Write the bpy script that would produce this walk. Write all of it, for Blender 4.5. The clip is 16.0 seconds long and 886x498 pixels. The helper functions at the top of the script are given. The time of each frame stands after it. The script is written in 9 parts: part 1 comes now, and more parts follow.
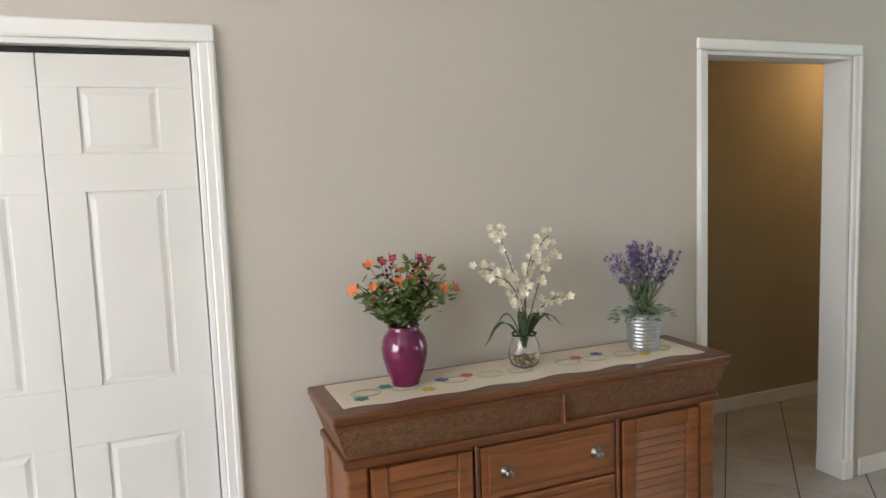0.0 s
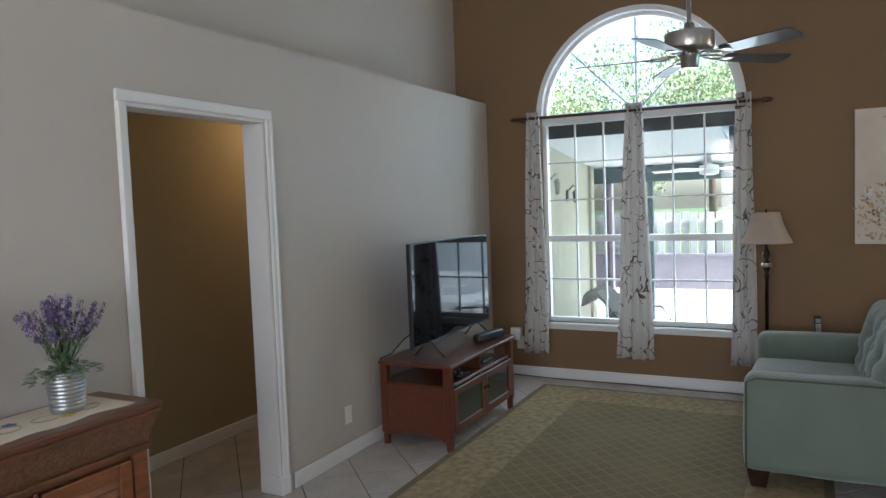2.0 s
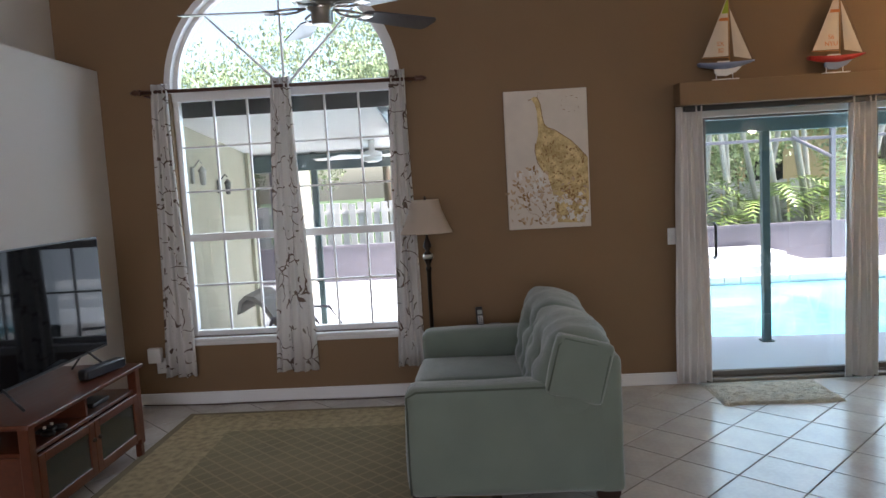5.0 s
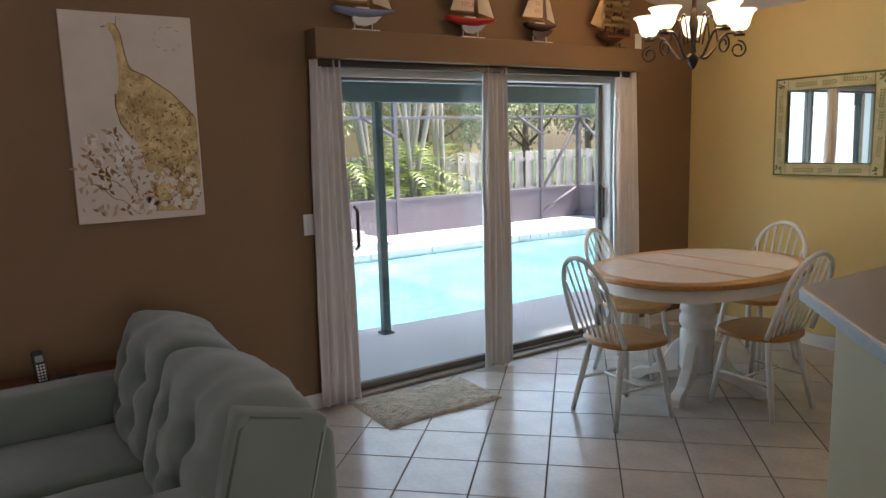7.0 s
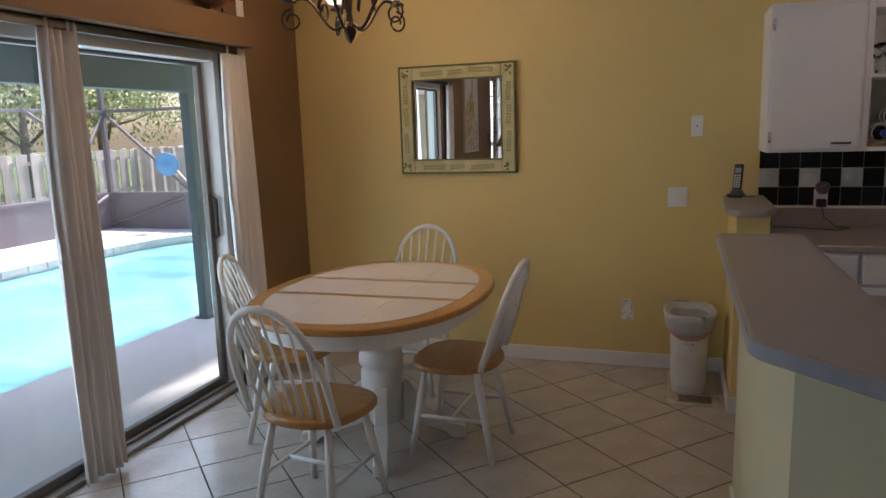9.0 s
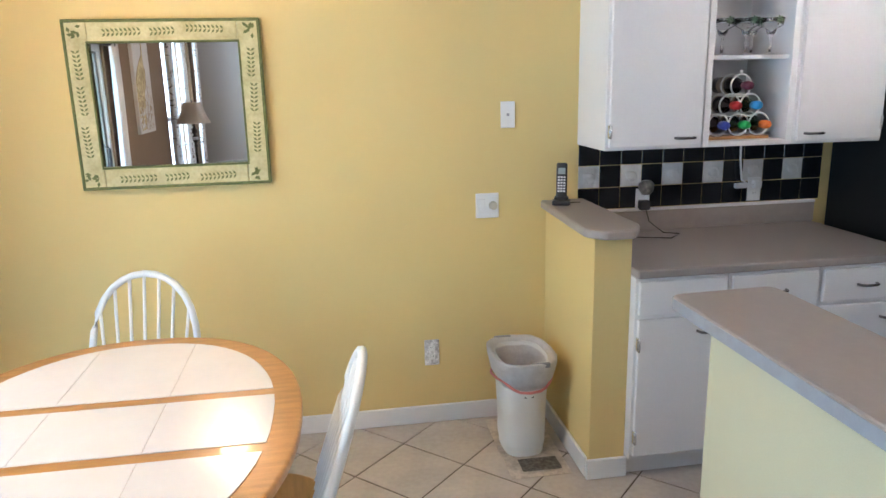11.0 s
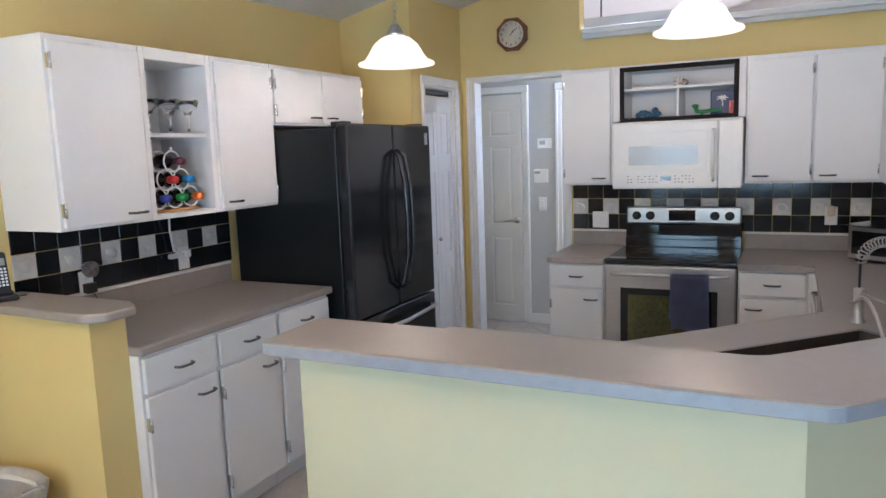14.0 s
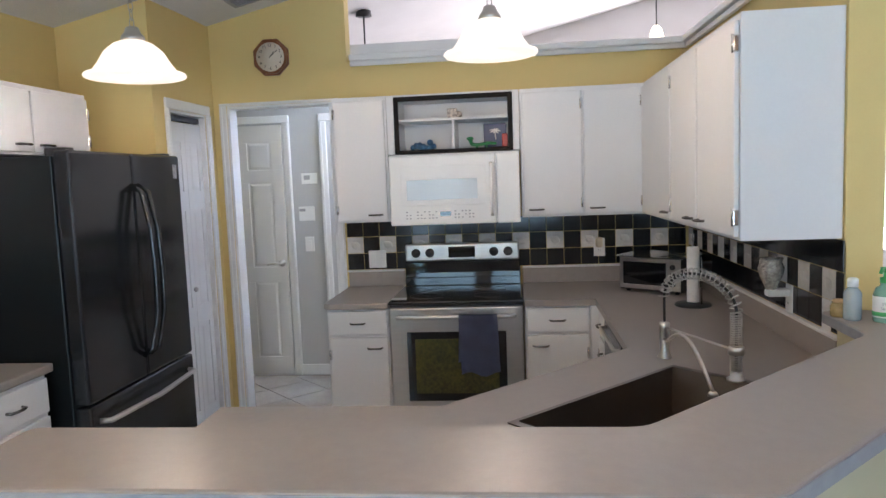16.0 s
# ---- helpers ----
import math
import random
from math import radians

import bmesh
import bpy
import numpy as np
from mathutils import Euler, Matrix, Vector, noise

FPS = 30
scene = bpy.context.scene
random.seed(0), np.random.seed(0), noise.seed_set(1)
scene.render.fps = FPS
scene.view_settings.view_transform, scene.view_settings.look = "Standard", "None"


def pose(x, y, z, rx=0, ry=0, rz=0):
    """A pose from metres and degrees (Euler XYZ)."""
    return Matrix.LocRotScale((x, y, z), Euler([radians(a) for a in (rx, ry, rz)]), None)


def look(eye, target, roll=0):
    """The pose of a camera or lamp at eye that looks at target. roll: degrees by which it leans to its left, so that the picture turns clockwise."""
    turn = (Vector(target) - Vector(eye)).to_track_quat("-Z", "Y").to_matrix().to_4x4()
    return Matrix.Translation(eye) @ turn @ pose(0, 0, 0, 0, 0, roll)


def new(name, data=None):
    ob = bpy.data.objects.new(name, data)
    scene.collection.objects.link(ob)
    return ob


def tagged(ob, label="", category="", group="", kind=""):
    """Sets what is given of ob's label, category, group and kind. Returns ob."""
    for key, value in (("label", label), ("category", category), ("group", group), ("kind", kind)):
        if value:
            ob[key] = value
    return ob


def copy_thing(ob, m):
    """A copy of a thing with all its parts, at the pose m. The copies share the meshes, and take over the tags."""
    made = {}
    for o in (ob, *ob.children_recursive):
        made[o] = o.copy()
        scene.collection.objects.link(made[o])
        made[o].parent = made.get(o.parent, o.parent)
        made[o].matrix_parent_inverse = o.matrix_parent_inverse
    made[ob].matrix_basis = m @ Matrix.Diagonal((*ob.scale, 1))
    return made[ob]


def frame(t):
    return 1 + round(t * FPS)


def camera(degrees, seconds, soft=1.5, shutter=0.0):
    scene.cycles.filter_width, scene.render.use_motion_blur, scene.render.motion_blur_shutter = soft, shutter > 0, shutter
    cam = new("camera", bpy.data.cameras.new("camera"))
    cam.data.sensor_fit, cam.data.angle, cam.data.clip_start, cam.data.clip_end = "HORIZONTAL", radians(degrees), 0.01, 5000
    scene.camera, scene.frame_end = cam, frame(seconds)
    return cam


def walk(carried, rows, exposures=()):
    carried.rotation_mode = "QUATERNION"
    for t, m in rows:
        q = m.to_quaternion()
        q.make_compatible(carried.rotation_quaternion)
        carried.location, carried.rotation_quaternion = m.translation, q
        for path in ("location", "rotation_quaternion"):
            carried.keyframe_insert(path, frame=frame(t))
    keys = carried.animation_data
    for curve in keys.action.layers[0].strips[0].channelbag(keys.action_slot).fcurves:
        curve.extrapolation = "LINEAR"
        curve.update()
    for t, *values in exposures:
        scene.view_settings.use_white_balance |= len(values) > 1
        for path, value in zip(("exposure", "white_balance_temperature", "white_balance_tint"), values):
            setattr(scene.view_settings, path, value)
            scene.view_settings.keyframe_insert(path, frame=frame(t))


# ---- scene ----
cam = camera(64.1, 16.0)
METRES, EYE, TILT, LEAN, TURN = 6.8, 1.49, 0.0, 0.0, -23.0
PATH = [
    (0, (0.057, -0.147, 1.584), (0.801, 1.698, 1.376), -2.1),
    (0.5, (0.128, -0.216, 1.601), (1.172, 1.479, 1.407), -1.7),
    (1, (0.13, -0.257, 1.611), (1.488, 1.202, 1.441), -1.7),
    (1.5, (0.135, -0.29, 1.603), (1.738, 0.896, 1.448), -1.7),
    (2, (0.163, -0.336, 1.584), (1.934, 0.584, 1.456), -2.1),
    (2.5, (0.228, -0.362, 1.577), (2.113, 0.298, 1.459), -2.0),
    (3, (0.315, -0.397, 1.583), (2.258, 0.063, 1.461), -1.9),
    (3.5, (0.435, -0.394, 1.571), (2.41, -0.098, 1.45), -2.1),
    (3.7, (0.457, -0.43, 1.567), (2.437, -0.182, 1.441), -2.4),
    (5.8, (1.663, -0.245, 1.548), (3.637, -0.401, 1.264), -2.3),
    (6, (1.821, -0.199, 1.561), (3.776, -0.49, 1.26), -1.7),
    (6.5, (2.15, -0.178, 1.6), (3.976, -0.926, 1.28), -1.4),
    (7, (2.424, -0.231, 1.516), (4.075, -1.32, 1.215), -1.7),
    (7.5, (2.752, -0.244, 1.505), (4.153, -1.639, 1.206), -2.0),
    (8, (3.086, -0.303, 1.504), (4.166, -1.959, 1.203), -2.0),
    (8.5, (3.399, -0.503, 1.503), (4.208, -2.305, 1.187), -1.7),
    (8.7, (3.524, -0.591, 1.5), (4.249, -2.427, 1.177), -1.7),
    (10.8, (4.302, -1.871, 1.595), (4.177, -3.814, 1.137), -1.6),
    (11, (4.373, -1.967, 1.62), (4.076, -3.889, 1.153), -1.3),
    (11.5, (4.414, -2.171, 1.576), (3.809, -4.031, 1.159), -1.3),
    (12, (4.531, -2.268, 1.562), (3.575, -3.982, 1.179), -1.3),
    (12.5, (4.592, -2.279, 1.568), (3.286, -3.753, 1.221), -1.5),
    (13, (4.727, -2.224, 1.582), (3.181, -3.451, 1.255), -1.7),
    (13.5, (4.883, -2.238, 1.571), (3.212, -3.291, 1.26), -1.7),
    (14, (5.008, -2.298, 1.574), (3.231, -3.173, 1.297), -2.0),
    (14.5, (5.028, -2.316, 1.578), (3.164, -2.996, 1.327), -2.0),
    (15, (4.994, -2.343, 1.572), (3.065, -2.826, 1.36), -2.2),
    (15.5, (4.859, -2.415, 1.567), (2.897, -2.743, 1.363), -2.2),
    (16, (4.586, -2.578, 1.556), (2.607, -2.788, 1.359), -2.2),
]
EXPOSURES = [(0, 2.4, 6450, 11), (0.5, 2.65, 6250, 12), (1, 3.0, 6100, 12), (1.5, 2.2, 6000, 13), (2, 1.9, 5900, 14), (2.5, 1.95, 5850, 15), (3, 1.98, 5900, 19), (3.5, 1.85, 5900, 20), (6, 1.55, 6550, 27), (7, 1.3, 6700, 29), (8, 1.05, 6750, 31), (8.7, 1.0, 6750, 33), (10.8, 2.7, 5850, 23), (11.5, 2.9, 5350, 22), (12.5, 3.1, 5050, 23), (13.5, 2.9, 5650, 24), (14.5, 2.8, 5900, 23), (15.5, 2.7, 6000, 22), (16, 2.8, 6000, 23)]
walk(cam, [(t, look(eye, target, roll)) for t, eye, target, roll in PATH], EXPOSURES)

# ---- world and light ----
world = bpy.data.worlds.new("world")
scene.world = world
world.use_nodes = True
_wn = world.node_tree.nodes
_bg = _wn["Background"]
_sky = _wn.new("ShaderNodeTexSky")
_sky.sky_type = "NISHITA"
_sky.sun_disc = False
_sky.sun_elevation = radians(57)
_sky.sun_rotation = radians(191)
_sky.air_density, _sky.dust_density = 1.2, 2.5
world.node_tree.links.new(_sky.outputs[0], _bg.inputs[0])
_bg.inputs[1].default_value = 0.15


def lamp(name, kind, m, energy, color=(1, 1, 1), **kw):
    data = bpy.data.lights.new(name, kind)
    data.energy, data.color = energy, color
    for k, v in kw.items():
        if k == "size":
            data.size = v
        elif k == "size_y":
            data.shape, data.size_y = "RECTANGLE", v
        elif k == "angle":
            data.angle = v
        elif k == "radius":
            data.shadow_soft_size = v
        elif k == "spread":
            data.spread = v
    ob = new(name, data)
    ob.matrix_basis = m
    return ob


lamp("sun", "SUN", look((0, 0, 20), (1.0, 5.0, 12.0)), 5.0, (1.0, 0.95, 0.87), angle=radians(6))
# daylight that enters by the sliding door and the arched window
lamp("slider_daylight", "AREA", look((6.36, -3.1, 1.15), (0, -3.1, 1.3)), 11, (0.58, 0.85, 1.0), size=2.1, size_y=1.7)
lamp("window_daylight", "AREA", look((6.42, 0.94, 1.6), (0, 0.94, 1.6)), 10, (0.78, 0.91, 1.0), size=1.5, size_y=2.0)
# added fill from the west; its front window is only assumed
lamp("assumed_front_daylight", "AREA", look((-3.72, -0.2, 1.7), (3.0, -0.2, 1.5)), 30, (1.0, 0.96, 0.93), size=3.0, size_y=2.0)
# added fill lamp high in the west, where no window stands
lamp("west_high_fill", "AREA", look((-3.72, -3.0, 2.75), (0.0, -3.2, 3.2)), 18, (1.0, 1.0, 1.0), size=1.6, size_y=0.6)
lamp("hall_lamp", "POINT", pose(4.3, 2.85, 2.2), 1.8, (1.0, 0.66, 0.3), radius=0.08)
# unseen cool fill added to brighten the rear hall, no fitting there
lamp("rear_hall_fill", "POINT", pose(-0.6, -3.3, 2.3), 5, (0.66, 0.82, 1.0), radius=0.12)


# ---- materials ----
def mat(name, color, rough=0.6, metal=0.0, vary=0.08, scale=3.0, fine=60.0, bump=0.0, bscale=None, spec=0.5, tint=None, coat=0.0, trans=0.0, stretch=(1, 1, 1), rvar=0.0, sheen=0.0, alpha=1.0, obj_random=0.0):
    m = bpy.data.materials.new(name)
    m.use_nodes = True
    nt = m.node_tree
    b = nt.nodes["Principled BSDF"]
    L = nt.links.new
    b.inputs["Roughness"].default_value = rough
    b.inputs["Metallic"].default_value = metal
    b.inputs["Specular IOR Level"].default_value = spec
    b.inputs["Coat Weight"].default_value = coat
    b.inputs["Transmission Weight"].default_value = trans
    b.inputs["Sheen Weight"].default_value = sheen
    b.inputs["Alpha"].default_value = alpha
    co = nt.nodes.new("ShaderNodeTexCoord")
    mp = nt.nodes.new("ShaderNodeMapping")
    mp.inputs["Scale"].default_value = stretch
    L(co.outputs["Object"], mp.inputs[0])
    n1 = nt.nodes.new("ShaderNodeTexNoise")
    n1.inputs["Scale"].default_value, n1.inputs["Detail"].default_value = scale, 4
    n2 = nt.nodes.new("ShaderNodeTexNoise")
    n2.inputs["Scale"].default_value, n2.inputs["Detail"].default_value = fine, 3
    L(mp.outputs[0], n1.inputs[0]), L(mp.outputs[0], n2.inputs[0])
    mx = nt.nodes.new("ShaderNodeMath")
    mx.operation = "MULTIPLY_ADD"
    L(n2.outputs[0], mx.inputs[0])
    mx.inputs[1].default_value = 0.5
    L(n1.outputs[0], mx.inputs[2])
    rng = nt.nodes.new("ShaderNodeMapRange")
    rng.inputs[1].default_value, rng.inputs[2].default_value = 0.5, 1.0
    L(mx.outputs[0], rng.inputs[0])
    mix = nt.nodes.new("ShaderNodeMix")
    mix.data_type = "RGBA"
    t2 = tint or color
    mix.inputs[6].default_value = (*[c * (1 - vary) for c in color], 1)
    mix.inputs[7].default_value = (*[min(1, c * (1 + vary)) for c in t2], 1)
    L(rng.outputs[0], mix.inputs[0])
    out = mix.outputs[2]
    if obj_random:
        oi = nt.nodes.new("ShaderNodeObjectInfo")
        r2 = nt.nodes.new("ShaderNodeMapRange")
        r2.inputs[3].default_value, r2.inputs[4].default_value = 1 - obj_random, 1 + obj_random
        L(oi.outputs["Random"], r2.inputs[0])
        hs = nt.nodes.new("ShaderNodeHueSaturation")
        L(r2.outputs[0], hs.inputs["Value"])
        L(out, hs.inputs["Color"])
        out = hs.outputs[0]
    L(out, b.inputs["Base Color"])
    if rvar:
        r3 = nt.nodes.new("ShaderNodeMapRange")
        r3.inputs[3].default_value, r3.inputs[4].default_value = max(0, rough - rvar), rough + rvar
        L(n1.outputs[0], r3.inputs[0])
        L(r3.outputs[0], b.inputs["Roughness"])
    if bump:
        bp = nt.nodes.new("ShaderNodeBump")
        bp.inputs["Strength"].default_value = bump
        bp.inputs["Distance"].default_value = 0.01
        src = n2
        if bscale:
            src = nt.nodes.new("ShaderNodeTexNoise")
            src.inputs["Scale"].default_value = bscale
            L(co.outputs["Object"], src.inputs[0])
        L(src.outputs[0], bp.inputs["Height"])
        L(bp.outputs[0], b.inputs["Normal"])
    return m


def emit(name, color, strength, base=(0.9, 0.88, 0.8)):
    m = mat(name, base, 0.4, vary=0.02)
    b = m.node_tree.nodes["Principled BSDF"]
    b.inputs["Emission Color"].default_value = (*color, 1)
    b.inputs["Emission Strength"].default_value = strength
    return m


def glass(name, color=(1, 1, 1), rough=0.0, ior=1.45):
    m = bpy.data.materials.new(name)
    m.use_nodes = True
    b = m.node_tree.nodes["Principled BSDF"]
    b.inputs["Base Color"].default_value = (*color, 1)
    b.inputs["Roughness"].default_value = rough
    b.inputs["Transmission Weight"].default_value = 1.0
    b.inputs["IOR"].default_value = ior
    return m


def pane_glass(name, tint=(0.96, 1.0, 0.99)):
    m = bpy.data.materials.new(name)
    m.use_nodes = True
    nt = m.node_tree
    nt.nodes.remove(nt.nodes["Principled BSDF"])
    tr = nt.nodes.new("ShaderNodeBsdfTransparent")
    tr.inputs[0].default_value = (*tint, 1)
    gl = nt.nodes.new("ShaderNodeBsdfGlossy")
    gl.inputs["Roughness"].default_value = 0.02
    ms = nt.nodes.new("ShaderNodeMixShader")
    ms.inputs[0].default_value = 0.05
    nt.links.new(tr.outputs[0], ms.inputs[1])
    nt.links.new(gl.outputs[0], ms.inputs[2])
    nt.links.new(ms.outputs[0], nt.nodes["Material Output"].inputs[0])
    return m


BEIGE = mat("beige_wall_paint", (0.50, 0.465, 0.42), 0.75, vary=0.03, scale=1.5, fine=250, bump=0.08)
BROWN = mat("brown_wall_paint", (0.205, 0.125, 0.06), 0.7, vary=0.05, scale=1.5, fine=250, bump=0.1)
YELLOW = mat("yellow_wall_paint", (0.70, 0.54, 0.22), 0.7, vary=0.04, scale=1.2, fine=250, bump=0.1)
PALE_YELLOW = mat("pale_yellow_bar_paint", (0.54, 0.505, 0.335), 0.7, vary=0.03, scale=1.2, fine=250, bump=0.08)
TAUPE = mat("hall_wall_paint", (0.36, 0.30, 0.20), 0.75, vary=0.04, fine=250, bump=0.06)
GREY_PAINT = mat("grey_hall_paint", (0.50, 0.50, 0.50), 0.75, vary=0.03, fine=250, bump=0.06)
CEIL = mat("ceiling_paint", (0.74, 0.73, 0.72), 0.85, vary=0.03, scale=4, fine=90, bump=0.35)
TRIM = mat("white_trim_paint", (0.74, 0.74, 0.73), 0.4, vary=0.02, fine=120)
DOORW = mat("white_door_paint", (0.66, 0.655, 0.64), 0.45, vary=0.02, fine=120, bump=0.03)
CABW = mat("white_cabinet_paint", (0.70, 0.695, 0.69), 0.42, vary=0.03, scale=2, fine=100, bump=0.03)
TILE = mat("floor_tile_glaze", (0.46, 0.42, 0.375), 0.2, vary=0.07, scale=5, fine=40, rvar=0.08, obj_random=0.05, tint=(0.50, 0.46, 0.415), bump=0.02, bscale=9)
GROUT = mat("dark_grout", (0.085, 0.062, 0.048), 0.9, vary=0.2, scale=6, fine=150, bump=0.3)
LAMINATE = mat("grey_taupe_laminate", (0.30, 0.265, 0.24), 0.38, vary=0.06, scale=30, fine=350, rvar=0.05)
# same laminate, its colour shifted to blue for the daylight on the edge
LAM_EDGE_DAYLIT = mat("laminate_edge_daylit", (0.27, 0.285, 0.31), 0.4, vary=0.08, scale=30, fine=350)
CHROME = mat("chrome", (0.75, 0.75, 0.76), 0.16, 1.0, vary=0.02)
PULL = mat("dark_nickel_pull", (0.20, 0.19, 0.18), 0.25, 1.0, vary=0.1)
NICKEL = mat("brushed_nickel", (0.52, 0.50, 0.47), 0.3, 1.0, vary=0.05, fine=200, stretch=(1, 1, 12))
STEEL = mat("stainless_steel", (0.60, 0.58, 0.56), 0.28, 1.0, vary=0.05, fine=200, stretch=(1, 1, 18))
BLACKST = mat("black_stainless", (0.068, 0.070, 0.076), 0.17, 0.85, vary=0.06, fine=200, stretch=(14, 14, 1))
FRSIDE = mat("black_textured_fridge_side", (0.008, 0.010, 0.011), 0.32, vary=0.1, fine=300, bump=0.06, spec=0.3)
BLACK = mat("black_plastic", (0.015, 0.015, 0.016), 0.35, vary=0.1)
SCREEN = mat("dark_screen", (0.006, 0.007, 0.009), 0.04, vary=0.05, spec=0.10)
BLACKGL = mat("black_glass", (0.008, 0.008, 0.009), 0.05, vary=0.05, coat=0.5)
WHITEPL = mat("white_plastic", (0.78, 0.78, 0.76), 0.35, vary=0.02)
IVORY = mat("ivory_tile", (0.62, 0.60, 0.56), 0.3, vary=0.08, scale=20, fine=80, bump=0.5, bscale=45)
BLKTILE = mat("black_glazed_tile", (0.010, 0.011, 0.013), 0.12, vary=0.15, scale=8, rvar=0.05)
WGROUT = mat("pale_grout", (0.50, 0.48, 0.45), 0.85, vary=0.08)
CHERRY = mat("cherry_wood", (0.10, 0.026, 0.010), 0.33, vary=0.2, scale=3, fine=60, stretch=(1.2, 14, 14), coat=0.25, rvar=0.06)
WALNUT = mat("brown_stained_wood", (0.19, 0.064, 0.019), 0.36, vary=0.35, scale=3, fine=60, stretch=(1.2, 14, 14), coat=0.2, rvar=0.06)
WALNUT_D = mat("dark_stained_wood", (0.125, 0.041, 0.013), 0.32, vary=0.3, scale=3, fine=60, stretch=(1.2, 14, 14), coat=0.25)
OAK = mat("honey_oak", (0.45, 0.215, 0.06), 0.34, vary=0.22, scale=4, fine=60, stretch=(2, 14, 14), coat=0.3)
WHITEWOOD = mat("white_painted_wood", (0.76, 0.75, 0.72), 0.4, vary=0.03, fine=100)
DARKWOOD = mat("very_dark_wood", (0.03, 0.012, 0.008), 0.35, vary=0.2, stretch=(10, 10, 1))
SOFA = mat("sage_green_fabric", (0.148, 0.186, 0.150), 0.9, vary=0.10, scale=4, fine=420, bump=0.25, sheen=0.5)
SOFA_D = mat("sage_piping", (0.085, 0.105, 0.08), 0.9, vary=0.1, fine=400)
CURT_W = mat("white_curtain_cloth", (0.72, 0.69, 0.66), 0.9, vary=0.06, fine=300, bump=0.1)
BRONZE = mat("dark_bronze", (0.035, 0.026, 0.02), 0.4, 0.8, vary=0.2)
ROD = mat("dark_rod_wood", (0.08, 0.03, 0.016), 0.4, vary=0.2)
SHADE = mat("cream_lampshade", (0.66, 0.56, 0.46), 0.8, vary=0.05, fine=300)
FROST = emit("frosted_lit_glass", (1.0, 0.82, 0.50), 0.8)
FROST_K = emit("white_lit_glass", (1.0, 0.86, 0.62), 0.16, (0.6, 0.55, 0.46))
PANE = pane_glass("window_pane")
GLASS = glass("clear_glass")
DKGREEN = mat("dark_green_aluminium", (0.055, 0.095, 0.10), 0.45, vary=0.1)
ALU = mat("white_aluminium", (0.60, 0.59, 0.56), 0.4, vary=0.04)
ALU_LEAF = mat("taupe_aluminium", (0.15, 0.135, 0.12), 0.45, 0.3, vary=0.08)
ALU_D = mat("bronze_track", (0.22, 0.19, 0.16), 0.4, 0.4, vary=0.1)
STUCCO = mat("cream_stucco", (0.52, 0.49, 0.37), 0.9, vary=0.05, scale=5, fine=120, bump=0.4)
DECK = mat("pool_deck_coating", (0.64, 0.66, 0.66), 0.85, vary=0.05, scale=2, fine=150, bump=0.2)
COPING = mat("brick_coping", (0.56, 0.55, 0.53), 0.8, vary=0.1, scale=6, fine=100, bump=0.2)
WATER = mat("pool_water", (0.13, 0.45, 0.53), 0.06, vary=0.14, scale=0.8, fine=6, bump=0.25, bscale=5, tint=(0.21, 0.56, 0.63))
KNEE = mat("grey_knee_panel", (0.17, 0.15, 0.17), 0.6, vary=0.08)
FENCE = mat("weathered_fence_wood", (0.58, 0.535, 0.52), 0.9, vary=0.25, scale=3, fine=40, stretch=(6, 6, 1), obj_random=0.15)
LAWN = mat("lawn", (0.06, 0.10, 0.03), 0.95, vary=0.4, scale=2, fine=60, bump=0.6)
LEAF = mat("hedge_leaf", (0.17, 0.25, 0.10), 0.5, vary=0.5, scale=2.5, fine=30, tint=(0.42, 0.48, 0.27))
PALM = mat("palm_frond", (0.13, 0.24, 0.05), 0.45, vary=0.45, scale=3, fine=30, tint=(0.30, 0.38, 0.10))
TRUNK = mat("pale_palm_trunk", (0.42, 0.39, 0.33), 0.85, vary=0.25, scale=4, fine=40, bump=0.4)
GREYT = mat("grey_print", (0.35, 0.35, 0.36), 0.6, vary=0.05)
BARK = mat("tree_bark", (0.16, 0.12, 0.09), 0.9, vary=0.3, fine=40, bump=0.5)


# ---- mesh helpers ----
def BM():
    return bmesh.new()


def box(bm, x0, y0, z0, x1, y1, z1, bev=0.0, seg=1, m=None):
    r = bmesh.ops.create_cube(bm, size=1)
    vs = r["verts"]
    c = ((x0 + x1) / 2, (y0 + y1) / 2, (z0 + z1) / 2)
    s = (abs(x1 - x0), abs(y1 - y0), abs(z1 - z0))
    for v in vs:
        v.co = Vector((c[0] + v.co.x * s[0], c[1] + v.co.y * s[1], c[2] + v.co.z * s[2]))
    if bev:
        es = list({e for v in vs for e in v.link_edges})
        out = bmesh.ops.bevel(bm, geom=es, offset=min(bev, min(s) * 0.49), segments=seg, profile=0.5, affect="EDGES")
        vs = list({v for f in out["faces"] for v in f.verts} | {v for v in vs if v.is_valid})
    if m is not None:
        bmesh.ops.transform(bm, matrix=m, verts=[v for v in vs if v.is_valid])
    return bm


def prism(bm, pts, h0, h1, axis="z"):
    """A polygon, extruded from h0 to h1 along an axis. pts are the two other coordinates, in order."""
    def place(a, b, h):
        return {"z": (a, b, h), "x": (h, a, b), "y": (a, h, b)}[axis]
    lo = [bm.verts.new(place(a, b, h0)) for a, b in pts]
    hi = [bm.verts.new(place(a, b, h1)) for a, b in pts]
    fs = [bm.faces.new(lo), bm.faces.new(hi)]
    n = len(pts)
    for i in range(n):
        fs.append(bm.faces.new((lo[i], lo[(i + 1) % n], hi[(i + 1) % n], hi[i])))
    bmesh.ops.recalc_face_normals(bm, faces=fs)
    return bm


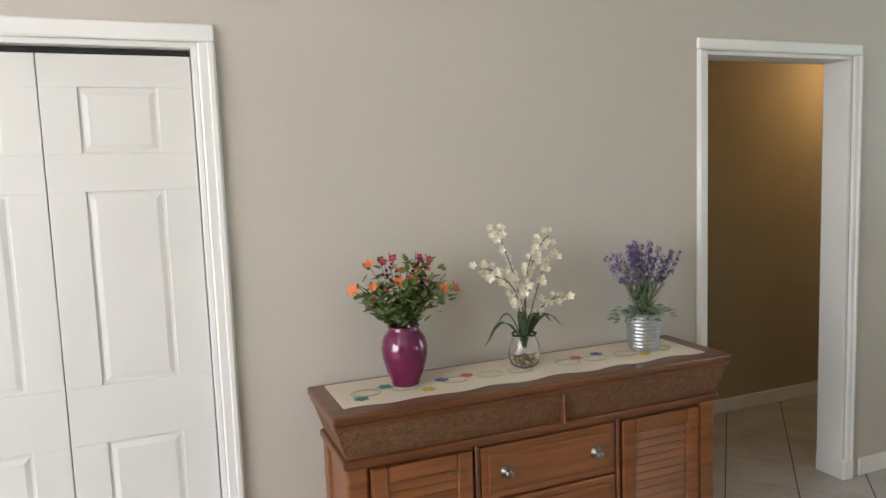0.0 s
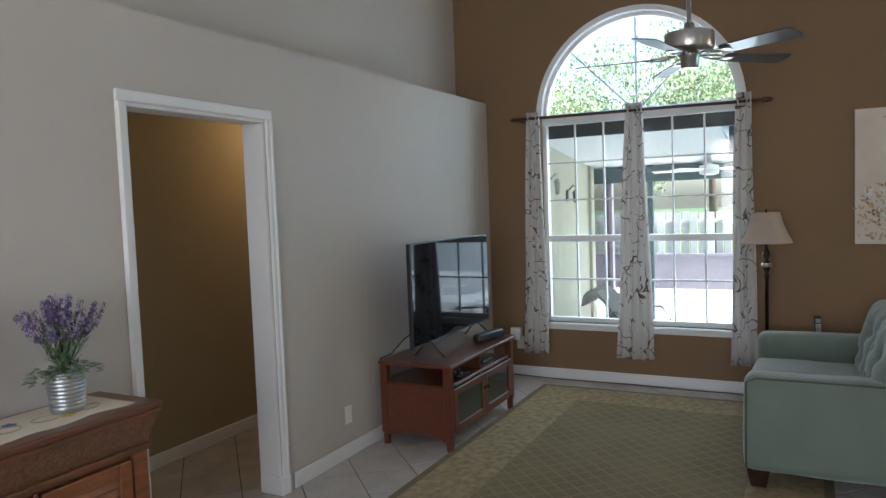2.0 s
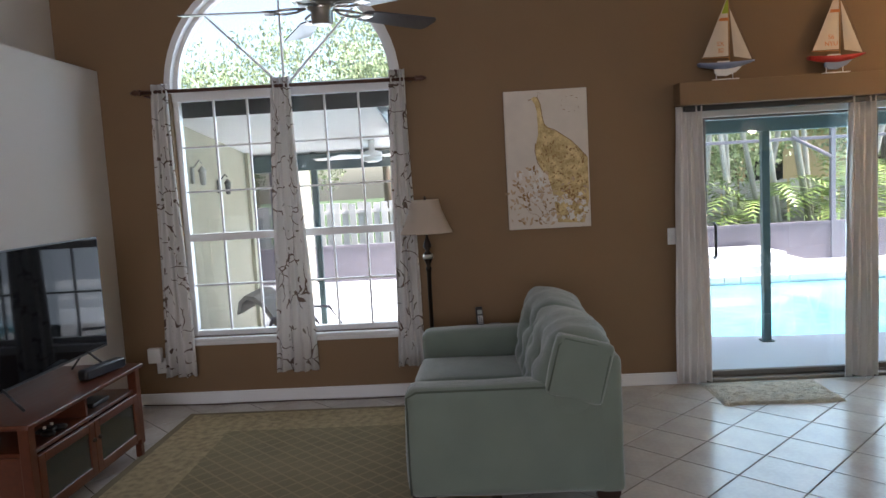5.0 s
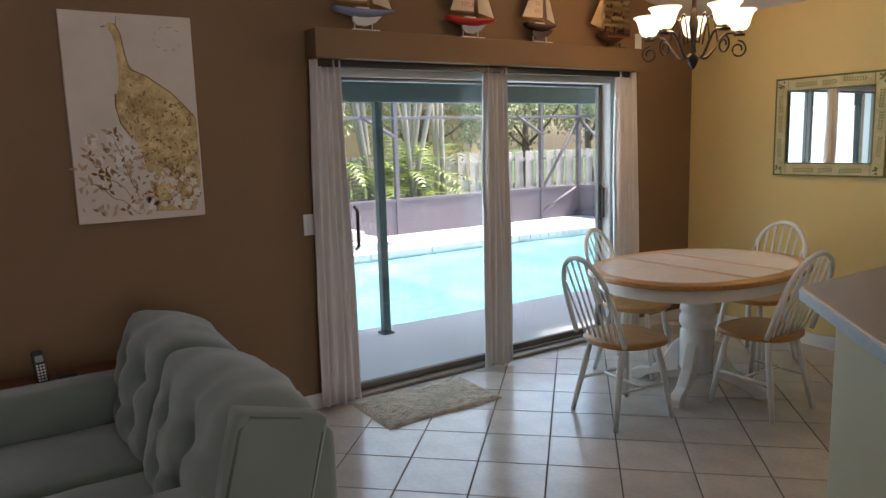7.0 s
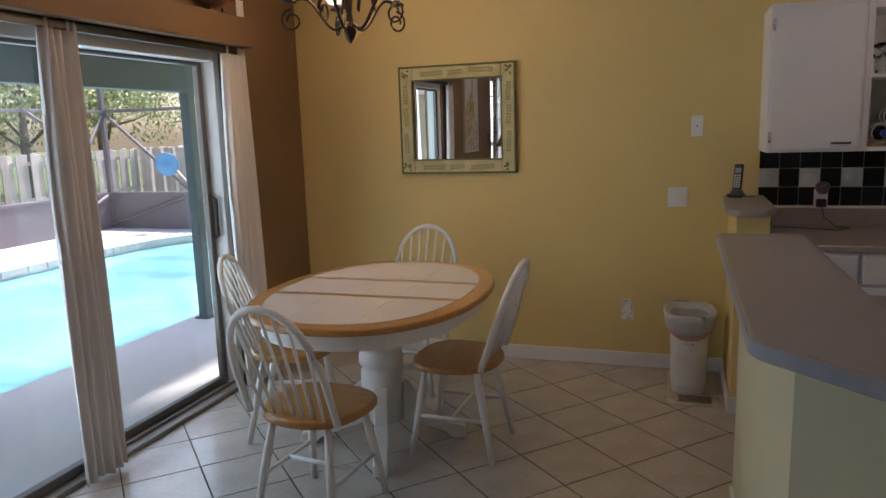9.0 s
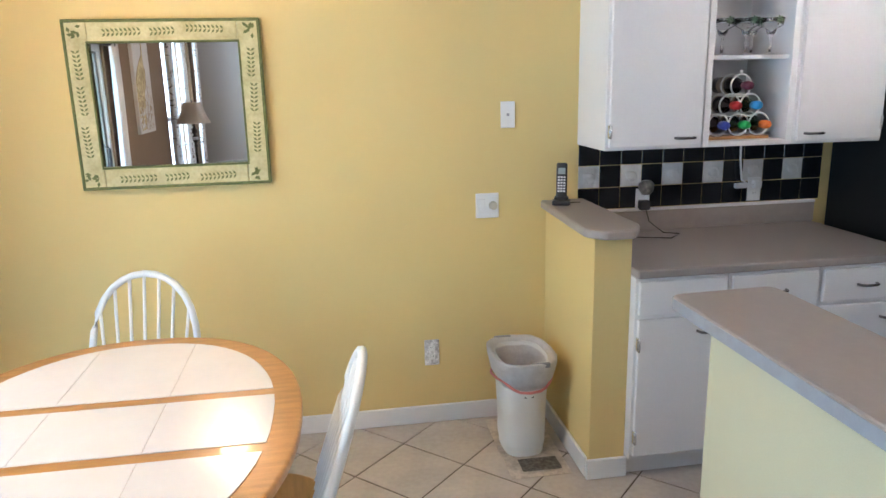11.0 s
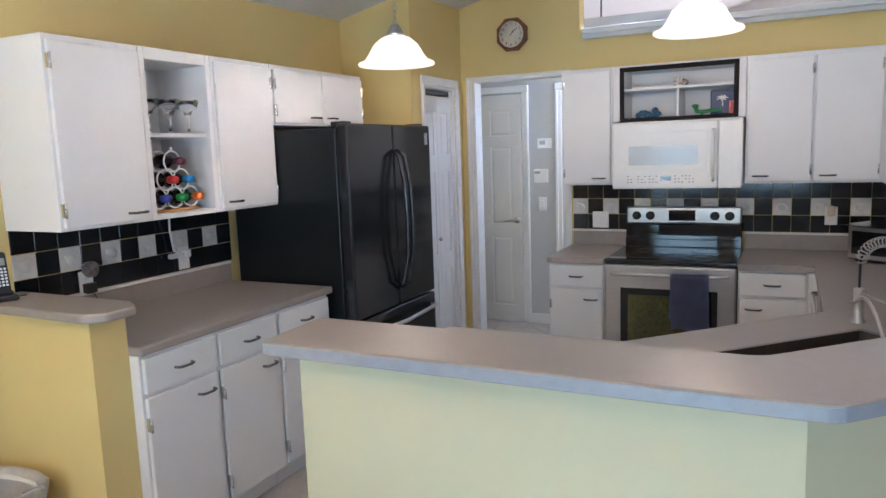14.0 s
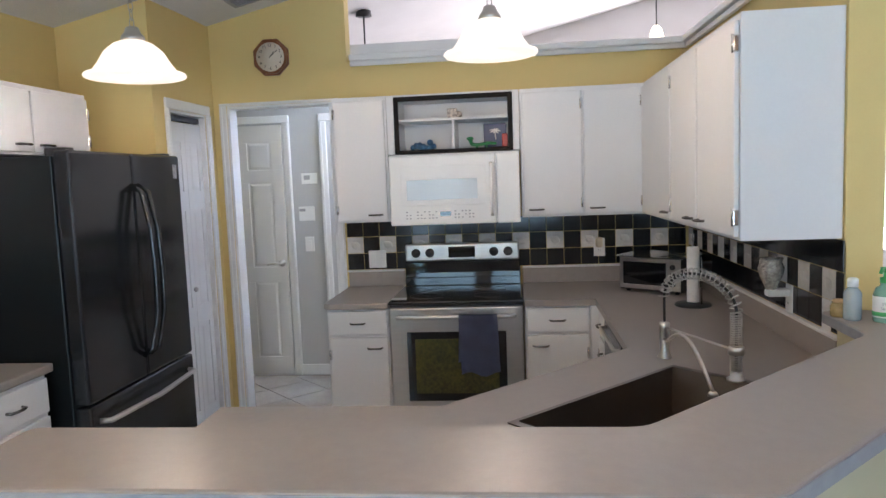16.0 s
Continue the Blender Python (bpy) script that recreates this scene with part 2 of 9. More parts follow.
def lathe(bm, prof, c=(0, 0, 0), n=24, m=None):
    """Turned shape: prof lists (radius, height)."""
    rings = []
    for r, z in prof:
        rings.append([bm.verts.new((c[0] + r * math.cos(2 * math.pi * i / n), c[1] + r * math.sin(2 * math.pi * i / n), c[2] + z)) for i in range(n)])
    fs = []
    for a, b in zip(rings, rings[1:]):
        for i in range(n):
            fs.append(bm.faces.new((a[i], a[(i + 1) % n], b[(i + 1) % n], b[i])))
    fs.append(bm.faces.new(rings[0][::-1]))
    fs.append(bm.faces.new(rings[-1]))
    for f in fs:
        f.smooth = True
    if m is not None:
        bmesh.ops.transform(bm, matrix=m, verts=[v for r in rings for v in r])
    return bm


def tube(bm, pts, r, n=8, r1=None, closed=False):
    pts = [Vector(p) for p in pts]
    rings = []
    k = len(pts)
    up = Vector((0.123, 0.321, 0.94)).normalized()
    for i, p in enumerate(pts):
        if closed:
            d = pts[(i + 1) % k] - pts[i - 1]
        else:
            d = pts[min(i + 1, k - 1)] - pts[max(i - 1, 0)]
        d.normalize()
        a = d.cross(up)
        if a.length < 0.05:
            a = d.cross(Vector((1, 0, 0)))
        a.normalize()
        b = d.cross(a)
        rr = r if r1 is None else r + (r1 - r) * i / max(1, k - 1)
        rings.append([bm.verts.new(p + (a * math.cos(2 * math.pi * j / n) + b * math.sin(2 * math.pi * j / n)) * rr) for j in range(n)])
    pairs = list(zip(rings, rings[1:]))
    if closed:
        pairs.append((rings[-1], rings[0]))
    for a, b in pairs:
        for j in range(n):
            bm.faces.new((a[j], a[(j + 1) % n], b[(j + 1) % n], b[j])).smooth = True
    if not closed:
        bm.faces.new(rings[0][::-1])
        bm.faces.new(rings[-1])
    return bm


def cyl(bm, p0, p1, r, n=12, r1=None):
    return tube(bm, [p0, p1], r, n, r1)


def ball(bm, c, r, sz=(1, 1, 1), seg=12):
    out = bmesh.ops.create_uvsphere(bm, u_segments=seg, v_segments=max(6, seg * 2 // 3), radius=r)
    for v in out["verts"]:
        v.co = Vector((c[0] + v.co.x * sz[0], c[1] + v.co.y * sz[1], c[2] + v.co.z * sz[2]))
        for f in v.link_faces:
            f.smooth = True
    return bm


def mesh_of(name, bm, material):
    me = bpy.data.meshes.new(name)
    bm.to_mesh(me)
    bm.free()
    me.materials.append(material)
    return me


def part(name, bm, material, parent=None, label="", m=None):
    """One mesh object, drawn in the world's coordinates (or in those of the pose m), under a thing or a part."""
    if m is not None:
        bm.transform(m)
    ob = new(name, mesh_of(name, bm, material))
    if parent is not None:
        ob.parent = parent
        if parent.type == "EMPTY":
            ob.matrix_parent_inverse = parent.matrix_basis.inverted()
    if label:
        ob["label"] = label
    return ob


def thing(name, m, label, category, group=""):
    ob = new(name)
    ob.empty_display_size = 0.1
    ob.matrix_basis = m if isinstance(m, Matrix) else pose(*m)
    return tagged(ob, label, category, group)


def single(name, bm, material, label, category, group="", m=None):
    return tagged(part(name, bm, material, None, "", m), label, category, group)


def struct(name, bm, material, label, category="wall"):
    return tagged(part(name, bm, material), label, category, "", "structure")


def smooth(ob):
    for p in ob.data.polygons:
        p.use_smooth = True
    return ob


# ---- large structure ----
XW, XE, YN, YS = 0.0, 6.13, 2.27, -5.1


def top(y, x=6.13):
    return 2.375 + 0.235 * (y - YS) + 0.11 * (1 - max(x, 0.0) / 6.13)


# east wall with the arched window and the sliding door
bm = BM()
W0, W1, WZ0, WZ1, WR = 0.12, 1.76, 0.50, 2.29, 0.82
WC = (W0 + W1) / 2
for a, b, z0 in ((YS - 0.15, -4.25, 0), (-4.25, -1.97, 1.98), (-1.97, W0, 0), (W1, 2.72, 0)):
    prism(bm, [(a, z0 - (0.06 if z0 == 0 else 0)), (b, z0 - (0.06 if z0 == 0 else 0)), (b, top(b)), (a, top(a))], XE, XE + 0.2, "x")
prism(bm, [(W0, -0.06), (W1, -0.06), (W1, WZ0), (W0, WZ0)], XE, XE + 0.2, "x")
arc = [(WC + WR * math.cos(math.pi * i / 24), WZ1 + WR * math.sin(math.pi * i / 24)) for i in range(25)]
half = len(arc) // 2
prism(bm, [(W1, top(W1))] + arc[:half + 1] + [(WC, top(WC))], XE, XE + 0.2, "x")
prism(bm, [(WC, top(WC))] + arc[half:] + [(W0, top(W0))], XE, XE + 0.2, "x")
struct("wall_east", bm, BROWN, "brown painted wall with arched window and sliding door")
# south wall
bm = BM()
prism(bm, [(-0.3, -0.06), (XE, -0.06), (XE, top(YS)), (0.0, top(YS, 0)), (-0.3, top(YS, 0))], YS - 0.15, YS, "y")
struct("wall_south", bm, YELLOW, "yellow painted dining and kitchen wall")
# kitchen west wall: doorway, high pass-through
bm = BM()
OY0, OY1, OZ = -4.469, -3.76, 2.085
for a, b, z0, z1 in ((YS, OY0, -0.06, None), (OY0, OY1, OZ, None), (OY1, -3.645, -0.06, None), (-3.645, -1.38, -0.06, 2.33)):
    prism(bm, [(a, z0), (b, z0), (b, z1 or top(b, 0)), (a, z1 or top(a, 0))], XW - 0.12, XW, "x")
struct("wall_west", bm, YELLOW, "yellow kitchen wall with doorway and high pass-through")
bm = BM()
box(bm, XW, -1.5, -0.06, 2.13, -1.38, 2.33)
struct("wall_kitchen_north", bm, YELLOW, "yellow half-height kitchen wall")
bm = BM()
box(bm, -0.15, -3.62, 2.33, 0.045, -1.34, 2.37, 0.006)
box(bm, 0.0, -3.62, 2.30, 0.025, -1.5, 2.33, 0.004)
box(bm, 0.045, -1.545, 2.332, 2.17, -1.34, 2.372, 0.006)
box(bm, 0.0, -1.525, 2.30, 2.15, -1.5, 2.33, 0.004)
struct("trim_ledge", bm, TRIM, "white moulded cap on the half-height walls", "trim")
# north wall: closet and hall doorway
bm = BM()
CX0, CX1, CZ = -0.92, 0.215, 2.03
DX0, DX1, DZ = 2.262, 3.142, 2.07
HZ = 2.475
for a, b, z0 in ((-3.75, CX0, -0.06), (CX0, CX1, CZ), (CX1, DX0, -0.06), (DX0, DX1, DZ), (DX1, XE, -0.06)):
    box(bm, a, YN, z0, b, YN + 0.14, HZ)
struct("wall_north", bm, BEIGE, "beige painted wall with plant ledge on top")
bm = BM()
box(bm, -3.75, YN + 0.14, HZ - 0.1, XE, 2.57, HZ)
prism(bm, [(-3.75, HZ - 0.1), (XE, HZ - 0.1), (XE, top(2.57)), (0, top(2.57, 0)), (-3.75, top(2.57, 0))], 2.57, 2.70, "y")
struct("wall_north_upper", bm, BEIGE, "beige upper wall set back behind the ledge")
bm = BM()
box(bm, 1.4, 3.29, -0.06, 6.3, 3.41, 2.45)
box(bm, 1.4, YN + 0.14, -0.06, 1.52, 3.29, 2.37)
box(bm, 6.18, 2.72, -0.06, 6.3, 3.29, 2.45)
struct("wall_hall", bm, TAUPE, "shaded tan hallway wall")
bm = BM()
box(bm, 1.4, 2.70, 2.375, 6.3, 3.41, 2.5)
struct("ceiling_hall", bm, CEIL, "white hallway ceiling", "ceiling")
# closet box
bm = BM()
box(bm, -1.1, 2.95, -0.06, 0.5, 3.05, 2.375)
box(bm, -1.1, YN + 0.14, -0.06, -1.0, 2.95, 2.375)
box(bm, 0.4, YN + 0.14, -0.06, 0.5, 2.95, 2.375)
struct("wall_closet", bm, BEIGE, "closet walls behind the folding doors")
# west end of the house
bm = BM()
# assumed opening, there to let the western fill in
for a, b, z0, z1 in ((YS - 0.15, -1.9, -0.06, 4.2), (1.5, 2.7, -0.06, 4.2), (-1.9, 1.5, -0.06, 0.6), (-1.9, 1.5, 2.75, 4.2)):
    prism(bm, [(a, z0), (b, z0), (b, min(z1, top(b, 0))), (a, min(z1, top(a, 0)))], -3.75, -3.6, "x")
struct("wall_far_west", bm, GREY_PAINT, "plain end wall with an assumed front window opening")
bm = BM()
box(bm, -3.6, YS - 0.15, -0.06, -0.3, YS, top(YS, 0))
struct("wall_south_west", bm, GREY_PAINT, "plain wall")
# rear hall behind the kitchen doorway
bm = BM()
box(bm, -1.05, YS, -0.06, -0.95, -2.9, 2.33)
box(bm, -0.95, -3.0, -0.06, XW - 0.12, -2.9, 2.33)
struct("wall_rear_hall", bm, GREY_PAINT, "grey rear hall wall")
bm = BM()
box(bm, -1.05, YS, 2.40, XW - 0.12, -2.9, 2.46)
struct("ceiling_rear_hall", bm, CEIL, "white rear hall ceiling", "ceiling")
# pantry
bm = BM()
PY = -4.56
for a, b, z0 in ((XW, 0.14, -0.06), (0.14, 0.63, 2.02), (0.63, 0.80, -0.06)):
    box(bm, a, PY - 0.1, z0, b, PY, top(PY, 0.4))
prism(bm, [(YS, -0.06), (PY - 0.1, -0.06), (PY - 0.1, top(PY - 0.1, 0.6)), (YS, top(YS, 0.6))], 0.70, 0.80, "x")
struct("wall_pantry", bm, YELLOW, "yellow pantry walls beside the refrigerator")
# ceiling
bm = BM()
for xa, xb in ((-3.75, 0.0), (0.0, XE + 0.2)):
    c = []
    for dz in (0, 0.12):
        c.append([bm.verts.new((x, y, top(y, x) + dz)) for x, y in ((xa, YS - 0.15), (xb, YS - 0.15), (xb, 2.72), (xa, 2.72))])
    fs = [bm.faces.new(c[0]), bm.faces.new(c[1])] + [bm.faces.new((c[0][i], c[0][(i + 1) % 4], c[1][(i + 1) % 4], c[1][i])) for i in range(4)]
    bmesh.ops.recalc_face_normals(bm, faces=fs)
struct("ceiling", bm, CEIL, "white vaulted ceiling", "ceiling")

# bar half walls
BX0, BX1, BY0, BYC = 3.27, 3.45, -3.53, -2.25
bm = BM()
prism(bm, [(BX0, BY0), (BX1, BY0), (BX1, BYC), (2.70, -1.50), (2.13, -1.50), (2.13, -1.52), (2.46, -1.56), (BX0, -2.36)], -0.06, 1.03)
struct("wall_bar", bm, PALE_YELLOW, "pale yellow angled breakfast bar half wall")
bm = BM()
box(bm, 3.25, YS, -0.06, 3.40, -4.47, 1.03)
struct("wall_stub", bm, YELLOW, "yellow stub half wall at the counter end")


def rounded(pts, r=0.03, n=4):
    """Rounds the corners of a polygon."""
    out = []
    k = len(pts)
    for i in range(k):
        p, a, b = Vector(pts[i]), Vector(pts[i - 1]), Vector(pts[(i + 1) % k])
        u, v = (a - p), (b - p)
        rr = min(r, u.length * 0.45, v.length * 0.45)
        u.normalize(), v.normalize()
        p0, p1 = p + u * rr, p + v * rr
        for j in range(n + 1):
            t = j / n
            out.append(tuple(p0 * (1 - t) ** 2 + p * 2 * t * (1 - t) + p1 * t * t))
    return out


def slab(bm, pts, z0, z1, r=0.03, bev=0.008):
    prism(bm, rounded(pts, r), z0, z1)
    es = [e for e in bm.edges if abs(e.verts[0].co.z - e.verts[1].co.z) < 1e-5]
    bmesh.ops.bevel(bm, geom=es, offset=bev, segments=2, profile=0.5, affect="EDGES")
    return bm


bar = thing("bar_countertop", (3.38, -2.9, 1.03), "grey-taupe laminate breakfast bar top with angled end", "countertop")
bm = BM()
slab(bm, [(3.235, -3.61), (3.535, -3.60), (3.54, -2.20), (2.75, -1.41), (2.66, -1.36), (2.135, -1.36), (2.135, -1.58), (2.48, -1.59), (3.235, -2.345)], 1.03, 1.07, 0.035)
part("top", bm, LAMINATE, bar)
bm = BM()
prism(bm, [(x, y) for x, y in rounded([(3.2335, -3.6115), (3.5365, -3.6015), (3.5415, -2.1994), (2.7506, -1.4086), (2.6605, -1.3585), (2.1335, -1.3585), (2.1335, -1.5815), (2.4794, -1.5915), (3.2335, -2.3456)], 0.035)], 1.0355, 1.0645)
part("edge_band", bm, LAM_EDGE_DAYLIT, bar, "laminate edge with bluish daylight in its colour")
led = thing("ledge_top", (3.33, -4.75, 1.03), "grey laminate ledge top on the stub wall", "countertop")
bm = BM()
slab(bm, [(3.22, YS + 0.002), (3.43, YS + 0.002), (3.455, -4.44), (3.40, -4.37), (3.28, -4.37), (3.22, -4.47)], 1.03, 1.065, 0.02)
part("top", bm, LAMINATE, led)

# baseboards and casings
bm = BM()
H, T = 0.09, 0.014


def base_run(bm, x0, y0, x1, y1):
    box(bm, x0, y0, 0.0, x1, y1, H, 0.004)


base_run(bm, XE - T, -1.96, XE - 0.0005, YN)
base_run(bm, XE - T, YS, XE - 0.0005, -4.26)
base_run(bm, 3.41, YS + 0.0005, XE - T - 0.001, YS + T)
base_run(bm, DX1 + 0.10, YN - T, XE - T - 0.001, YN - 0.0005)
base_run(bm, CX1 + 0.07, YN - T, DX0 - 0.07, YN - 0.0005)
base_run(bm, 1.53, 3.29 - T, 6.17, 3.2895)
base_run(bm, 3.4005, YS + T + 0.001, 3.4 + T, -4.485)
base_run(bm, 3.24, -4.4695, 3.4 + T, -4.456)
base_run(bm, 3.4505, BY0 + 0.02, 3.45 + T, BYC)
base_run(bm, -0.95 + 0.0005, YS, -0.95 + T, -3.0)
struct("baseboard", bm, TRIM, "white painted baseboard", "trim")


def casing(name, axis, plane, out, a0, a1, ztop, w=0.065, th=0.018, depth=0.14, head=None, jamb=True):
    """White casing round a doorway in a wall whose face lies at plane; out is +1 or -1."""
    head = head or w
    bm = BM()

    def b(u0, v0, z0, u1, v1, z1, bev=0.005):
        if axis == "y":
            box(bm, u0, v0, z0, u1, v1, z1, bev)
        else:
            box(bm, v0, u0, z0, v1, u1, z1, bev)
    f0, f1 = sorted((plane + out * 0.0005, plane + out * th))
    b(a0 - w, f0, 0, a0, f1, ztop)
    b(a1, f0, 0, a1 + w, f1, ztop)
    b(a0 - w, f0, ztop + 0.0005, a1 + w, f1, ztop + head)
    b(a0 - w * 0.9, *((f0, 0, a0 - w * 0.55, f1 + 0.006, ztop) if out > 0 else (f0 - 0.006, 0, a0 - w * 0.55, f1, ztop)), 0.003)
    b(a1 + w * 0.55, *((f0, 0, a1 + w * 0.9, f1 + 0.006, ztop) if out > 0 else (f0 - 0.006, 0, a1 + w * 0.9, f1, ztop)), 0.003)
    if jamb:
        g0, g1 = sorted((plane - out * depth, plane + out * 0.0))
        b(a0 - 0.0005, g0, 0, a0 + 0.018, g1, ztop - 0.018, 0.002)
        b(a1 - 0.018, g0, 0, a1 + 0.0005, g1, ztop - 0.018, 0.002)
        b(a0 - 0.0005, g0, ztop - 0.0175, a1 + 0.0005, g1, ztop + 0.0003, 0.002)
    return struct(name, bm, TRIM, "white painted door casing and jamb", "trim")


casing("trim_closet", "y", YN, -1, CX0, CX1, CZ, 0.055)
casing("trim_hall_doorway", "y", YN, -1, DX0, DX1, DZ, 0.05)
casing("trim_kitchen_doorway", "x", XW, 1, OY0, OY1, OZ, 0.05, 0.012, 0.12, 0.02)
casing("trim_pantry", "y", PY, 1, 0.14, 0.63, 2.02, 0.05, 0.016, 0.1, 0.06)
# plinth foot of the hall doorway jamb
bm = BM()
box(bm, DX1 - 0.022, YN - 0.022, 0.0, DX1 + 0.056, YN + 0.143, 0.10, 0.006)
struct("trim_plinth", bm, TRIM, "white plinth block at the foot of the jamb", "trim")

# grout bed below the tiles, indoors
bm = BM()
box(bm, -3.6, YS, -0.06, XE, 3.29, -0.004)
struct("floor", bm, GROUT, "tiled floor with dark grout lines", "floor")

# ---- openings ----
# arched window
win = tagged(new("window_1"), "white arched window with gridded panes", "window", "", "structure")
win.matrix_basis = pose(XE + 0.1, WC, WZ0)
bm = BM()
X0, X1 = XE + 0.05, XE + 0.11


def yz(bm, a, z0, b, z1, x0=X0, x1=X1, bev=0.003):
    box(bm, x0, a, z0, x1, b, z1, bev)


F = 0.04
yz(bm, W0, WZ0, W0 + F, WZ1)
yz(bm, W1 - F, WZ0, W1, WZ1)
yz(bm, W0 + F, WZ0, W1 - F, WZ0 + F)
yz(bm, W0 + 0.0, WZ1 - 0.06, W1 - 0.0, WZ1 + 0.02, X0 - 0.012, X1 + 0.004)
yz(bm, WC - 0.035, WZ0 + F, WC + 0.035, WZ1 - 0.06)
yz(bm, W0 + F, 1.21, WC - 0.035, 1.265)
yz(bm, WC + 0.035, 1.21, W1 - F, 1.265)
part("window_frame", bm, TRIM, win)
bm = BM()
ring_o = [(WC + WR * math.cos(math.pi * i / 28), WZ1 + WR * math.sin(math.pi * i / 28)) for i in range(29)]
ring_i = [(WC + (WR - 0.045) * math.cos(math.pi * i / 28), WZ1 + (WR - 0.045) * math.sin(math.pi * i / 28)) for i in range(29)]
for i in range(28):
    prism(bm, [ring_o[i], ring_o[i + 1], ring_i[i + 1], ring_i[i]], X0, X1, "x")
part("arch_frame", bm, TRIM, win)
bm = BM()
ring_c = [(WC + (WR + 0.03) * math.cos(math.pi * i / 28), WZ1 + (WR + 0.03) * math.sin(math.pi * i / 28)) for i in range(29)]
ring_r = [(WC + (WR - 0.014) * math.cos(math.pi * i / 28), WZ1 + (WR - 0.014) * math.sin(math.pi * i / 28)) for i in range(29)]
for i in range(28):
    prism(bm, [ring_c[i], ring_c[i + 1], ring_o[i + 1], ring_o[i]], XE - 0.012, XE - 0.0005, "x")
for i in range(28):
    prism(bm, [ring_o[i], ring_o[i + 1], ring_r[i + 1], ring_r[i]], XE - 0.012, X0 - 0.0005, "x")
part("arch_trim", bm, TRIM, win)
for ang in (45, 90, 135):
    bm = BM()
    d = Vector((0, math.cos(radians(ang)), math.sin(radians(ang))))
    cyl(bm, Vector((XE + 0.08, WC, WZ1)) + d * 0.02, Vector((XE + 0.08, WC, WZ1)) + d * (WR - 0.04), 0.009, 6)
    part("muntin", bm, TRIM, win)
for s in (0, 1):
    a0 = W0 + F if s == 0 else WC + 0.035
    a1 = WC - 0.035 if s == 0 else W1 - F
    for k in (1, 2):
        y = a0 + (a1 - a0) * k / 3
        bm = BM()
        yz(bm, y - 0.007, WZ0 + F, y + 0.007, WZ1 - 0.06, XE + 0.068, XE + 0.092, 0.002)
        part("muntin", bm, TRIM, win)
    for z in (0.88, 1.575, 1.90):
        bm = BM()
        yz(bm, a0, z - 0.007, a1, z + 0.007, XE + 0.066, XE + 0.094, 0.002)
        part("muntin", bm, TRIM, win)
bm = BM()
yz(bm, W0, WZ0, W1, WZ1 + 0.01, XE + 0.079, XE + 0.082, 0)
prism(bm, [p for p in ring_i], XE + 0.079, XE + 0.082, "x")
pn = part("pane", bm, PANE, win)
pn.visible_shadow = False
bm = BM()
box(bm, XE - 0.03, W0 - 0.03, WZ0 - 0.03, XE + 0.05, W1 + 0.03, WZ0, 0.005)
box(bm, XE - 0.012, W0 - 0.02, WZ0 - 0.06, XE - 0.0005, W1 + 0.02, WZ0 - 0.031, 0.003)
part("window_sill", bm, TRIM, win)
bm = BM()
box(bm, XE + 0.125, W0, 2.12, XE + 0.14, W1, 2.24, 0.003)
part("roller_blind", bm, BLACK, win, "dark rolled blind outside the pane")

# sliding door
sl = tagged(new("door_1"), "white aluminium sliding glass door to the pool", "door", "", "structure")
sl.matrix_basis = pose(XE + 0.1, -3.1, 0)
S0, S1, SZ = -4.25, -1.97, 1.98
bm = BM()
box(bm, XE + 0.02, S0, 0.0, XE + 0.16, S0 + 0.05, SZ, 0.004)
box(bm, XE + 0.02, S1 - 0.035, 0.0, XE + 0.16, S1, SZ, 0.004)
box(bm, XE + 0.02, S0 + 0.05, SZ - 0.085, XE + 0.16, S1 - 0.035, SZ, 0.004)
part("frame", bm, ALU, sl)
bm = BM()
box(bm, XE - 0.01, S0 + 0.05, 0.0, XE + 0.17, S1 - 0.035, 0.025, 0.004)
box(bm, XE + 0.05, S0 + 0.05, 0.025, XE + 0.06, S1 - 0.035, 0.04)
box(bm, XE + 0.11, S0 + 0.05, 0.025, XE + 0.12, S1 - 0.035, 0.04)
part("track", bm, ALU_D, sl, "bronze floor track")
for i, (a, b, x) in enumerate(((-3.235, S1 - 0.035, XE + 0.045), (S0 + 0.05, -3.165, XE + 0.10))):
    bm = BM()
    for u0, u1, z0, z1 in ((a, a + 0.04, 0.03, 1.894), (b - 0.04, b, 0.03, 1.894), (a + 0.04, b - 0.04, 0.03, 0.07), (a + 0.04, b - 0.04, 1.875, 1.894)):
        box(bm, x, u0, z0, x + 0.035, u1, z1, 0.004)
    lf = part("leaf", bm, ALU_LEAF, sl, "taupe aluminium leaf")
    bm = BM()
    box(bm, x + 0.015, a + 0.04, 0.07, x + 0.019, b - 0.04, 1.875)
    g = part("pane", bm, PANE, lf)
    g.visible_shadow = False
    bm = BM()
    hy = b - 0.085 if i == 0 else a + 0.022
    tube(bm, [(x - 0.002, hy, 0.90), (x - 0.035, hy, 0.92), (x - 0.035, hy, 1.13), (x - 0.002, hy, 1.15)], 0.011, 8)
    part("handle", bm, BLACK, lf, "black pull handle")

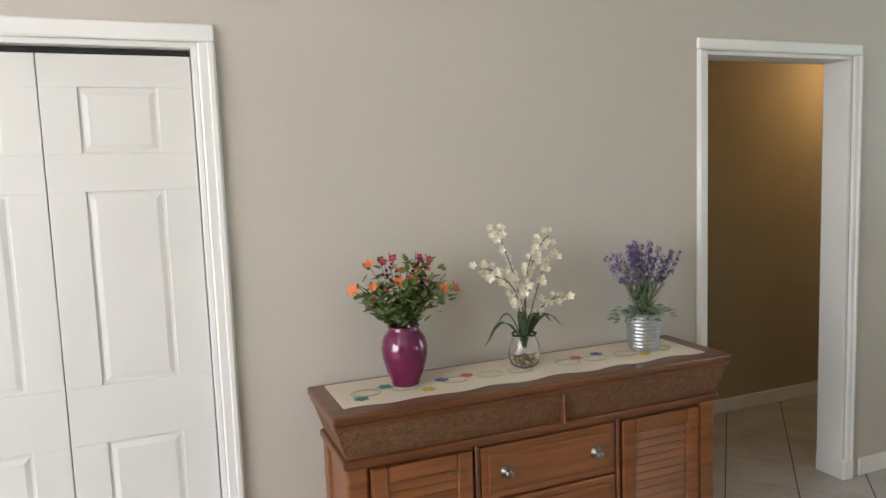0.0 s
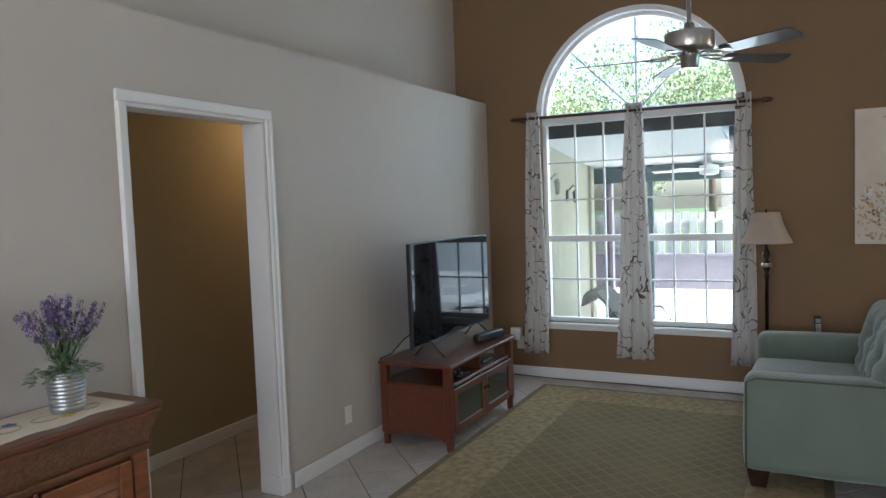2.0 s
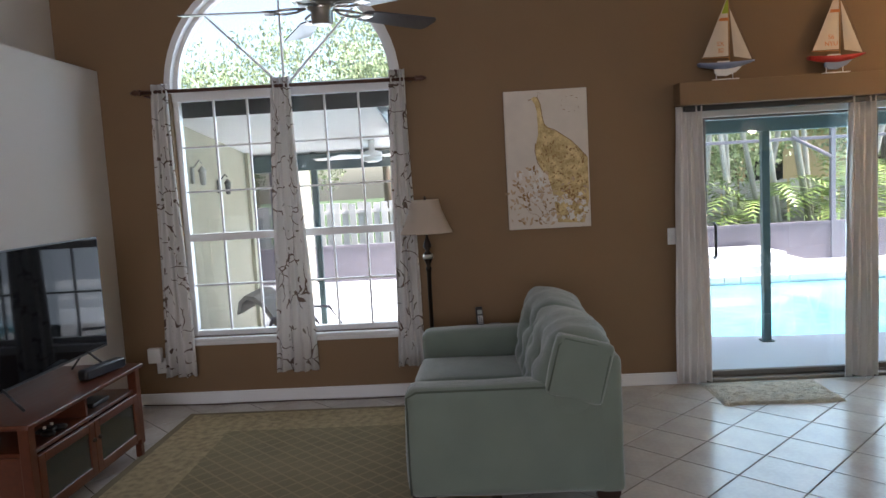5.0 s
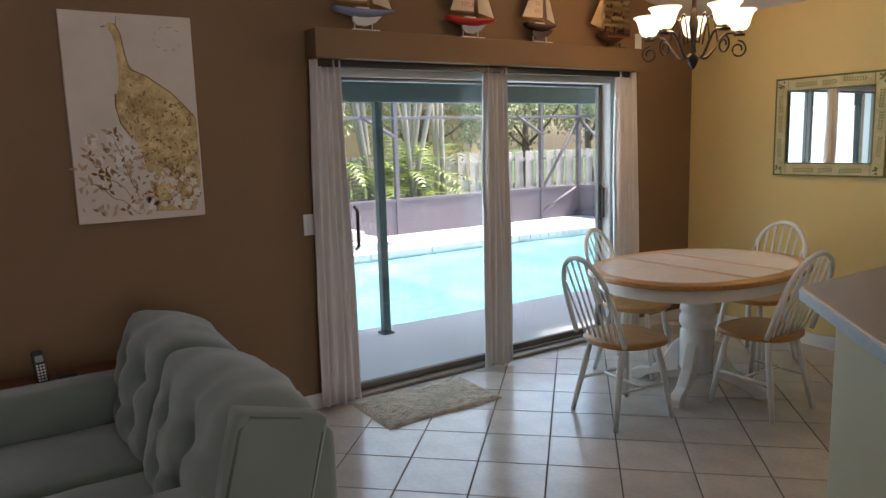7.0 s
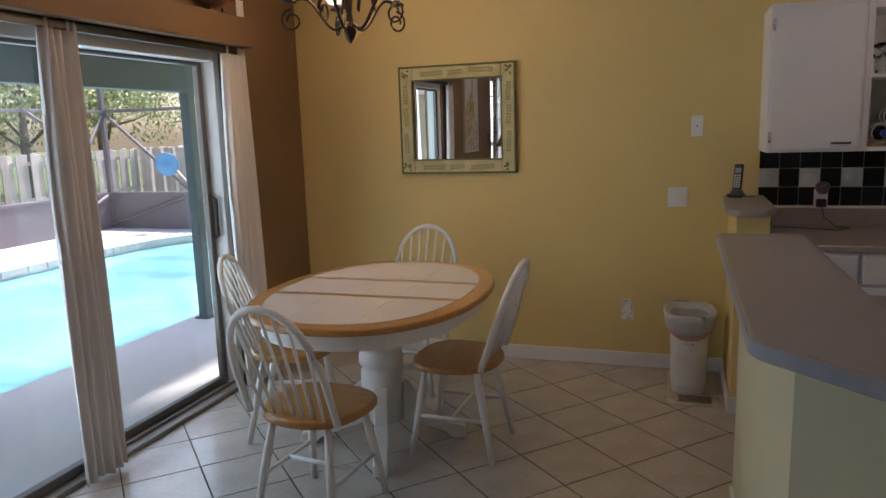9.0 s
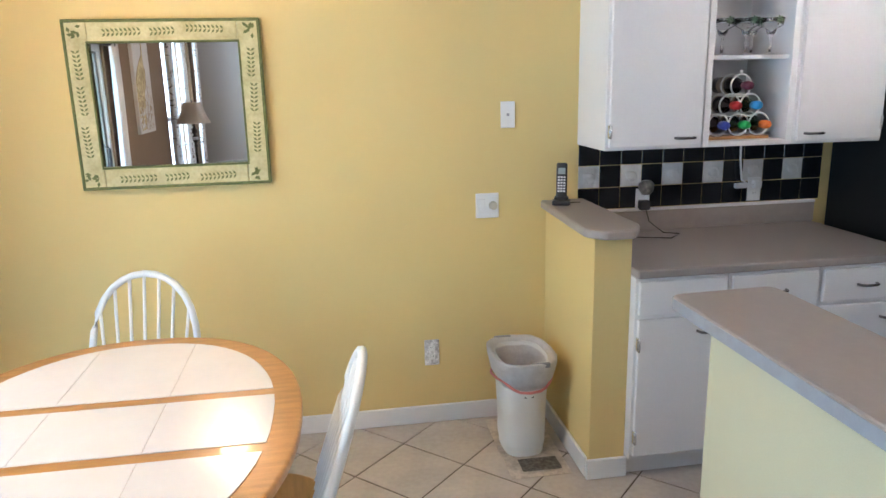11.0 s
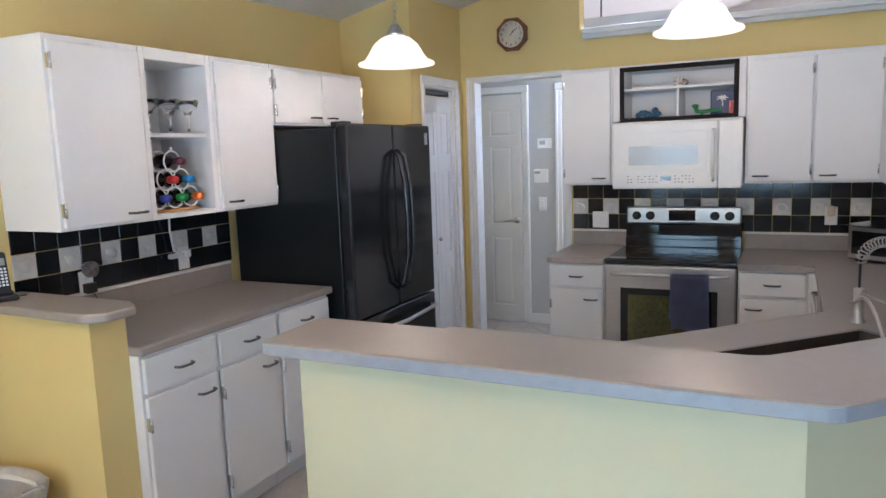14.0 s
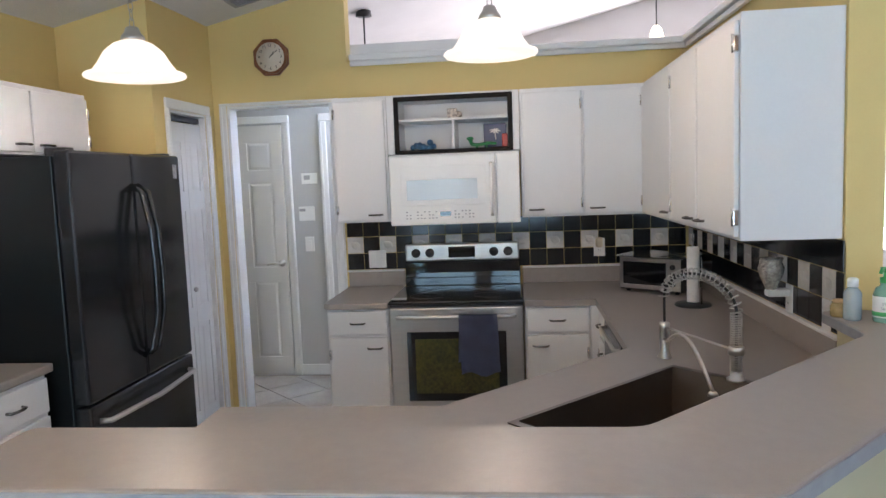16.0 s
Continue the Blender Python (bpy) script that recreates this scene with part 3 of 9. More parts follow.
# closet folding doors
def panel_door(M, w, h, cols, rows, material=DOORW, th=0.035):
    """Raised-panel leaf in the pose M: x across, front towards -y."""
    bm = BM()
    box(bm, 0, 0.006, 0.012, w, th, h, 0.003)
    st = 0.105 if cols == 2 else w * 0.24
    pw = (w - st * (cols + 1) * (0.9 if cols == 2 else 1)) / cols if cols == 2 else w - 2 * st
    if cols == 2:
        st = (w - 2 * pw) / 3
    ys = []
    for z0, z1 in rows:
        ys.append((z0, z1))
    prev = 0.012
    for z0, z1 in ys + [(h, h)]:
        box(bm, 0, 0.0, prev, w, 0.008, z0, 0.002)
        prev = z1
    for c in range(cols + 1):
        x0 = c * (pw + st)
        for z0, z1 in ys:
            box(bm, x0, 0.0, z0 - 0.002, min(w, x0 + st), 0.008, z1 + 0.002, 0.002)
    for c in range(cols):
        x0 = st + c * (pw + st)
        for z0, z1 in ys:
            a = [bm.verts.new(p) for p in ((x0 + 0.004, 0.0075, z0 + 0.004), (x0 + pw - 0.004, 0.0075, z0 + 0.004), (x0 + pw - 0.004, 0.0075, z1 - 0.004), (x0 + 0.004, 0.0075, z1 - 0.004))]
            q = 0.026
            b = [bm.verts.new(p) for p in ((x0 + q, 0.0012, z0 + q), (x0 + pw - q, 0.0012, z0 + q), (x0 + pw - q, 0.0012, z1 - q), (x0 + q, 0.0012, z1 - q))]
            for i in range(4):
                bm.faces.new((a[i], a[(i + 1) % 4], b[(i + 1) % 4], b[i]))
            bm.faces.new(b)
    bmesh.ops.recalc_face_normals(bm, faces=bm.faces[:])
    bm.transform(M)
    return bm


ROWS6 = [(0.16, 0.78), (0.90, 1.58), (1.68, 1.90)]
cl = tagged(new("door_2"), "white panelled bifold closet door, closed", "door", "", "structure")
cl.matrix_basis = pose(-0.2, YN + 0.03, 0)
LW = 0.435
for i in range(2):
    x = CX1 - 0.022 - (i + 1) * LW - i * 0.003
    lf = part("leaf", panel_door(pose(x, YN + 0.03, 0), LW, 1.99, 1, [(0.16, 0.77), (0.96, 1.57), (1.69, 1.89)]), DOORW, cl)
bm = BM()
box(bm, CX0 + 0.02, YN + 0.045, 1.994, CX1 - 0.02, YN + 0.08, 2.011, 0.002)
part("track", bm, BLACK, cl, "dark overhead track")
# pantry bifold door
pd = tagged(new("door_3"), "white panelled pantry bifold door, closed", "door", "", "structure")
pd.matrix_basis = pose(0.3, PY - 0.04, 0)
for i in range(2):
    lf = part("leaf", panel_door(pose(0.61 - i * 0.227, PY - 0.03, 0, 0, 0, 180), 0.225, 1.955, 1, [(0.16, 0.70), (0.82, 1.42), (1.54, 1.84)]), DOORW, pd)
    if i == 0:
        bm = BM()
        ball(bm, (0.41, PY - 0.014, 0.93), 0.015)
        part("knob", bm, NICKEL, lf)
bm = BM()
box(bm, 0.16, PY - 0.07, 1.965, 0.61, PY - 0.035, 1.998, 0.002)
part("track", bm, BLACK, pd, "dark overhead track")
# rear hall door
rd = tagged(new("door_4"), "white six-panel interior door, closed", "door", "", "structure")
rd.matrix_basis = pose(-0.93, -4.3, 0)
lf = part("leaf", panel_door(pose(-0.925, -5.09, 0, 0, 0, 90), 0.67, 2.03, 2, ROWS6), DOORW, rd)
bm = BM()
lathe(bm, [(0.028, 0), (0.028, 0.008), (0.011, 0.012), (0.011, 0.045)], n=14, m=pose(-0.926, -4.47, 0.93, 0, 90, 0))
tube(bm, [(-0.885, -4.47, 0.93), (-0.88, -4.52, 0.933), (-0.88, -4.58, 0.925)], 0.008, 8)
part("door_handle", bm, NICKEL, rd, "nickel lever handle")
casing("trim_rear_door", "x", -0.95, 1, -5.095, -4.415, 2.045, 0.06, 0.02, 0.08, None, False)
casing("trim_rear_side", "x", -0.95, 1, -4.058, -3.35, 2.045, 0.06, 0.02, 0.08, None, False)

# pelmet shelf over the sliding door
bm = BM()
box(bm, 5.985, -4.36, 1.975, XE - 0.0005, -1.815, 2.13, 0.004)
struct("pelmet_shelf", bm, BROWN, "brown boxed pelmet shelf above the sliding door", "shelf")


# ---- curtains ----
def drape(bm, x, y0t, y1t, y0b, y1b, z0, z1, folds, amp=0.025, amp_b=None, seed=0, th=0.004, tie=None):
    rnd = random.Random(seed)
    n, k = folds * 8, 14
    ph = [rnd.uniform(-0.5, 0.5) for _ in range(folds + 1)]
    grid = []
    for j in range(k + 1):
        v = j / k
        z = z1 + (z0 - z1) * v
        a = amp + ((amp_b or amp) - amp) * v
        row = []
        for i in range(n + 1):
            u = i / n
            w0, w1 = y0t + (y0b - y0t) * v, y1t + (y1b - y1t) * v
            f = int(u * folds)
            s = math.sin(2 * math.pi * u * folds + ph[min(f, folds)] * 0.8 + v * 0.7 * ph[f % len(ph)])
            row.append((x - a * s - 0.008 * math.sin(5 * v + 9 * u), w0 + (w1 - w0) * u + 0.006 * math.sin(7 * v + 3 * f), z + (0.006 * math.sin(11 * u) if j == k else 0)))
        grid.append(row)
    fr = [[bm.verts.new(p) for p in r] for r in grid]
    bk = [[bm.verts.new((p[0] + th, p[1], p[2])) for p in r] for r in grid]
    for j in range(k):
        for i in range(n):
            bm.faces.new((fr[j][i], fr[j][i + 1], fr[j + 1][i + 1], fr[j + 1][i])).smooth = True
            bm.faces.new((bk[j][i + 1], bk[j][i], bk[j + 1][i], bk[j + 1][i + 1])).smooth = True
    for j in range(k):
        bm.faces.new((fr[j][0], fr[j + 1][0], bk[j + 1][0], bk[j][0]))
        bm.faces.new((fr[j + 1][n], fr[j][n], bk[j][n], bk[j + 1][n]))
    for i in range(n):
        bm.faces.new((fr[k][i], fr[k][i + 1], bk[k][i + 1], bk[k][i]))
        bm.faces.new((fr[0][i + 1], fr[0][i], bk[0][i], bk[0][i + 1]))
    return bm


def sprig_material():
    """White cloth with thin brown twigs and small grey-green leaves."""
    m = mat("twig_print_cloth", (0.72, 0.70, 0.67), 0.9, vary=0.04, fine=300)
    nt = m.node_tree
    L = nt.links.new
    b = nt.nodes["Principled BSDF"]
    base = b.inputs["Base Color"].links[0].from_socket
    co = nt.nodes.new("ShaderNodeTexCoord")
    mp = nt.nodes.new("ShaderNodeMapping")
    mp.inputs["Scale"].default_value = (0.0, 1.0, 0.62)
    L(co.outputs["Object"], mp.inputs[0])
    wob = nt.nodes.new("ShaderNodeTexNoise")
    wob.inputs["Scale"].default_value = 7
    L(mp.outputs[0], wob.inputs[0])
    add = nt.nodes.new("ShaderNodeMix")
    add.data_type = "VECTOR"
    add.inputs[0].default_value = 0.16
    L(mp.outputs[0], add.inputs[4]), L(wob.outputs["Color"], add.inputs[5])
    vo = nt.nodes.new("ShaderNodeTexVoronoi")
    vo.feature = "DISTANCE_TO_EDGE"
    vo.inputs["Scale"].default_value = 11
    L(add.outputs[1], vo.inputs[0])
    lt = nt.nodes.new("ShaderNodeMath")
    lt.operation = "LESS_THAN"
    lt.inputs[1].default_value = 0.022
    L(vo.outputs["Distance"], lt.inputs[0])
    gate = nt.nodes.new("ShaderNodeTexNoise")
    gate.inputs["Scale"].default_value = 9
    L(mp.outputs[0], gate.inputs[0])
    gt = nt.nodes.new("ShaderNodeMath")
    gt.operation = "GREATER_THAN"
    gt.inputs[1].default_value = 0.47
    L(gate.outputs[0], gt.inputs[0])
    mu = nt.nodes.new("ShaderNodeMath")
    mu.operation = "MULTIPLY"
    L(lt.outputs[0], mu.inputs[0]), L(gt.outputs[0], mu.inputs[1])
    mx = nt.nodes.new("ShaderNodeMix")
    mx.data_type = "RGBA"
    mx.inputs[7].default_value = (0.16, 0.11, 0.085, 1)
    L(mu.outputs[0], mx.inputs[0]), L(base, mx.inputs[6])
    v2 = nt.nodes.new("ShaderNodeTexVoronoi")
    v2.inputs["Scale"].default_value = 30
    L(add.outputs[1], v2.inputs[0])
    l2 = nt.nodes.new("ShaderNodeMath")
    l2.operation = "LESS_THAN"
    l2.inputs[1].default_value = 0.17
    L(v2.outputs["Distance"], l2.inputs[0])
    m2 = nt.nodes.new("ShaderNodeMath")
    m2.operation = "MULTIPLY"
    L(l2.outputs[0], m2.inputs[0]), L(gt.outputs[0], m2.inputs[1])
    mx2 = nt.nodes.new("ShaderNodeMix")
    mx2.data_type = "RGBA"
    mx2.inputs[7].default_value = (0.22, 0.20, 0.15, 1)
    L(m2.outputs[0], mx2.inputs[0]), L(mx.outputs[2], mx2.inputs[6])
    L(mx2.outputs[2], b.inputs["Base Color"])
    tl = nt.nodes.new("ShaderNodeBsdfTranslucent")
    L(mx2.outputs[2], tl.inputs[0])
    ms = nt.nodes.new("ShaderNodeMixShader")
    ms.inputs[0].default_value = 0.25
    L(b.outputs[0], ms.inputs[1]), L(tl.outputs[0], ms.inputs[2])
    L(ms.outputs[0], nt.nodes["Material Output"].inputs[0])
    return m


TWIG = sprig_material()
XR = XE - 0.075
rod = thing("curtain_rod", (XR, WC, 2.28), "dark wooden curtain rod with turned finials", "curtain rod")
bm = BM()
cyl(bm, (XR, -0.02, 2.275), (XR, 1.93, 2.295), 0.013, 12)
part("rod", bm, ROD, rod)
for y, s in ((-0.02, -1), (1.93, 1)):
    bm = BM()
    lathe(bm, [(0.016, 0), (0.024, 0.01), (0.014, 0.02), (0.022, 0.04), (0.012, 0.065), (0.003, 0.08)], n=12, m=pose(XR, y, 2.275 if s < 0 else 2.295, -90 * s))
    part("finial", bm, ROD, rod)
for y in (0.02, 1.9):
    bm = BM()
    box(bm, XR - 0.008, y - 0.01, 2.262, XE - 0.0005, y + 0.01, 2.274, 0.002)
    part("bracket", bm, ROD, rod)
for i, (a, b, c, d) in enumerate(((1.735, 1.86, 1.70, 1.935), (0.86, 1.0, 0.80, 1.11), (0.05, 0.165, 0.02, 0.215))):
    single("window_curtain", drape(BM(), XR, a, b, c, d, 0.23 + 0.005 * i, 2.345, 4, 0.017, 0.024, i), TWIG, "white curtain panel printed with brown twigs", "curtain", "window curtains")
rd2 = thing("slider_curtain_rod", (XE - 0.06, -3.1, 1.96), "dark slim curtain track under the pelmet", "curtain rod")
bm = BM()
box(bm, XE - 0.075, -4.30, 1.935, XE - 0.045, -1.86, 1.974, 0.003)
part("rod", bm, BLACK, rd2)
for i, (a, b, c, d) in enumerate(((-1.99, -1.81, -2.03, -1.77), (-3.16, -2.975, -3.185, -2.95), (-4.37, -4.17, -4.45, -4.18))):
    single("slider_curtain", drape(BM(), XE - 0.06, a, b, c, d, 0.02, 1.972, 5, 0.018, 0.024, 10 + i), CURT_W, "plain white floor-length curtain panel drawn narrow", "curtain", "slider curtains")

# ---- family room ----
# rug
RX0, RX1, RY0, RY1 = 2.85, 5.87, -0.45, 1.70
def rug_material():
    m = mat("olive_rug", (0.185, 0.145, 0.072), 0.95, vary=0.15, scale=3, fine=350, bump=0.4)
    nt = m.node_tree
    L = nt.links.new
    b = nt.nodes["Principled BSDF"]
    base = b.inputs["Base Color"].links[0].from_socket
    co = nt.nodes.new("ShaderNodeTexCoord")
    mp = nt.nodes.new("ShaderNodeMapping")
    mp.inputs["Rotation"].default_value = (0, 0, radians(45))
    mp.inputs["Scale"].default_value = (11.5, 11.5, 0)
    L(co.outputs["Object"], mp.inputs[0])
    ck = nt.nodes.new("ShaderNodeTexVoronoi")
    ck.inputs["Randomness"].default_value = 0.0
    ck.inputs["Scale"].default_value = 1.0
    ck.distance = "CHEBYCHEV"
    L(mp.outputs[0], ck.inputs[0])
    lt = nt.nodes.new("ShaderNodeMapRange")
    lt.inputs[1].default_value, lt.inputs[2].default_value = 0.40, 0.47
    L(ck.outputs["Distance"], lt.inputs[0])
    mx = nt.nodes.new("ShaderNodeMix")
    mx.data_type = "RGBA"
    mx.inputs[7].default_value = (0.255, 0.195, 0.10, 1)
    L(lt.outputs[0], mx.inputs[0]), L(base, mx.inputs[6])
    L(mx.outputs[2], b.inputs["Base Color"])
    return m


RUGF = rug_material()
RUGB = mat("tan_rug_border", (0.285, 0.22, 0.115), 0.95, vary=0.35, scale=22, fine=350, bump=0.4)
RUGE = mat("dark_rug_edge", (0.15, 0.115, 0.06), 0.95, vary=0.2, fine=300)
rug = thing("area_rug", (4.3, 0.6, 0), "olive and tan patterned area rug with lattice field", "rug")
bm = BM()
box(bm, RX0, RY0, 0.0005, RX1, RY1, 0.007, 0.002)
part("edge_binding", bm, RUGE, rug)
bm = BM()
box(bm, RX0 + 0.05, RY0 + 0.05, 0.0065, RX1 - 0.05, RY1 - 0.05, 0.0105, 0.002)
part("border", bm, RUGB, rug)
bm = BM()
box(bm, RX0 + 0.42, RY0 + 0.42, 0.010, RX1 - 0.42, RY1 - 0.42, 0.0145, 0.002)
part("field", bm, RUGF, rug)

# loveseat
SX0, SX1, SYB, SYF = 4.16, 5.60, -1.01, -0.02
so = thing("loveseat", (4.95, -0.48, 0), "sage green fabric loveseat with tufted back cushions", "sofa")


def cushion(bm, x0, y0, z0, x1, y1, z1, bev, puff=0.03, m=None, cuts=4, tufts=()):
    b2 = BM()
    box(b2, x0, y0, z0, x1, y1, z1, bev, 4)
    bmesh.ops.subdivide_edges(b2, edges=[e for e in b2.edges if e.calc_length() > 0.15], cuts=cuts, use_grid_fill=True)
    c = Vector(((x0 + x1) / 2, (y0 + y1) / 2, (z0 + z1) / 2))
    h = Vector(((x1 - x0) / 2, (y1 - y0) / 2, (z1 - z0) / 2))
    for v in b2.verts:
        q = Vector([(v.co[i] - c[i]) / h[i] for i in range(3)])
        for i in range(3):
            j, k = (i + 1) % 3, (i + 2) % 3
            if abs(q[i]) > 0.8:
                v.co[i] += math.copysign(puff * max(0, 1 - q[j] ** 2) * max(0, 1 - q[k] ** 2), q[i])
        for tx, tz in tufts:
            if q.y > 0.3:
                dx, dz = v.co.x - tx, v.co.z - tz
                v.co.y -= 0.06 * math.exp(-(dx * dx + dz * dz) / 0.0032) + 0.02 * math.exp(-dx * dx / 0.0006 - dz * dz / 0.014) + 0.016 * math.exp(-dz * dz / 0.0006 - dx * dx / 0.02)
        if tufts:
            v.co.y += 0.012 * noise.noise((v.co.x * 9, v.co.z * 22, 1.3)) * max(0.0, q.z + 0.6)
            v.co.z += 0.012 * noise.noise((v.co.x * 16, v.co.y * 5, 4.1)) * max(0.0, q.z)
        v.co += Vector(noise.noise_vector(v.co * 5)) * 0.008
    if m is not None:
        b2.transform(m)
    for f in b2.faces:
        f.smooth = True
    me = bpy.data.meshes.new("tmp")
    b2.to_mesh(me)
    b2.free()
    bm.from_mesh(me)
    bpy.data.meshes.remove(me)
    return bm


bm = BM()
box(bm, SX0 + 0.17, SYB + 0.06, 0.10, SX1 - 0.17, SYF - 0.03, 0.30, 0.015, 2)
smooth(part("seat_base", bm, SOFA, so))
for x0, x1 in ((SX0, SX0 + 0.19), (SX1 - 0.19, SX1)):
    bm = BM()
    cushion(bm, x0, SYB + 0.05, 0.10, x1, SYF, 0.615, 0.05, 0.008)
    ob = part("armrest", bm, SOFA, so)
    bm = BM()
    xi = x0 if x0 == SX0 else x1
    tube(bm, [(xi + (0.012 if x0 == SX0 else -0.012), SYF - 0.012, 0.12), (xi + (0.012 if x0 == SX0 else -0.012), SYF - 0.012, 0.58), (xi + (0.012 if x0 == SX0 else -0.012), SYF - 0.06, 0.605), (xi + (0.012 if x0 == SX0 else -0.012), SYB + 0.3, 0.605)], 0.005, 6)
    part("piping", bm, SOFA_D, ob)
bm = BM()
cushion(bm, SX0 + 0.004, SYB, 0.10, SX1 - 0.004, SYB + 0.13, 0.74, 0.035, 0.006)
part("back_frame", bm, SOFA, so)
for i in range(2):
    w = (SX1 - SX0 - 0.38) / 2
    bm = BM()
    cushion(bm, SX0 + 0.19 + i * w + 0.003, SYB + 0.30, 0.29, SX0 + 0.19 + (i + 1) * w - 0.003, SYF + 0.01, 0.455, 0.04, 0.02)
    part("seat_cushion", bm, SOFA, so)
    bm = BM()
    w2 = (SX1 - SX0 - 0.10) / 2
    xa, xb = SX0 + 0.03 + i * (w2 + 0.02), SX0 + 0.05 + (i + 1) * w2 - 0.006
    cushion(bm, xa, -0.15, 0.0, xb, 0.15, 0.46, 0.075, 0.045, pose(0, SYB + 0.275, 0.385, 15), 13, [(xa + (xb - xa) * u, v) for u in (0.32, 0.68) for v in (0.15, 0.31)])
    cu = part("back_cushion", bm, SOFA, so)
    M = pose(0, SYB + 0.275, 0.385, 15)
    for tx in (0.32, 0.68):
        for tz in (0.15, 0.31):
            bm = BM()
            ball(bm, (xa + (xb - xa) * tx, 0.125, tz), 0.015, (1, 0.5, 1), 10)
            part("button", bm, SOFA_D, cu, "", M)
    # boxed end panel with its welt, resting on the arm
    xe, sg = (xa, -1) if i == 0 else (xb, 1)
    bm = BM()
    cushion(bm, min(xe + sg * 0.044, xe - sg * 0.08), -0.135, 0.17, max(xe + sg * 0.044, xe - sg * 0.08), 0.125, 0.445, 0.022, 0.008)
    part("end_panel", bm, SOFA, cu, "", M)
    bm = BM()
    xs = xe + sg * 0.043
    tube(bm, [(xs, -0.122, 0.19), (xs, -0.12, 0.40), (xs - sg * 0.004, -0.10, 0.435), (xs - sg * 0.004, 0.09, 0.435), (xs, 0.112, 0.40), (xs, 0.112, 0.19)], 0.0045, 6)
    part("piping", bm, SOFA_D, cu, "", M)
for x in (SX0 + 0.075, SX1 - 0.075):
    for y in (SYB + 0.075, SYF - 0.07):
        bm = BM()
        vs0 = [(-0.035, -0.035), (0.035, -0.035), (0.035, 0.035), (-0.035, 0.035)]
        lo = [bm.verts.new((x + a * 1.0, y + b * 1.0, 0.0)) for a, b in vs0]
        hi = [bm.verts.new((x + a * 1.6, y + b * 1.6, 0.11)) for a, b in vs0]
        bm.faces.new(lo[::-1]), bm.faces.new(hi)
        for j in range(4):
            bm.faces.new((lo[j], lo[(j + 1) % 4], hi[(j + 1) % 4], hi[j]))
        part("leg", bm, DARKWOOD, so, "dark wooden block foot")

# media console
MX0, MX1, MY0, MY1, MZ = 4.07, 5.14, 1.68, 2.20, 0.565
mc = thing("tv_stand", (4.66, 2.0, 0), "cherry wood media console with glass doors", "tv stand")
bm = BM()
box(bm, MX0 - 0.02, MY0 - 0.02, MZ - 0.025, MX1 + 0.02, MY1, MZ, 0.006, 2)
part("top", bm, CHERRY, mc)
for x0, x1 in ((MX0, MX0 + 0.022), (MX1 - 0.022, MX1)):
    bm = BM()
    ya_, yb_ = MY0 + 0.045, MY1 - 0.045
    arch_ = [(ya_ + (yb_ - ya_) * i / 12, 0.065 + 0.035 * math.sin(math.pi * i / 12)) for i in range(13)]
    prism(bm, arch_ + [(yb_, 0.405), (ya_, 0.405)], x0 + 0.004, x1 - 0.004, "x")
    part("side_panel", bm, CHERRY, mc)
for x in (MX0, MX1 - 0.05):
    for y in (MY0, MY1 - 0.05):
        bm = BM()
        lo = [(x + 0.008, y + 0.008), (x + 0.042, y + 0.008), (x + 0.042, y + 0.042), (x + 0.008, y + 0.042)]
        box(bm, x - 0.001, y - 0.001, 0.08, x + 0.05, y + 0.05, MZ - 0.026, 0.003)
        prism(bm, lo, 0.0, 0.08)
        part("leg", bm, CHERRY, mc)
bm = BM()
box(bm, MX0 + 0.023, MY0 + 0.02, 0.09, MX1 - 0.023, MY1 - 0.02, 0.112, 0.002)
box(bm, MX0 + 0.023, MY0 + 0.02, 0.40, MX1 - 0.023, MY1 - 0.02, 0.42, 0.002)
part("shelf", bm, CHERRY, mc)
bm = BM()
box(bm, MX0 + 0.023, MY1 - 0.03, 0.113, MX1 - 0.023, MY1 - 0.022, 0.39, 0.001)
part("back_panel", bm, WALNUT_D, mc)
bm = BM()
box(bm, 4.595, MY0 + 0.03, 0.113, 4.615, MY1 - 0.03, 0.53, 0.001)
part("divider", bm, CHERRY, mc)
SMOKE = mat("smoked_cabinet_glass", (0.05, 0.06, 0.055), 0.08, vary=0.05, trans=0.5, coat=0.3)
for i in range(2):
    x0 = MX0 + 0.052 + i * 0.484
    x1 = x0 + 0.48
    bm = BM()
    for a, b, c, d in ((x0, 0.115, x0 + 0.05, 0.395), (x1 - 0.05, 0.115, x1, 0.395), (x0 + 0.05, 0.115, x1 - 0.05, 0.16), (x0 + 0.05, 0.35, x1 - 0.05, 0.395)):
        box(bm, a, MY0 - 0.004, b, c, MY0 + 0.017, d, 0.002)
    dr = part("door", bm, CHERRY, mc)
    bm = BM()
    box(bm, x0 + 0.05, MY0 + 0.004, 0.16, x1 - 0.05, MY0 + 0.008, 0.35)
    part("pane", bm, SMOKE, dr, "greenish glass door pane")
    bm = BM()
    ball(bm, (x1 - 0.025 if i == 0 else x0 + 0.025, MY0 - 0.014, 0.30), 0.012)
    part("knob", bm, BRONZE, dr)

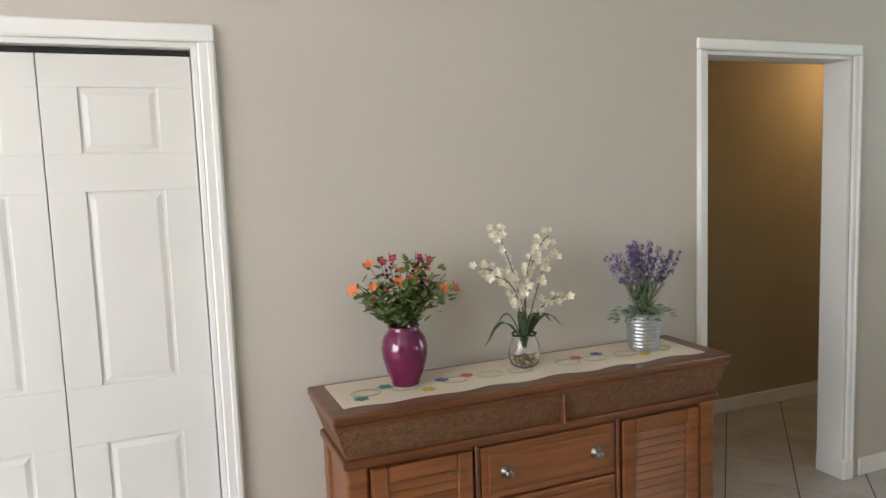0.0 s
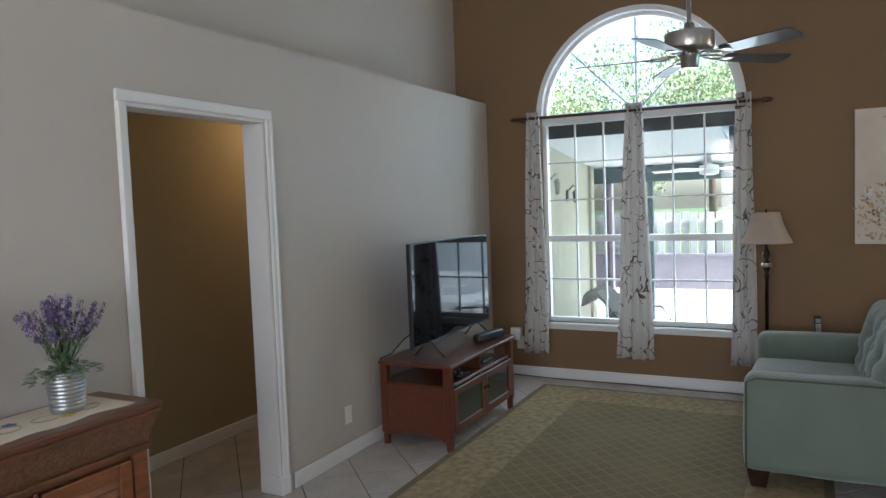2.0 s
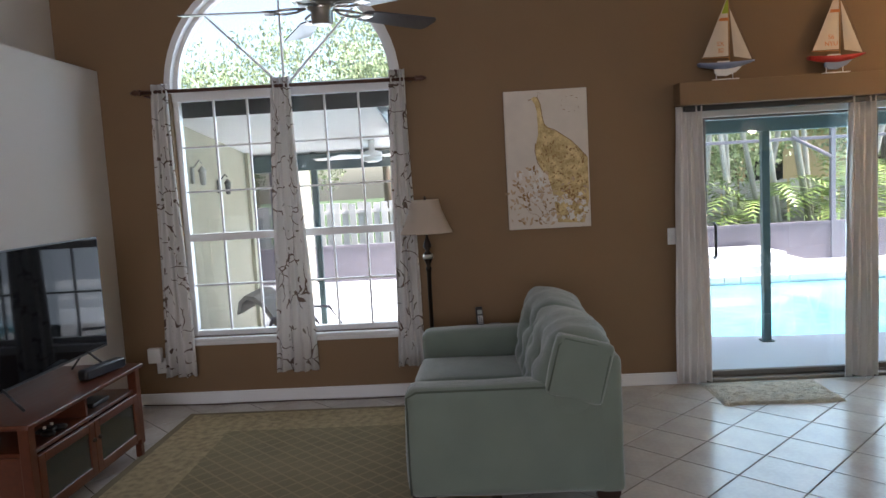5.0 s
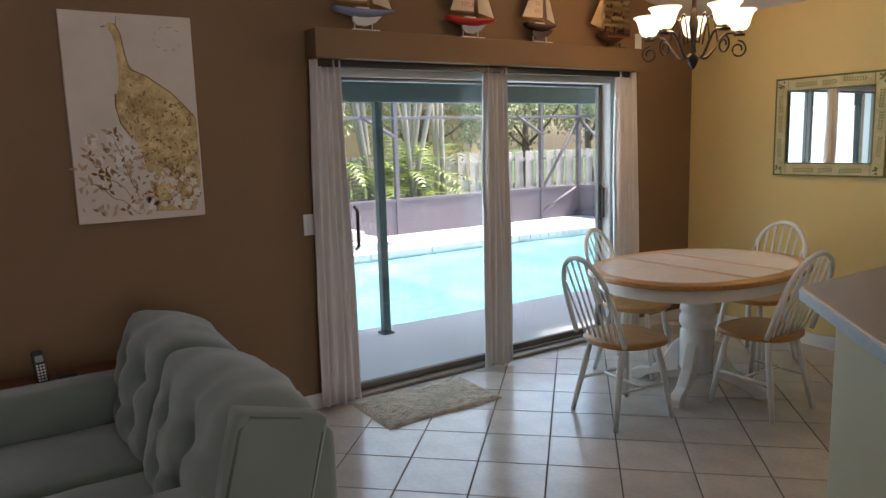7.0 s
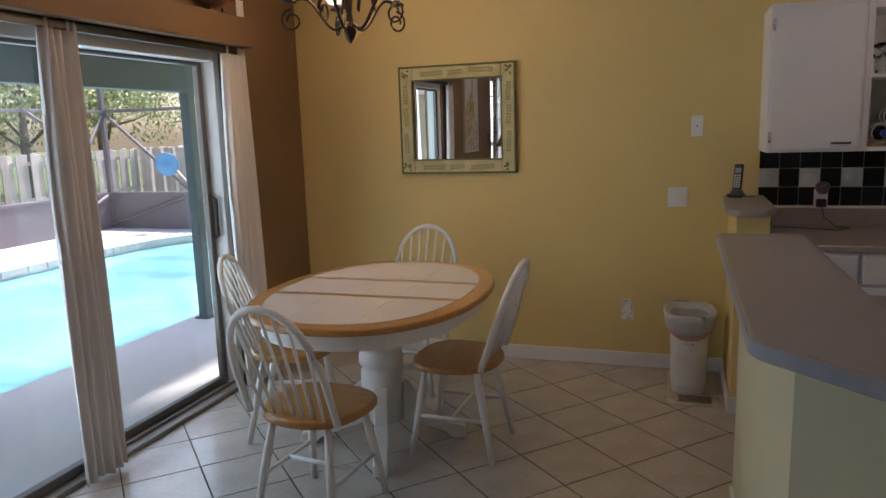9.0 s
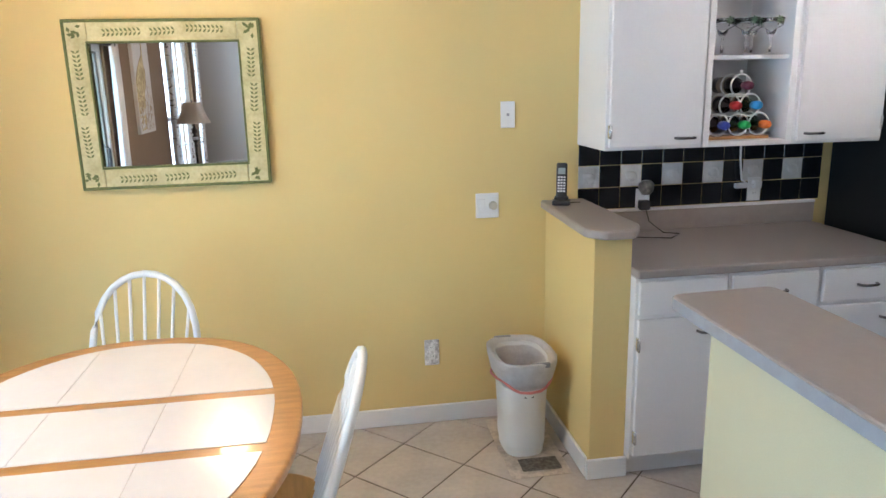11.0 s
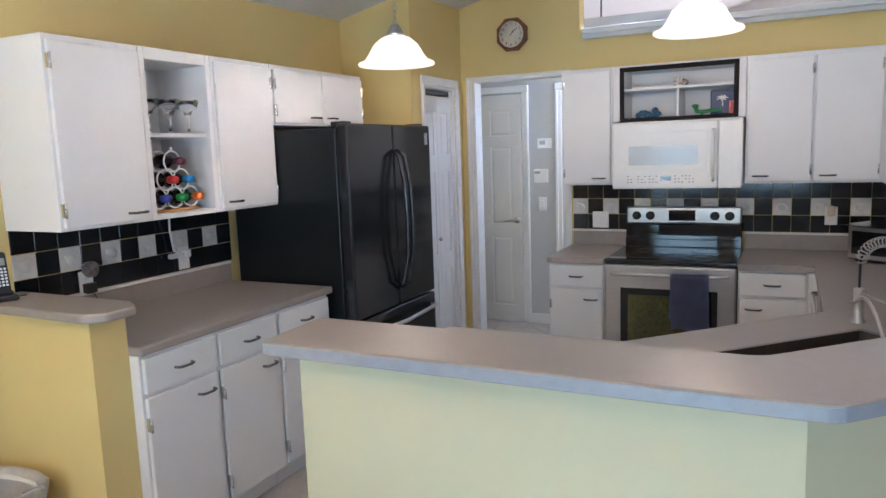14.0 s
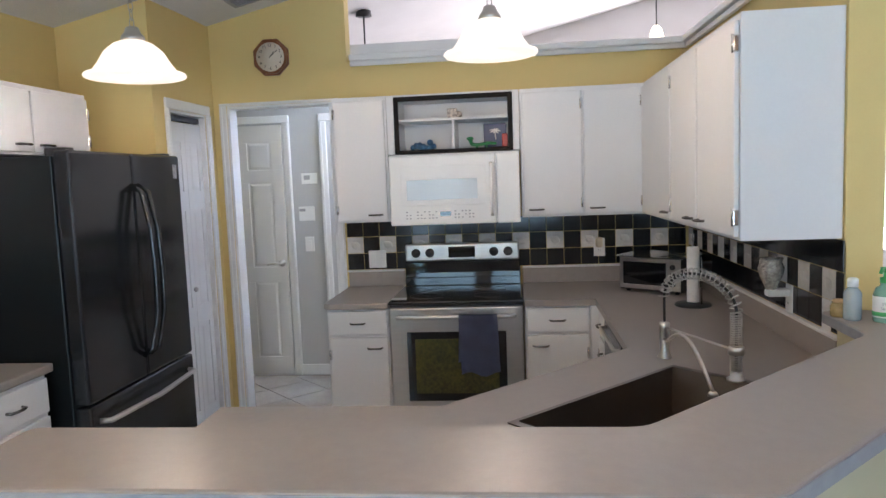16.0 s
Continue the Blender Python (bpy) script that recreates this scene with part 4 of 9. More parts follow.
# television
tv = thing("television", (4.62, 2.02, MZ), "black flat-screen television on two splayed feet", "television")
TM = pose(4.65, 1.93, MZ, 0, 0, 0.5)
TVW = 1.23
bm = BM()
box(bm, -TVW / 2, -0.012, 0.092, TVW / 2, 0.018, 0.77, 0.004, 2)
box(bm, -TVW * 0.36, 0.018, 0.10, TVW * 0.36, 0.06, 0.45, 0.015, 2)
part("body", bm, BLACK, tv, "", TM)
bm = BM()
box(bm, -TVW / 2 + 0.008, -0.0135, 0.107, TVW / 2 - 0.008, -0.012, 0.763)
part("screen", bm, SCREEN, tv, "glossy dark screen", TM)
for s in (-1, 1):
    bm = BM()
    tube(bm, [(s * 0.40, -0.12, 0.006), (s * 0.38, 0.0, 0.12), (s * 0.40, 0.10, 0.006)], 0.007, 8)
    part("foot", bm, BLACK, tv, "", TM)
SBM = pose(4.92, 1.78, MZ, 0, 0, -12)
sb = thing("soundbar", SBM, "short black fabric speaker on the console", "speaker")
bm = BM()
box(bm, -0.16, -0.035, 0.0005, 0.16, 0.035, 0.065, 0.02, 3)
smooth(part("body", bm, BLACK, sb, "", SBM))
bm = BM()
box(bm, -0.15, -0.0365, 0.012, 0.15, -0.034, 0.055, 0.002)
part("grille", bm, mat("speaker_cloth", (0.03, 0.035, 0.045), 0.9, vary=0.3, fine=500), sb, "", SBM)
bm = BM()
box(bm, 4.74, 1.75, 0.4205, 4.91, 1.91, 0.445, 0.006, 2)
single("set_top_box", bm, BLACK, "small black set-top box on the console shelf", "media player")
gc = thing("game_controller", (4.36, 1.77, 0.42), "dark game controller lying on the shelf", "controller")
bm = BM()
ball(bm, (4.36, 1.78, 0.441), 0.05, (1.3, 0.9, 0.35))
ball(bm, (4.31, 1.74, 0.438), 0.025, (1, 1.5, 0.7))
ball(bm, (4.41, 1.74, 0.438), 0.025, (1, 1.5, 0.7))
part("body", bm, BLACK, gc)
for dx in (-0.03, 0.03):
    bm = BM()
    cyl(bm, (4.36 + dx, 1.77, 0.452), (4.36 + dx, 1.77, 0.466), 0.008, 10)
    part("stick", bm, WHITEPL, gc)
bm = BM()
tube(bm, [(4.12, 1.95, 0.76), (4.10, 2.02, 0.71), (4.075, 2.11, 0.61), (4.07, 2.19, 0.575), (4.12, 2.225, 0.56), (4.14, 2.235, 0.3), (4.16, 2.24, 0.005)], 0.005, 6)
single("tv_cable", bm, BLACK, "black cable hanging behind the television", "cable")

# sideboard
CXA, CXB, CYF, CZT = 0.50, 2.05, 1.89, 0.868
PEWTER = mat("aged_pewter", (0.22, 0.20, 0.17), 0.38, 0.9, vary=0.2, scale=40)
cs = thing("sideboard", (1.3, 2.07, 0), "brown stained wooden sideboard with woven drawer band", "sideboard")
WICK = mat("woven_rattan", (0.15, 0.066, 0.026), 0.55, vary=0.5, scale=60, fine=170, bump=0.9, bscale=140)
YB = YN - 0.004
bm = BM()
box(bm, CXA, CYF, CZT - 0.028, CXB, YB, CZT, 0.008, 3)
part("top", bm, WALNUT_D, cs)
bm = BM()
# flared woven band: wider above than below
for (xa, xb, yf, z0), (xa2, xb2, yf2, z1) in (((CXA + 0.05, CXB - 0.05, CYF + 0.045, CZT - 0.155), (CXA + 0.015, CXB - 0.015, CYF + 0.012, CZT - 0.05)),):
    lo = [bm.verts.new(p) for p in ((xa, yf, z0), (xb, yf, z0), (xb, YB, z0), (xa, YB, z0))]
    hi = [bm.verts.new(p) for p in ((xa2, yf2, z1), (xb2, yf2, z1), (xb2, YB, z1), (xa2, YB, z1))]
    bm.faces.new(lo[::-1]), bm.faces.new(hi)
    for j in range(4):
        bm.faces.new((lo[j], lo[(j + 1) % 4], hi[(j + 1) % 4], hi[j]))
part("woven_band", bm, WICK, cs, "woven rattan drawer band")
bm = BM()
box(bm, 1.312, CYF + 0.012, CZT - 0.155, 1.322, CYF + 0.06, CZT - 0.05, 0.002)
part("band_divider", bm, WALNUT_D, cs)
bm = BM()
box(bm, CXA + 0.008, CYF + 0.006, CZT - 0.05, CXB - 0.008, YB, CZT - 0.0285, 0.006, 2)
box(bm, CXA + 0.035, CYF + 0.03, CZT - 0.185, CXB - 0.035, YB, CZT - 0.1555, 0.008, 2)
part("moulding", bm, WALNUT_D, cs)
bm = BM()
box(bm, CXA + 0.055, CYF + 0.065, 0.08, CXB - 0.055, YB, CZT - 0.186, 0.003)
part("carcass", bm, WALNUT, cs)
for x in (CXA + 0.045, CXB - 0.115):
    for y in (CYF + 0.045, YB - 0.075):
        bm = BM()
        box(bm, x, y, 0.0, x + 0.07, y + 0.07, CZT - 0.186, 0.008, 2)
        part("corner_post", bm, WALNUT, cs)
FY = CYF + 0.05
def side_door(x0, x1):
    z0, z1 = 0.12, CZT - 0.20
    bm = BM()
    for a, b, c, d in ((x0, z0, x0 + 0.055, z1), (x1 - 0.055, z0, x1, z1), (x0 + 0.055, z0, x1 - 0.055, z0 + 0.055), (x0 + 0.055, z1 - 0.055, x1 - 0.055, z1)):
        box(bm, a, FY - 0.012, b, c, FY + 0.014, d, 0.006, 2)
    dr = part("door", bm, WALNUT, cs)
    k = 14
    hh = (z1 - z0 - 0.11) / k
    for i in range(k):
        bm = BM()
        zc = z0 + 0.055 + (i + 0.5) * hh
        box(bm, x0 + 0.055, -0.004, -hh * 0.62, x1 - 0.055, 0.004, hh * 0.62, 0.002, 1, pose(0, FY + 0.003, zc, -24))
        part("slat", bm, WALNUT, dr)
    return dr


side_door(CXA + 0.125, CXA + 0.475)
side_door(CXB - 0.475, CXB - 0.125)
for i in range(3):
    z1 = CZT - 0.20 - i * 0.195
    z0 = z1 - 0.185
    bm = BM()
    x0, x1 = CXA + 0.505, CXB - 0.505
    box(bm, x0, FY - 0.004, z0, x1, FY + 0.014, z1, 0.004, 2)
    box(bm, x0 + 0.025, FY - 0.012, z0 + 0.025, x1 - 0.025, FY - 0.003, z1 - 0.025, 0.006, 2)
    dr = part("drawer", bm, WALNUT, cs)
    for x in (x0 + 0.09, x1 - 0.09):
        bm = BM()
        lathe(bm, [(0.022, 0), (0.022, 0.004), (0.007, 0.008), (0.007, 0.016), (0.015, 0.022), (0.016, 0.03), (0.009, 0.036)], n=14, m=pose(x, FY - 0.0125, (z0 + z1) / 2, 90))
        part("knob", bm, PEWTER, dr, "aged pewter knob")
for x in (CXA + 0.485, CXB - 0.50):
    bm = BM()
    box(bm, x, FY - 0.008, 0.1, x + 0.015, FY + 0.014, CZT - 0.187, 0.003)
    part("stile", bm, WALNUT_D, cs)

# ---- dining ----
TX, TY, TZ = 5.02, -3.75, 0.755
tb = thing("dining_table", (TX, TY, 0), "oval white tile-topped dining table with oak rim", "table")


def oval(rx, ry, n=56, e=2.25):
    out = []
    for i in range(n):
        a = 2 * math.pi * i / n
        c, s = math.cos(a), math.sin(a)
        out.append((TX + rx * math.copysign(abs(c) ** (2 / e), c), TY + ry * math.copysign(abs(s) ** (2 / e), s)))
    return out


bm = BM()
prism(bm, oval(0.53, 0.70), TZ - 0.03, TZ)
es = [e for e in bm.edges if abs(e.verts[0].co.z - e.verts[1].co.z) < 1e-5]
bmesh.ops.bevel(bm, geom=es, offset=0.009, segments=3, profile=0.5, affect="EDGES")
part("tabletop", bm, OAK, tb, "honey oak rim and strips")
WTILE = mat("white_table_tile", (0.74, 0.70, 0.66), 0.16, vary=0.03, scale=6, rvar=0.05)
for y0, y1 in ((-0.63, -0.185), (-0.14, 0.14), (0.185, 0.63)):
    pts = [p for p in oval(0.455, 0.63)]
    poly = []
    n = len(pts)
    for i in range(n):
        (ax, ay), (bx, by) = pts[i], pts[(i + 1) % n]
        lo, hi = TY + y0, TY + y1
        if lo <= ay <= hi:
            poly.append((ax, ay))
        for yy in ((lo, hi) if by > ay else (hi, lo)):
            if (ay - yy) * (by - yy) < 0:
                poly.append((ax + (bx - ax) * (yy - ay) / (by - ay), yy))
    if len(poly) < 3:
        continue
    xs = [-0.455, -0.153, 0.153, 0.455]
    for k in range(3):
        q = []
        m = len(poly)
        for i in range(m):
            a, b = poly[i], poly[(i + 1) % m]
            lo, hi = TX + xs[k] + 0.0008, TX + xs[k + 1] - 0.0008
            if lo <= a[0] <= hi:
                q.append(a)
            for xx in ((lo, hi) if b[0] > a[0] else (hi, lo)):
                if (a[0] - xx) * (b[0] - xx) < 0:
                    q.append((xx, a[1] + (b[1] - a[1]) * (xx - a[0]) / (b[0] - a[0])))
        if len(q) >= 3:
            part("tile", prism(BM(), q, TZ - 0.002, TZ + 0.0025), WTILE, tb)
bm = BM()
prism(bm, oval(0.47, 0.64), TZ - 0.105, TZ - 0.0305)
part("apron", bm, WHITEWOOD, tb)
bm = BM()
lathe(bm, [(0.15, 0.645), (0.135, 0.625), (0.09, 0.605), (0.083, 0.585), (0.098, 0.57), (0.098, 0.555), (0.084, 0.54), (0.09, 0.52), (0.103, 0.50), (0.105, 0.48), (0.092, 0.462), (0.10, 0.45), (0.107, 0.425), (0.107, 0.395), (0.094, 0.378), (0.086, 0.365), (0.10, 0.35), (0.10, 0.13), (0.085, 0.10)][::-1], (TX, TY, 0.005), 28)
part("pedestal", bm, WHITEWOOD, tb)
for a in (20, 110, 200, 290):
    bm = BM()
    pr = [(0.10, 0.10), (0.10, 0.30), (0.14, 0.27), (0.20, 0.16), (0.28, 0.085), (0.36, 0.07), (0.40, 0.05), (0.40, 0.0), (0.34, 0.0), (0.30, 0.035), (0.2, 0.07)]
    prism(bm, pr, -0.032, 0.032, "y")
    bmesh.ops.bevel(bm, geom=bm.edges[:], offset=0.005, segments=1, affect="EDGES")
    part("foot", bm, WHITEWOOD, tb, "", pose(TX, TY, 0, 0, 0, a))


def windsor(M):
    """Windsor chair: seat towards -y of the pose M, bow back at +y."""
    ch = thing("dining_chair", M, "white spindle-back Windsor chair with honey oak seat", "chair", "chairs round the table")
    bm = BM()
    pts = []
    for i in range(28):
        a = 2 * math.pi * i / 28
        c, s = math.cos(a), math.sin(a)
        pts.append((0.215 * math.copysign(abs(c) ** 0.8, c) * (1.0 - 0.10 * s), 0.205 * math.copysign(abs(s) ** 0.8, s)))
    prism(bm, pts, 0.415, 0.45)
    es = [e for e in bm.edges if abs(e.verts[0].co.z - e.verts[1].co.z) < 1e-5]
    bmesh.ops.bevel(bm, geom=es, offset=0.013, segments=3, profile=0.5, affect="EDGES")
    part("seat", bm, OAK, ch, "honey oak saddle seat", M)
    arc = []
    for i in range(17):
        t = math.pi * i / 16
        x = 0.20 * math.cos(t)
        h = math.sin(t) ** 0.62 if 0 < i < 16 else 0
        z = 0.445 + 0.455 * h
        arc.append((x * (1.0 + 0.10 * math.sin(t)), 0.165 + 0.15 * h, z))
    bm = BM()
    tube(bm, arc, 0.014, 8)
    part("bow", bm, WHITEWOOD, ch, "", M)
    for k in range(7):
        u = -0.135 + 0.045 * k
        xt = u * 1.25
        tt = math.acos(max(-1, min(1, xt / 0.215)))
        h = math.sin(tt) ** 0.62
        bm = BM()
        tube(bm, [(u, 0.155, 0.445), ((u + xt) / 2 , 0.165 + 0.07 * h, 0.445 + 0.228 * h), (xt, 0.165 + 0.15 * h, 0.445 + 0.455 * h - 0.005)], 0.0065, 6)
        part("spindle", bm, WHITEWOOD, ch, "", M)
    feet = {}
    for sx in (-1, 1):
        for sy in (-1, 1):
            p0 = Vector((sx * 0.125, sy * 0.12, 0.42))
            p1 = Vector((sx * 0.182, sy * 0.195 + 0.01, 0.0))
            bm = BM()
            tube(bm, [p0, p0.lerp(p1, 0.35), p0.lerp(p1, 0.5), p1], 0.013, 8)
            for v in bm.verts:
                t = (0.42 - v.co.z) / 0.42
                c = p0.lerp(p1, t)
                k = 1.0 + 0.45 * math.sin(min(1, t * 1.4) * math.pi)
                v.co.x, v.co.y = c.x + (v.co.x - c.x) * k, c.y + (v.co.y - c.y) * k
            part("leg", bm, WHITEWOOD, ch, "", M)
            feet[sx, sy] = p0.lerp(p1, 0.55)
    for sx in (-1, 1):
        bm = BM()
        cyl(bm, feet[sx, -1], feet[sx, 1], 0.009, 8)
        part("stretcher", bm, WHITEWOOD, ch, "", M)
    bm = BM()
    cyl(bm, (feet[-1, -1] + feet[-1, 1]) / 2, (feet[1, -1] + feet[1, 1]) / 2, 0.009, 8)
    part("stretcher", bm, WHITEWOOD, ch, "", M)
    return ch


# the pose turns +y (the back) away from the table
chair = windsor(pose(5.01, -3.10, 0, 0, 0, -7))
copy_thing(chair, pose(4.635, -3.79, 0, 0, 0, 88))
copy_thing(chair, pose(5.50, -3.76, 0, 0, 0, -72))
copy_thing(chair, pose(5.14, -4.50, 0, 0, 0, 178))

# chandelier
HX, HY = 5.09, -3.74
hz = top(HY)
chd = thing("chandelier", (HX, HY, hz), "bronze scroll-arm chandelier with lit glass bell shades", "chandelier")
bm = BM()
lathe(bm, [(0.065, -0.03), (0.05, -0.015), (0.065, 0.06)], (HX, HY, hz), 18)
part("canopy", bm, BRONZE, chd)
bm = BM()
cyl(bm, (HX, HY, hz), (HX, HY, 2.35), 0.006, 8)
part("stem", bm, BRONZE, chd)
bm = BM()
lathe(bm, [(0.004, -0.08), (0.018, -0.06), (0.03, -0.03), (0.02, 0.0), (0.012, 0.05), (0.02, 0.12), (0.028, 0.18), (0.014, 0.24), (0.012, 0.36), (0.02, 0.40), (0.006, 0.43)], (HX, HY, 1.96), 16)
part("column", bm, BRONZE, chd)
for i in range(5):
    a = radians(72 * i + 20)
    d = Vector((math.cos(a), math.sin(a), 0))
    o = Vector((HX, HY, 0))
    z = Vector((0, 0, 1))
    bm = BM()
    pts = []
    for k in range(20):
        t = k / 19
        r = 0.02 + 0.24 * t
        pts.append(o + d * r + z * (1.99 + 0.05 * math.sin(t * math.pi * 2 + 3.6) + 0.10 * t ** 3))
    tube(bm, pts, 0.007, 8)
    sp = []
    for k in range(16):
        t = k / 15
        aa = t * 2 * math.pi * 1.3
        rr = 0.05 * (1 - 0.6 * t)
        sp.append(o + d * (0.255 + rr * math.sin(aa)) + z * (1.985 + rr * math.cos(aa) - 0.0))
    tube(bm, sp, 0.005, 6)
    s2 = [o + d * (0.05 + 0.09 * k / 11) + z * (2.02 + 0.16 * math.sin(math.pi * k / 11)) for k in range(12)]
    tube(bm, s2, 0.005, 6)
    arm = part("arm", bm, BRONZE, chd)
    c = o + d * 0.26
    bm = BM()
    lathe(bm, [(0.03, 0.0), (0.034, 0.008), (0.014, 0.014), (0.014, 0.03)], (c.x, c.y, 2.06), 14)
    part("cup", bm, BRONZE, arm)
    bm = BM()
    prof = [(0.02, 0.0), (0.038, 0.006), (0.054, 0.03), (0.062, 0.065), (0.074, 0.095), (0.09, 0.112), (0.086, 0.112), (0.07, 0.095), (0.058, 0.065), (0.05, 0.03), (0.034, 0.012), (0.012, 0.01)]
    lathe(bm, prof, (c.x, c.y, 2.088), 18)
    part("glass_shade", bm, FROST, arm, "lit frosted bell shade")

lamp("chandelier_bulbs", "POINT", pose(HX, HY, 2.24), 8, (1.0, 0.68, 0.33), radius=0.12)

# mirror
mr = thing("wall_mirror", (5.03, YS, 1.58), "mirror in a cream and green stencilled wooden frame", "mirror")
MXA, MXB, MZA, MZB = 4.635, 5.388, 1.207, 1.876
CREAM = mat("cream_green_frame", (0.50, 0.44, 0.20), 0.55, vary=0.15, scale=12, fine=70, tint=(0.56, 0.52, 0.28))
SAGE = mat("green_stencil_paint", (0.13, 0.15, 0.04), 0.6, vary=0.25, scale=30)
bm = BM()
fw = 0.088
for a, b, c, d in ((MXA, MZA, MXA + fw, MZB), (MXB - fw, MZA, MXB, MZB), (MXA + fw, MZA, MXB - fw, MZA + fw), (MXA + fw, MZB - fw, MXB - fw, MZB)):
    box(bm, a, YS + 0.002, b, c, YS + 0.032, d, 0.007, 2)
fr = part("frame", bm, CREAM, mr)
bm = BM()
for a, b, c, d in ((MXA - 0.004, MZA - 0.004, MXB + 0.004, MZA + 0.008), (MXA - 0.004, MZB - 0.008, MXB + 0.004, MZB + 0.004), (MXA - 0.004, MZA, MXA + 0.008, MZB), (MXB - 0.008, MZA, MXB + 0.004, MZB), (MXA + fw - 0.008, MZA + fw - 0.008, MXB - fw + 0.008, MZA + fw), (MXA + fw - 0.008, MZB - fw, MXB - fw + 0.008, MZB - fw + 0.008), (MXA + fw - 0.008, MZA + fw, MXA + fw, MZB - fw), (MXB - fw, MZA + fw, MXB - fw + 0.008, MZB - fw)):
    box(bm, a, YS + 0.001, b, c, YS + 0.036, d, 0.003)
part("edging", bm, SAGE, fr, "dark green edge lines")
bm = BM()
box(bm, MXA + fw, YS + 0.008, MZA + fw, MXB - fw, YS + 0.014, MZB - fw)
part("glass", bm, mat("mirror_silver", (0.9, 0.92, 0.91), 0.01, 1.0, vary=0.0), mr, "clear mirror glass")
bm = BM()
rnd = random.Random(4)


def leaf(bm, x, z, ang, l, w, y=YS + 0.034):
    c, s = math.cos(ang), math.sin(ang)
    bm.faces.new([bm.verts.new((x + c * a - s * b, y, z + s * a + c * b)) for a, b in ((0, 0), (l * 0.5, w), (l, 0), (l * 0.5, -w))])


def garland(x0, z0, dx, dz, n):
    for i in range(n):
        t = i / n
        x, z = x0 + dx * t, z0 + dz * t
        base = math.atan2(dz, dx)
        leaf(bm, x, z, base + 0.9, 0.021, 0.0045)
        leaf(bm, x, z, base - 0.9, 0.021, 0.0045)


for z in (MZA + fw / 2, MZB - fw / 2):
    for x0, l in ((MXA + 0.14, 0.15), (MXA + 0.33, 0.10), (MXA + 0.46, 0.15)):
        garland(x0, z + rnd.uniform(-0.006, 0.006), l, rnd.uniform(-0.01, 0.01), int(l / 0.016))
for x in (MXA + fw / 2, MXB - fw / 2):
    for z0, l in ((MZA + 0.13, 0.13), (MZA + 0.30, 0.12), (MZA + 0.44, 0.12)):
        garland(x, z0, rnd.uniform(-0.01, 0.01), l, int(l / 0.016))
for x in (MXA + fw / 2, MXB - fw / 2):
    for z in (MZA + fw / 2, MZB - fw / 2):
        for k in range(9):
            leaf(bm, x + rnd.uniform(-0.02, 0.02), z + rnd.uniform(-0.02, 0.02), rnd.uniform(0, 6.3), 0.024, 0.007)
part("stencil", bm, SAGE, fr, "dark green painted leaf stencil")["kind"] = "stuff"

# door mat
MATM = mat("shaggy_mat_pile", (0.42, 0.37, 0.28), 1.0, vary=0.35, scale=16, fine=160, bump=1.0, bscale=120, sheen=0.4)
bm = BM()
bmesh.ops.create_grid(bm, x_segments=60, y_segments=40, size=0.5)
for v in bm.verts:
    x, y = v.co.x, v.co.y
    ed = min(1, (0.5 - max(abs(x), abs(y))) / 0.05)
    rr = 0.001 + 0.020 * max(0, ed) ** 0.5 + (0.010 * noise.noise((x * 30, y * 20, 0)) + 0.006 * noise.noise((x * 80, y * 55, 3))) * ed
    v.co = Vector((5.82 + x * 0.45 + 0.01 * math.sin(7 * y), -2.335 + y * 0.78, max(0.0015, rr)))
bmesh.ops.triangulate(bm, faces=bm.faces[:])
smooth(single("door_mat", bm, MATM, "shaggy beige mat on the tiles by the sliding door", "mat"))

# ---- kitchen ----
def pull(M, x, z, w=0.085, y=-0.019):
    bm = BM()
    tube(bm, [(x - w / 2, y, z), (x - w / 2 + 0.006, y - 0.02, z), (x - w / 4, y - 0.026, z), (x + w / 4, y - 0.026, z), (x + w / 2 - 0.006, y - 0.02, z), (x + w / 2, y, z)], 0.0055, 8)
    bm.transform(M)
    return bm


def hinge(M, x, z):
    bm = BM()
    box(bm, x - 0.008, -0.022, z - 0.028, x + 0.008, -0.002, z + 0.028, 0.004, 2)
    cyl(bm, (x, -0.022, z - 0.03), (x, -0.022, z + 0.03), 0.005, 8)
    bm.transform(M)
    return bm


def base_unit(M, w, d, h, doors=1, drawers=True, hl="r", label="white painted base cabinet with drawer"):
    cb = thing("base_cabinet", M, label, "cabinet", "base cabinets")
    bm = BM()
    box(bm, 0, 0, 0.095, w, d, h, 0.001)
    box(bm, 0, 0.06, 0.0, w, d, 0.095)
    part("body", bm, CABW, cb, "", M)
    zt = h - 0.012
    if drawers:
        bm = BM()
        box(bm, 0.01, -0.018, zt - 0.135, w - 0.01, -0.0005, zt, 0.004, 2)
        dr = part("drawer", bm, CABW, cb, "", M)
        part("handle", pull(M, w / 2, zt - 0.068), PULL, dr, "dark nickel bow handle")
        zt -= 0.152
    for i in range(doors):
        x0, x1 = 0.01 + i * (w - 0.01) / doors, (i + 1) * (w - 0.01) / doors
        bm = BM()
        box(bm, x0, -0.018, 0.115, x1, -0.0005, zt, 0.004, 2)
        dr = part("door", bm, CABW, cb, "", M)
        hx = x1 - 0.075 if hl == "r" else x0 + 0.075
        part("handle", pull(M, hx, zt - 0.06), PULL, dr, "dark nickel bow handle")
        for z in (0.2, zt - 0.1):
            part("hinge", hinge(M, x0 + 0.004 if hl == "r" else x1 - 0.004, z), CHROME, dr)
    return cb


